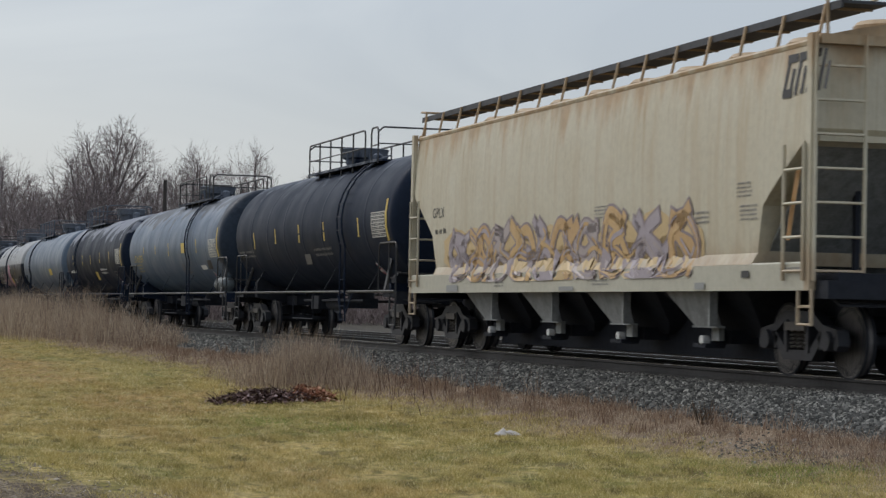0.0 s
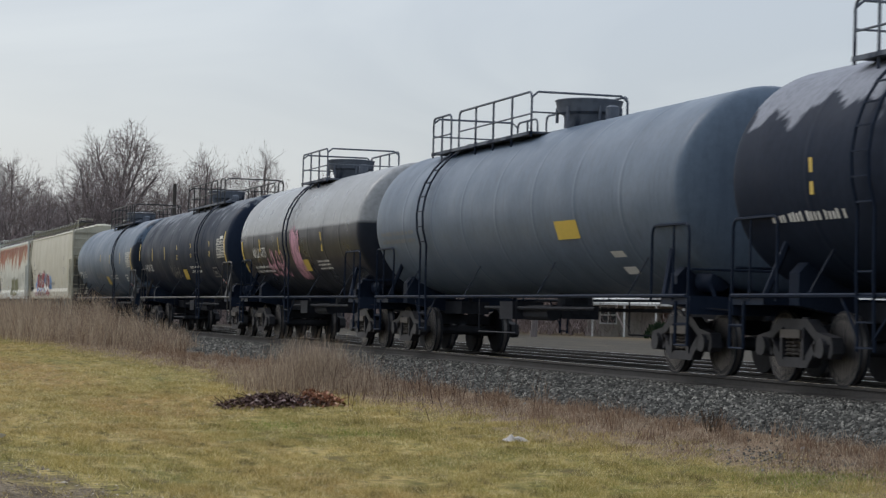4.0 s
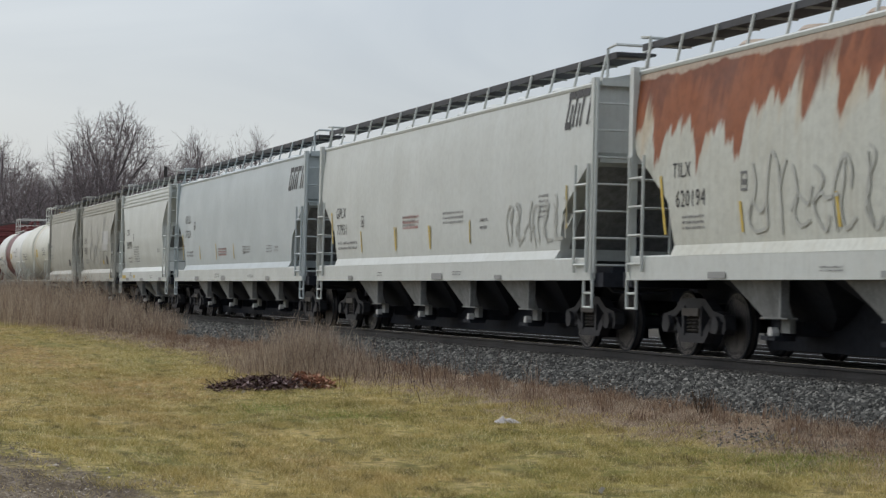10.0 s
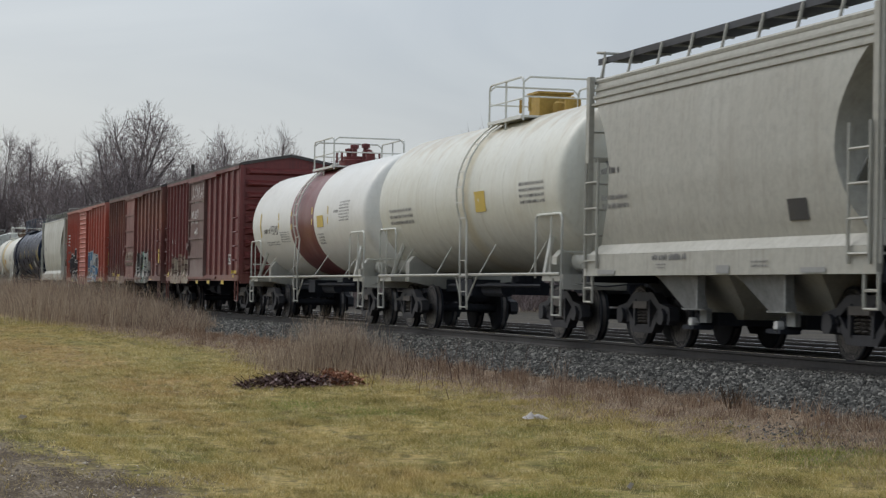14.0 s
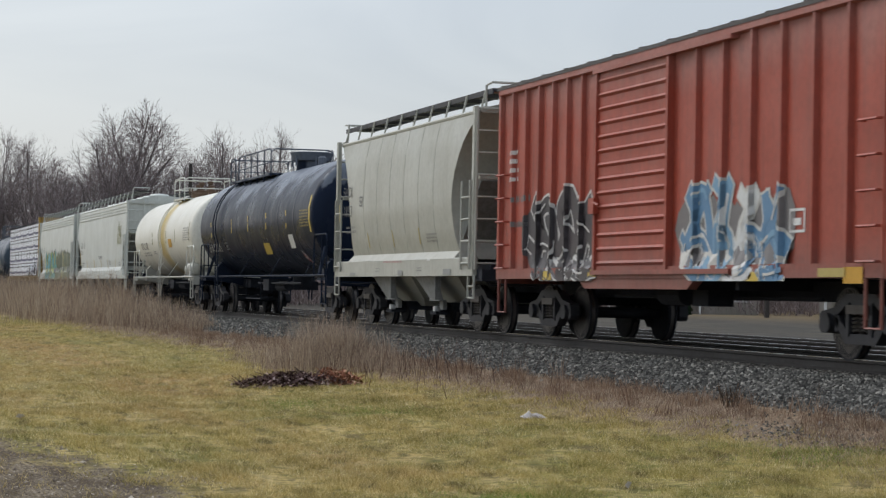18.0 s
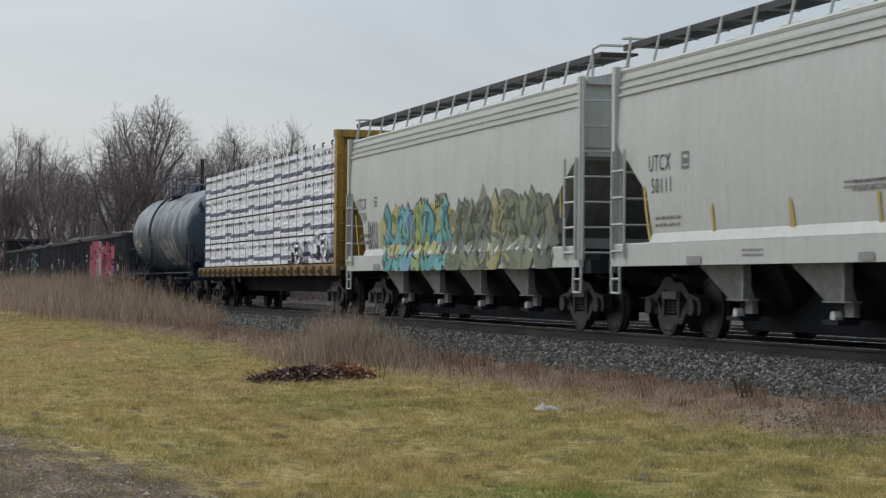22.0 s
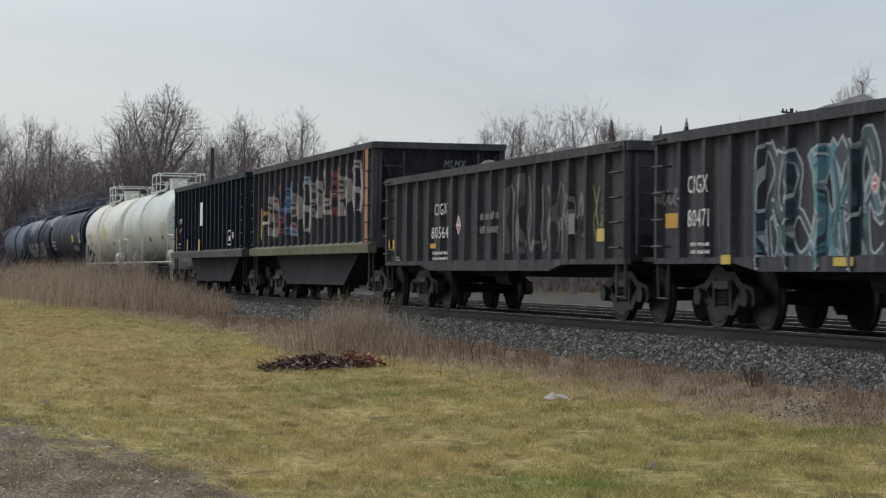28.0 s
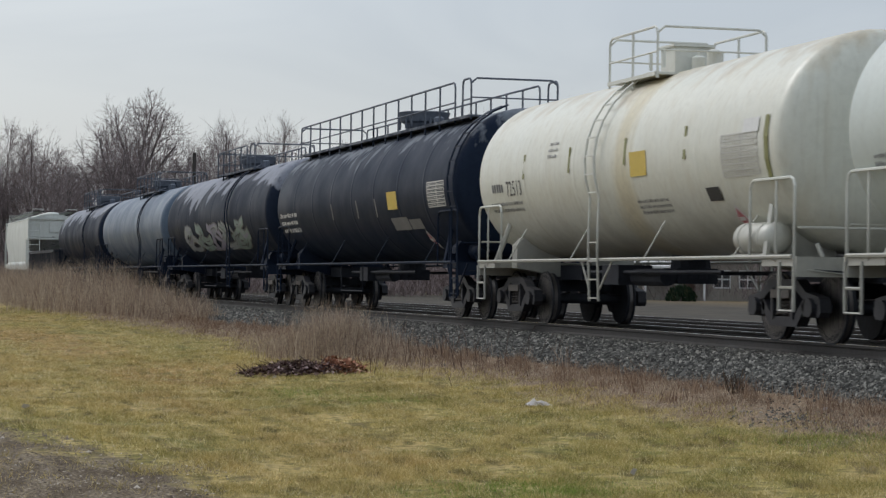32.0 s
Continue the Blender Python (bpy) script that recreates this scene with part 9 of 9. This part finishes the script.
car, side, plate = gondola("sooty gondola with bright pink graffiti, heaped load", span(), soot, height=2.86)
graffiti(car, plate, -4.27, 4.54, 0.81, 2.57, 6, [(0.66, 0.19, 0.26), (0.70, 0.24, 0.32), (0.74, 0.62, 0.66), (0.62, 0.15, 0.22)], (0.07, 0.04, 0.07), (0.60, 0.18, 0.25), 27, "bright pink graffiti", 0.5)
graffiti(car, plate, 4.75, 5.75, 0.92, 1.7, 2, [(0.05, 0.045, 0.17), (0.09, 0.08, 0.26)], (0.03, 0.03, 0.08), None, 28, "dark blue spray", 0.5)
graffiti(car, plate, -5.9, -5.0, 0.94, 1.8, 2, [(0.05, 0.045, 0.17), (0.09, 0.08, 0.26)], (0.03, 0.03, 0.08), None, 29, "dark blue spray", 0.5)
stripe(car, side, YELLOW_INK, 6.38, 6.76, 1.29, 1.56)
small_print(car, side, WHITE_INK, -5.91, -5.36, 1.68, 2.16, 2)
scribble(car, plate, GREY_INK, 6.52, 7.45, 1.71, 2.08, 4, 27, "grey scrawl", 0.04)
coupled(car)

car, side, plate = gondola("sooty black gondola with a heaped grey load", span(), soot, height=2.86)
small_print(car, side, WHITE_INK, -2.72, -2.14, 1.71, 2.05, 2)
small_print(car, side, WHITE_INK, -0.10, 0.44, 1.51, 1.92, 2)
small_print(car, side, GREY_INK, 4.43, 5.58, 1.47, 1.80, 2)
stripe(car, side, GREY_INK, -6.59, -5.94, 1.49, 1.76)
coupled(car)

car, side, plate = gondola("sooty gondola with pale blue outline graffiti, heaped load", span(), soot, height=2.86)
graffiti(car, plate, -3.38, 0.35, 0.83, 2.73, 5, [(0.025, 0.045, 0.06), (0.04, 0.075, 0.09), (0.10, 0.24, 0.28)], (0.42, 0.46, 0.48), None, 29, "white outline graffiti filled dark blue", 0.3)
painted(car, side, "CIGX", -5.90, -5.13, 1.96, 2.22, WHITE_INK)
painted(car, side, "80471", -5.89, -5.08, 1.47, 1.73, WHITE_INK)
stripe(car, side, MUSTARD_INK, -6.79, -6.27, 1.47, 1.69)
stripe(car, side, YELLOW_INK, -4.60, -4.25, 0.93, 1.06)
stripe(car, side, YELLOW_INK, -0.92, -0.36, 0.90, 1.01)
small_print(car, side, WHITE_INK, -5.77, -5.05, 1.06, 1.28, 2)
scribble(car, plate, GREY_INK, -7.27, -6.28, 1.83, 2.06, 4, 29, "grey scrawl", 0.04)
diamond(car, side, 0.22, 1.89, 0.14)
coupled(car)

car, side, plate = gondola("sooty gondola with worn pale scrawls and low load", span(), soot_grey, height=2.86)
painted(car, side, "CIGX", -3.63, -2.62, 1.97, 2.21, WHITE_INK)
painted(car, side, "80564", -3.86, -2.53, 1.49, 1.73, WHITE_INK)
stripe(car, side, MUSTARD_INK, -7.52, -7.07, 1.29, 1.51)
stripe(car, side, MUSTARD_INK, -3.94, -3.49, 1.29, 1.39)
diamond(car, side, -1.75, 1.74, 0.20)
small_print(car, side, WHITE_INK, -3.76, -2.50, 1.02, 1.25, 2)
small_print(car, side, WHITE_INK, -6.89, -6.57, 1.03, 1.14, 2)
scribble(car, plate, GREY_INK, 1.44, 4.88, 1.13, 2.64, 9, 30, "pale grey scrawl", 0.07)
scribble(car, plate, GREY_INK, 5.1, 5.9, 1.4, 2.3, 2, 3, "pale grey scrawl", 0.06)
stripe(car, side, GREY_INK, 5.25, 5.6, 1.45, 1.8)
scribble(car, plate, OLIVE_INK, 6.2, 7.0, 1.3, 2.3, 2, 4, "faint olive scrawl", 0.06)
stripe(car, side, YELLOW_INK, 6.75, 7.11, 1.31, 1.52)
stripe(car, side, YELLOW_INK, -7.61, -7.24, 1.30, 1.51)
small_print(car, side, GREY_INK, -0.18, 1.15, 1.49, 2.01, 2)
coupled(car)

car, side, plate = gondola("tall black ore car with mossy sill and graffiti", span(), soot, height=3.80, floor_z=1.36, drop=False, flare=1.7, load=False, sill_paint=mossy, posts=0.86)
graffiti(car, plate, -5.47, 0.27, 1.76, 3.40, 5, [(0.40, 0.38, 0.36), (0.27, 0.06, 0.065), (0.09, 0.20, 0.36), (0.36, 0.34, 0.33)], (0.025, 0.025, 0.03), None, 31, "red, white and blue graffiti", 0.24)
graffiti(car, plate, 0.61, 6.31, 2.17, 3.52, 5, [(0.36, 0.33, 0.31), (0.40, 0.38, 0.36), (0.24, 0.08, 0.075)], (0.03, 0.03, 0.035), None, 31, "worn white and red graffiti", 0.22)
stripe(car, side, ORANGE_INK, 7.10, 7.42, 1.5, 3.69)
small_print(car, side, MUSTARD_INK, -6.05, -4.99, 2.36, 2.59, 1)
stripe(car, side, MUSTARD_INK, -6.34, -6.20, 1.71, 2.62)
small_print(car, side, WHITE_INK, -6.20, -4.90, 2.10, 2.29, 1)
end_sheet = sloped_end(span() / 2 - 0.65, 3.80, 1.36, 1.7)
painted(car, end_sheet, "MLMX", 0.2, 0.72, 3.28, 3.44, WHITE_INK)
painted(car, end_sheet, "1150", 0.24, 0.70, 3.05, 3.21, WHITE_INK)
coupled(car)

car, side, plate = gondola("tall black ore car with white tags, sloped ends", span(), soot_black, height=3.80, floor_z=1.36, drop=False, flare=1.7, load=False, posts=0.86, sill_paint=soot_dust)
stripe(car, side, WHITE_INK, -1.31, -0.75, 2.34, 3.13)
small_print(car, side, WHITE_INK, -6.24, -5.89, 1.57, 1.80, 2)
stripe(car, side, YELLOW_INK, -1.63, -1.35, 1.42, 1.87)
stripe(car, side, OLIVE_INK, -4.32, -4.04, 1.46, 1.90)
open_frame(car, side, WHITE_INK, 4.44, 5.04, 1.61, 2.09)
stripe(car, side, WHITE_INK, 5.32, 5.52, 1.82, 2.02)
painted(car, side, "MLM", -6.13, -5.58, 2.49, 2.68, WHITE_INK)
painted(car, side, "359", -6.09, -5.65, 2.14, 2.32, WHITE_INK)
stripe(car, side, MUSTARD_INK, -6.96, -6.87, 1.46, 2.35)
coupled(car)

car, side = tank_car("pale white tank car with a railed dome", span(), chalk_tank, cream, radius=1.50, zc=2.68, sill_paint=cream, rail_paint=cream, dome_kind="box", dome_paint=cream, seams=4, ladder_at=-0.86, deck=(-2.35, 0.1), dome=-1.0, nose=5.9, tank_air=True)
stripe(car, side, OLIVE_INK, -5.95, -5.85, 2.50, 2.92)
stripe(car, side, OLIVE_INK, -4.90, -4.80, 2.51, 2.93)
stripe(car, side, OLIVE_INK, -2.73, -2.63, 2.52, 2.90)
stripe(car, side, OLIVE_INK, 0.46, 0.56, 2.49, 2.87)
stripe(car, side, YELLOW_INK, 3.14, 3.24, 2.47, 2.85)
stripe(car, side, YELLOW_INK, 5.60, 5.74, 2.31, 3.01)
data_panel(car, side, 4.16, 5.45, 2.18, 2.69)
stripe(car, side, BLACK_INK, 0.41, 0.91, 1.96, 2.15)
stripe(car, side, WHITE_INK, -3.39, -2.61, 2.98, 3.32)
diamond(car, side, 4.02, 1.67, 0.19)
small_print(car, side, GREY_INK, -6.91, -5.20, 2.16, 2.35, 2)
stripe(car, side, BLACK_INK, 4.09, 4.53, 2.02, 2.14)
coupled(car)

car, side = tank_car("cream white tank car stained yellow at the dome", span(), cream_stained, cream, radius=1.50, zc=2.68, sill_paint=cream, rail_paint=cream, dome_kind="box", dome_paint=cream, seams=4, ladder_at=-0.45, deck=(-1.41, 0.8), dome=-0.3, nose=6.55, tank_air=True)
small_print(car, side, GREY_INK, -6.22, -5.44, 2.32, 2.61, 1)
painted(car, side, "72513", -5.34, -4.46, 2.30, 2.57, BLACK_INK)
stripe(car, side, YELLOW_INK, 1.15, 1.86, 2.39, 2.77)
stripe(car, side, OLIVE_INK, -4.32, -4.22, 2.57, 3.01)
stripe(car, side, OLIVE_INK, -1.82, -1.72, 2.58, 3.01)
stripe(car, side, OLIVE_INK, 0.87, 0.97, 2.59, 3.01)
stripe(car, side, OLIVE_INK, 3.38, 3.48, 2.56, 3.04)
stripe(car, side, OLIVE_INK, 6.28, 6.42, 2.13, 3.01)
data_panel(car, side, 4.80, 6.03, 2.24, 2.81)
stripe(car, side, WHITE_INK, 5.56, 6.09, 2.81, 3.00)
stripe(car, side, BLACK_INK, 4.02, 4.50, 1.93, 2.12)
diamond(car, side, 4.75, 1.67, 0.21)
small_print(car, side, GREY_INK, -6.43, -4.53, 2.00, 2.23, 2)
small_print(car, side, GREY_INK, -2.93, -2.45, 2.85, 3.18, 3)
small_print(car, side, GREY_INK, 1.15, 2.48, 1.80, 2.05, 3)
coupled(car)

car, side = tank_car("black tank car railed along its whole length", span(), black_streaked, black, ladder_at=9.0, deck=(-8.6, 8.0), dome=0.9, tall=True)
stripe(car, side, YELLOW_INK, 3.45, 4.29, 2.29, 2.68)
small_print(car, side, WHITE_INK, -8.44, -6.26, 1.94, 2.53, 3)
data_panel(car, side, 6.87, 8.15, 2.26, 2.76)
stripe(car, side, GREY_INK, 3.45, 4.82, 1.84, 2.11)
stripe(car, side, GREY_INK, 4.90, 5.89, 1.84, 2.05)
stripe(car, side, GREY_INK, -2.19, -2.09, 2.20, 2.58)
stripe(car, side, GREY_INK, 0.45, 0.55, 2.17, 2.59)
stripe(car, side, GREY_INK, 2.27, 2.37, 2.16, 2.57)
diamond(car, side, 5.78, 1.61, 0.20)
coupled(car)

car, side = tank_car("charcoal tank car with pale graffiti low on its side", span(), black_sheen_residue, black, ladder_at=3.4, deck=(-2.1, 4.4))
graffiti(car, side, -5.43, 5.84, 1.62, 2.52, 5, [(0.22, 0.24, 0.25), (0.16, 0.22, 0.20), (0.20, 0.19, 0.26)], (0.05, 0.05, 0.06), None, 36, "dull pale graffiti", 0.4)
coupled(car)

car, side = tank_car("slate blue tank car with a railed dome", span(), slate, black, ladder_at=3.4, deck=(-2.1, 4.4))
coupled(car)

car, side = tank_car("charcoal tank car with painted grey sheen along its top", span(), black_sheen_residue, black, ladder_at=3.4, deck=(-2.1, 4.4))
coupled(car)

car, side, plate = gondola("low dark gondola, empty", span(), soot, height=2.1, load=False)
coupled(car)

car, side = covered_hopper("pale covered hopper far down the train", span(), white)
coupled(car)


def motions():
    turn = SPEED / 0.457  # radians a second
    for car, gate in TRAIN:
        walk(car, [(t, pose(SPEED * (t - gate) + NEAREST_X, TRACK_Y, RAIL_Z)) for t in (0.0, 8.0, 16.0, 24.0, 32.0)])
        first, last = max(0.0, gate - 6.0), min(32.0, gate - 0.2)  # while it runs before the camera
        steps = [k / FPS for k in range(round(first * FPS), round(last * FPS) + 1)]
        for truck in (o for o in car.children if o.name.startswith("truck")):
            for wheel in (o for o in truck.children if o.name.startswith("wheelset")):
                at = Matrix.Translation((math.copysign(0.89, wheel.location.x), 0, 0.457))
                times = sorted({0.0, *steps, 32.0}) if steps else [0.0, 32.0]
                walk(wheel, [(t, at @ Matrix.Rotation(turn * (min(max(t, first), last) - first), 4, "Y")) for t in times])


motions()
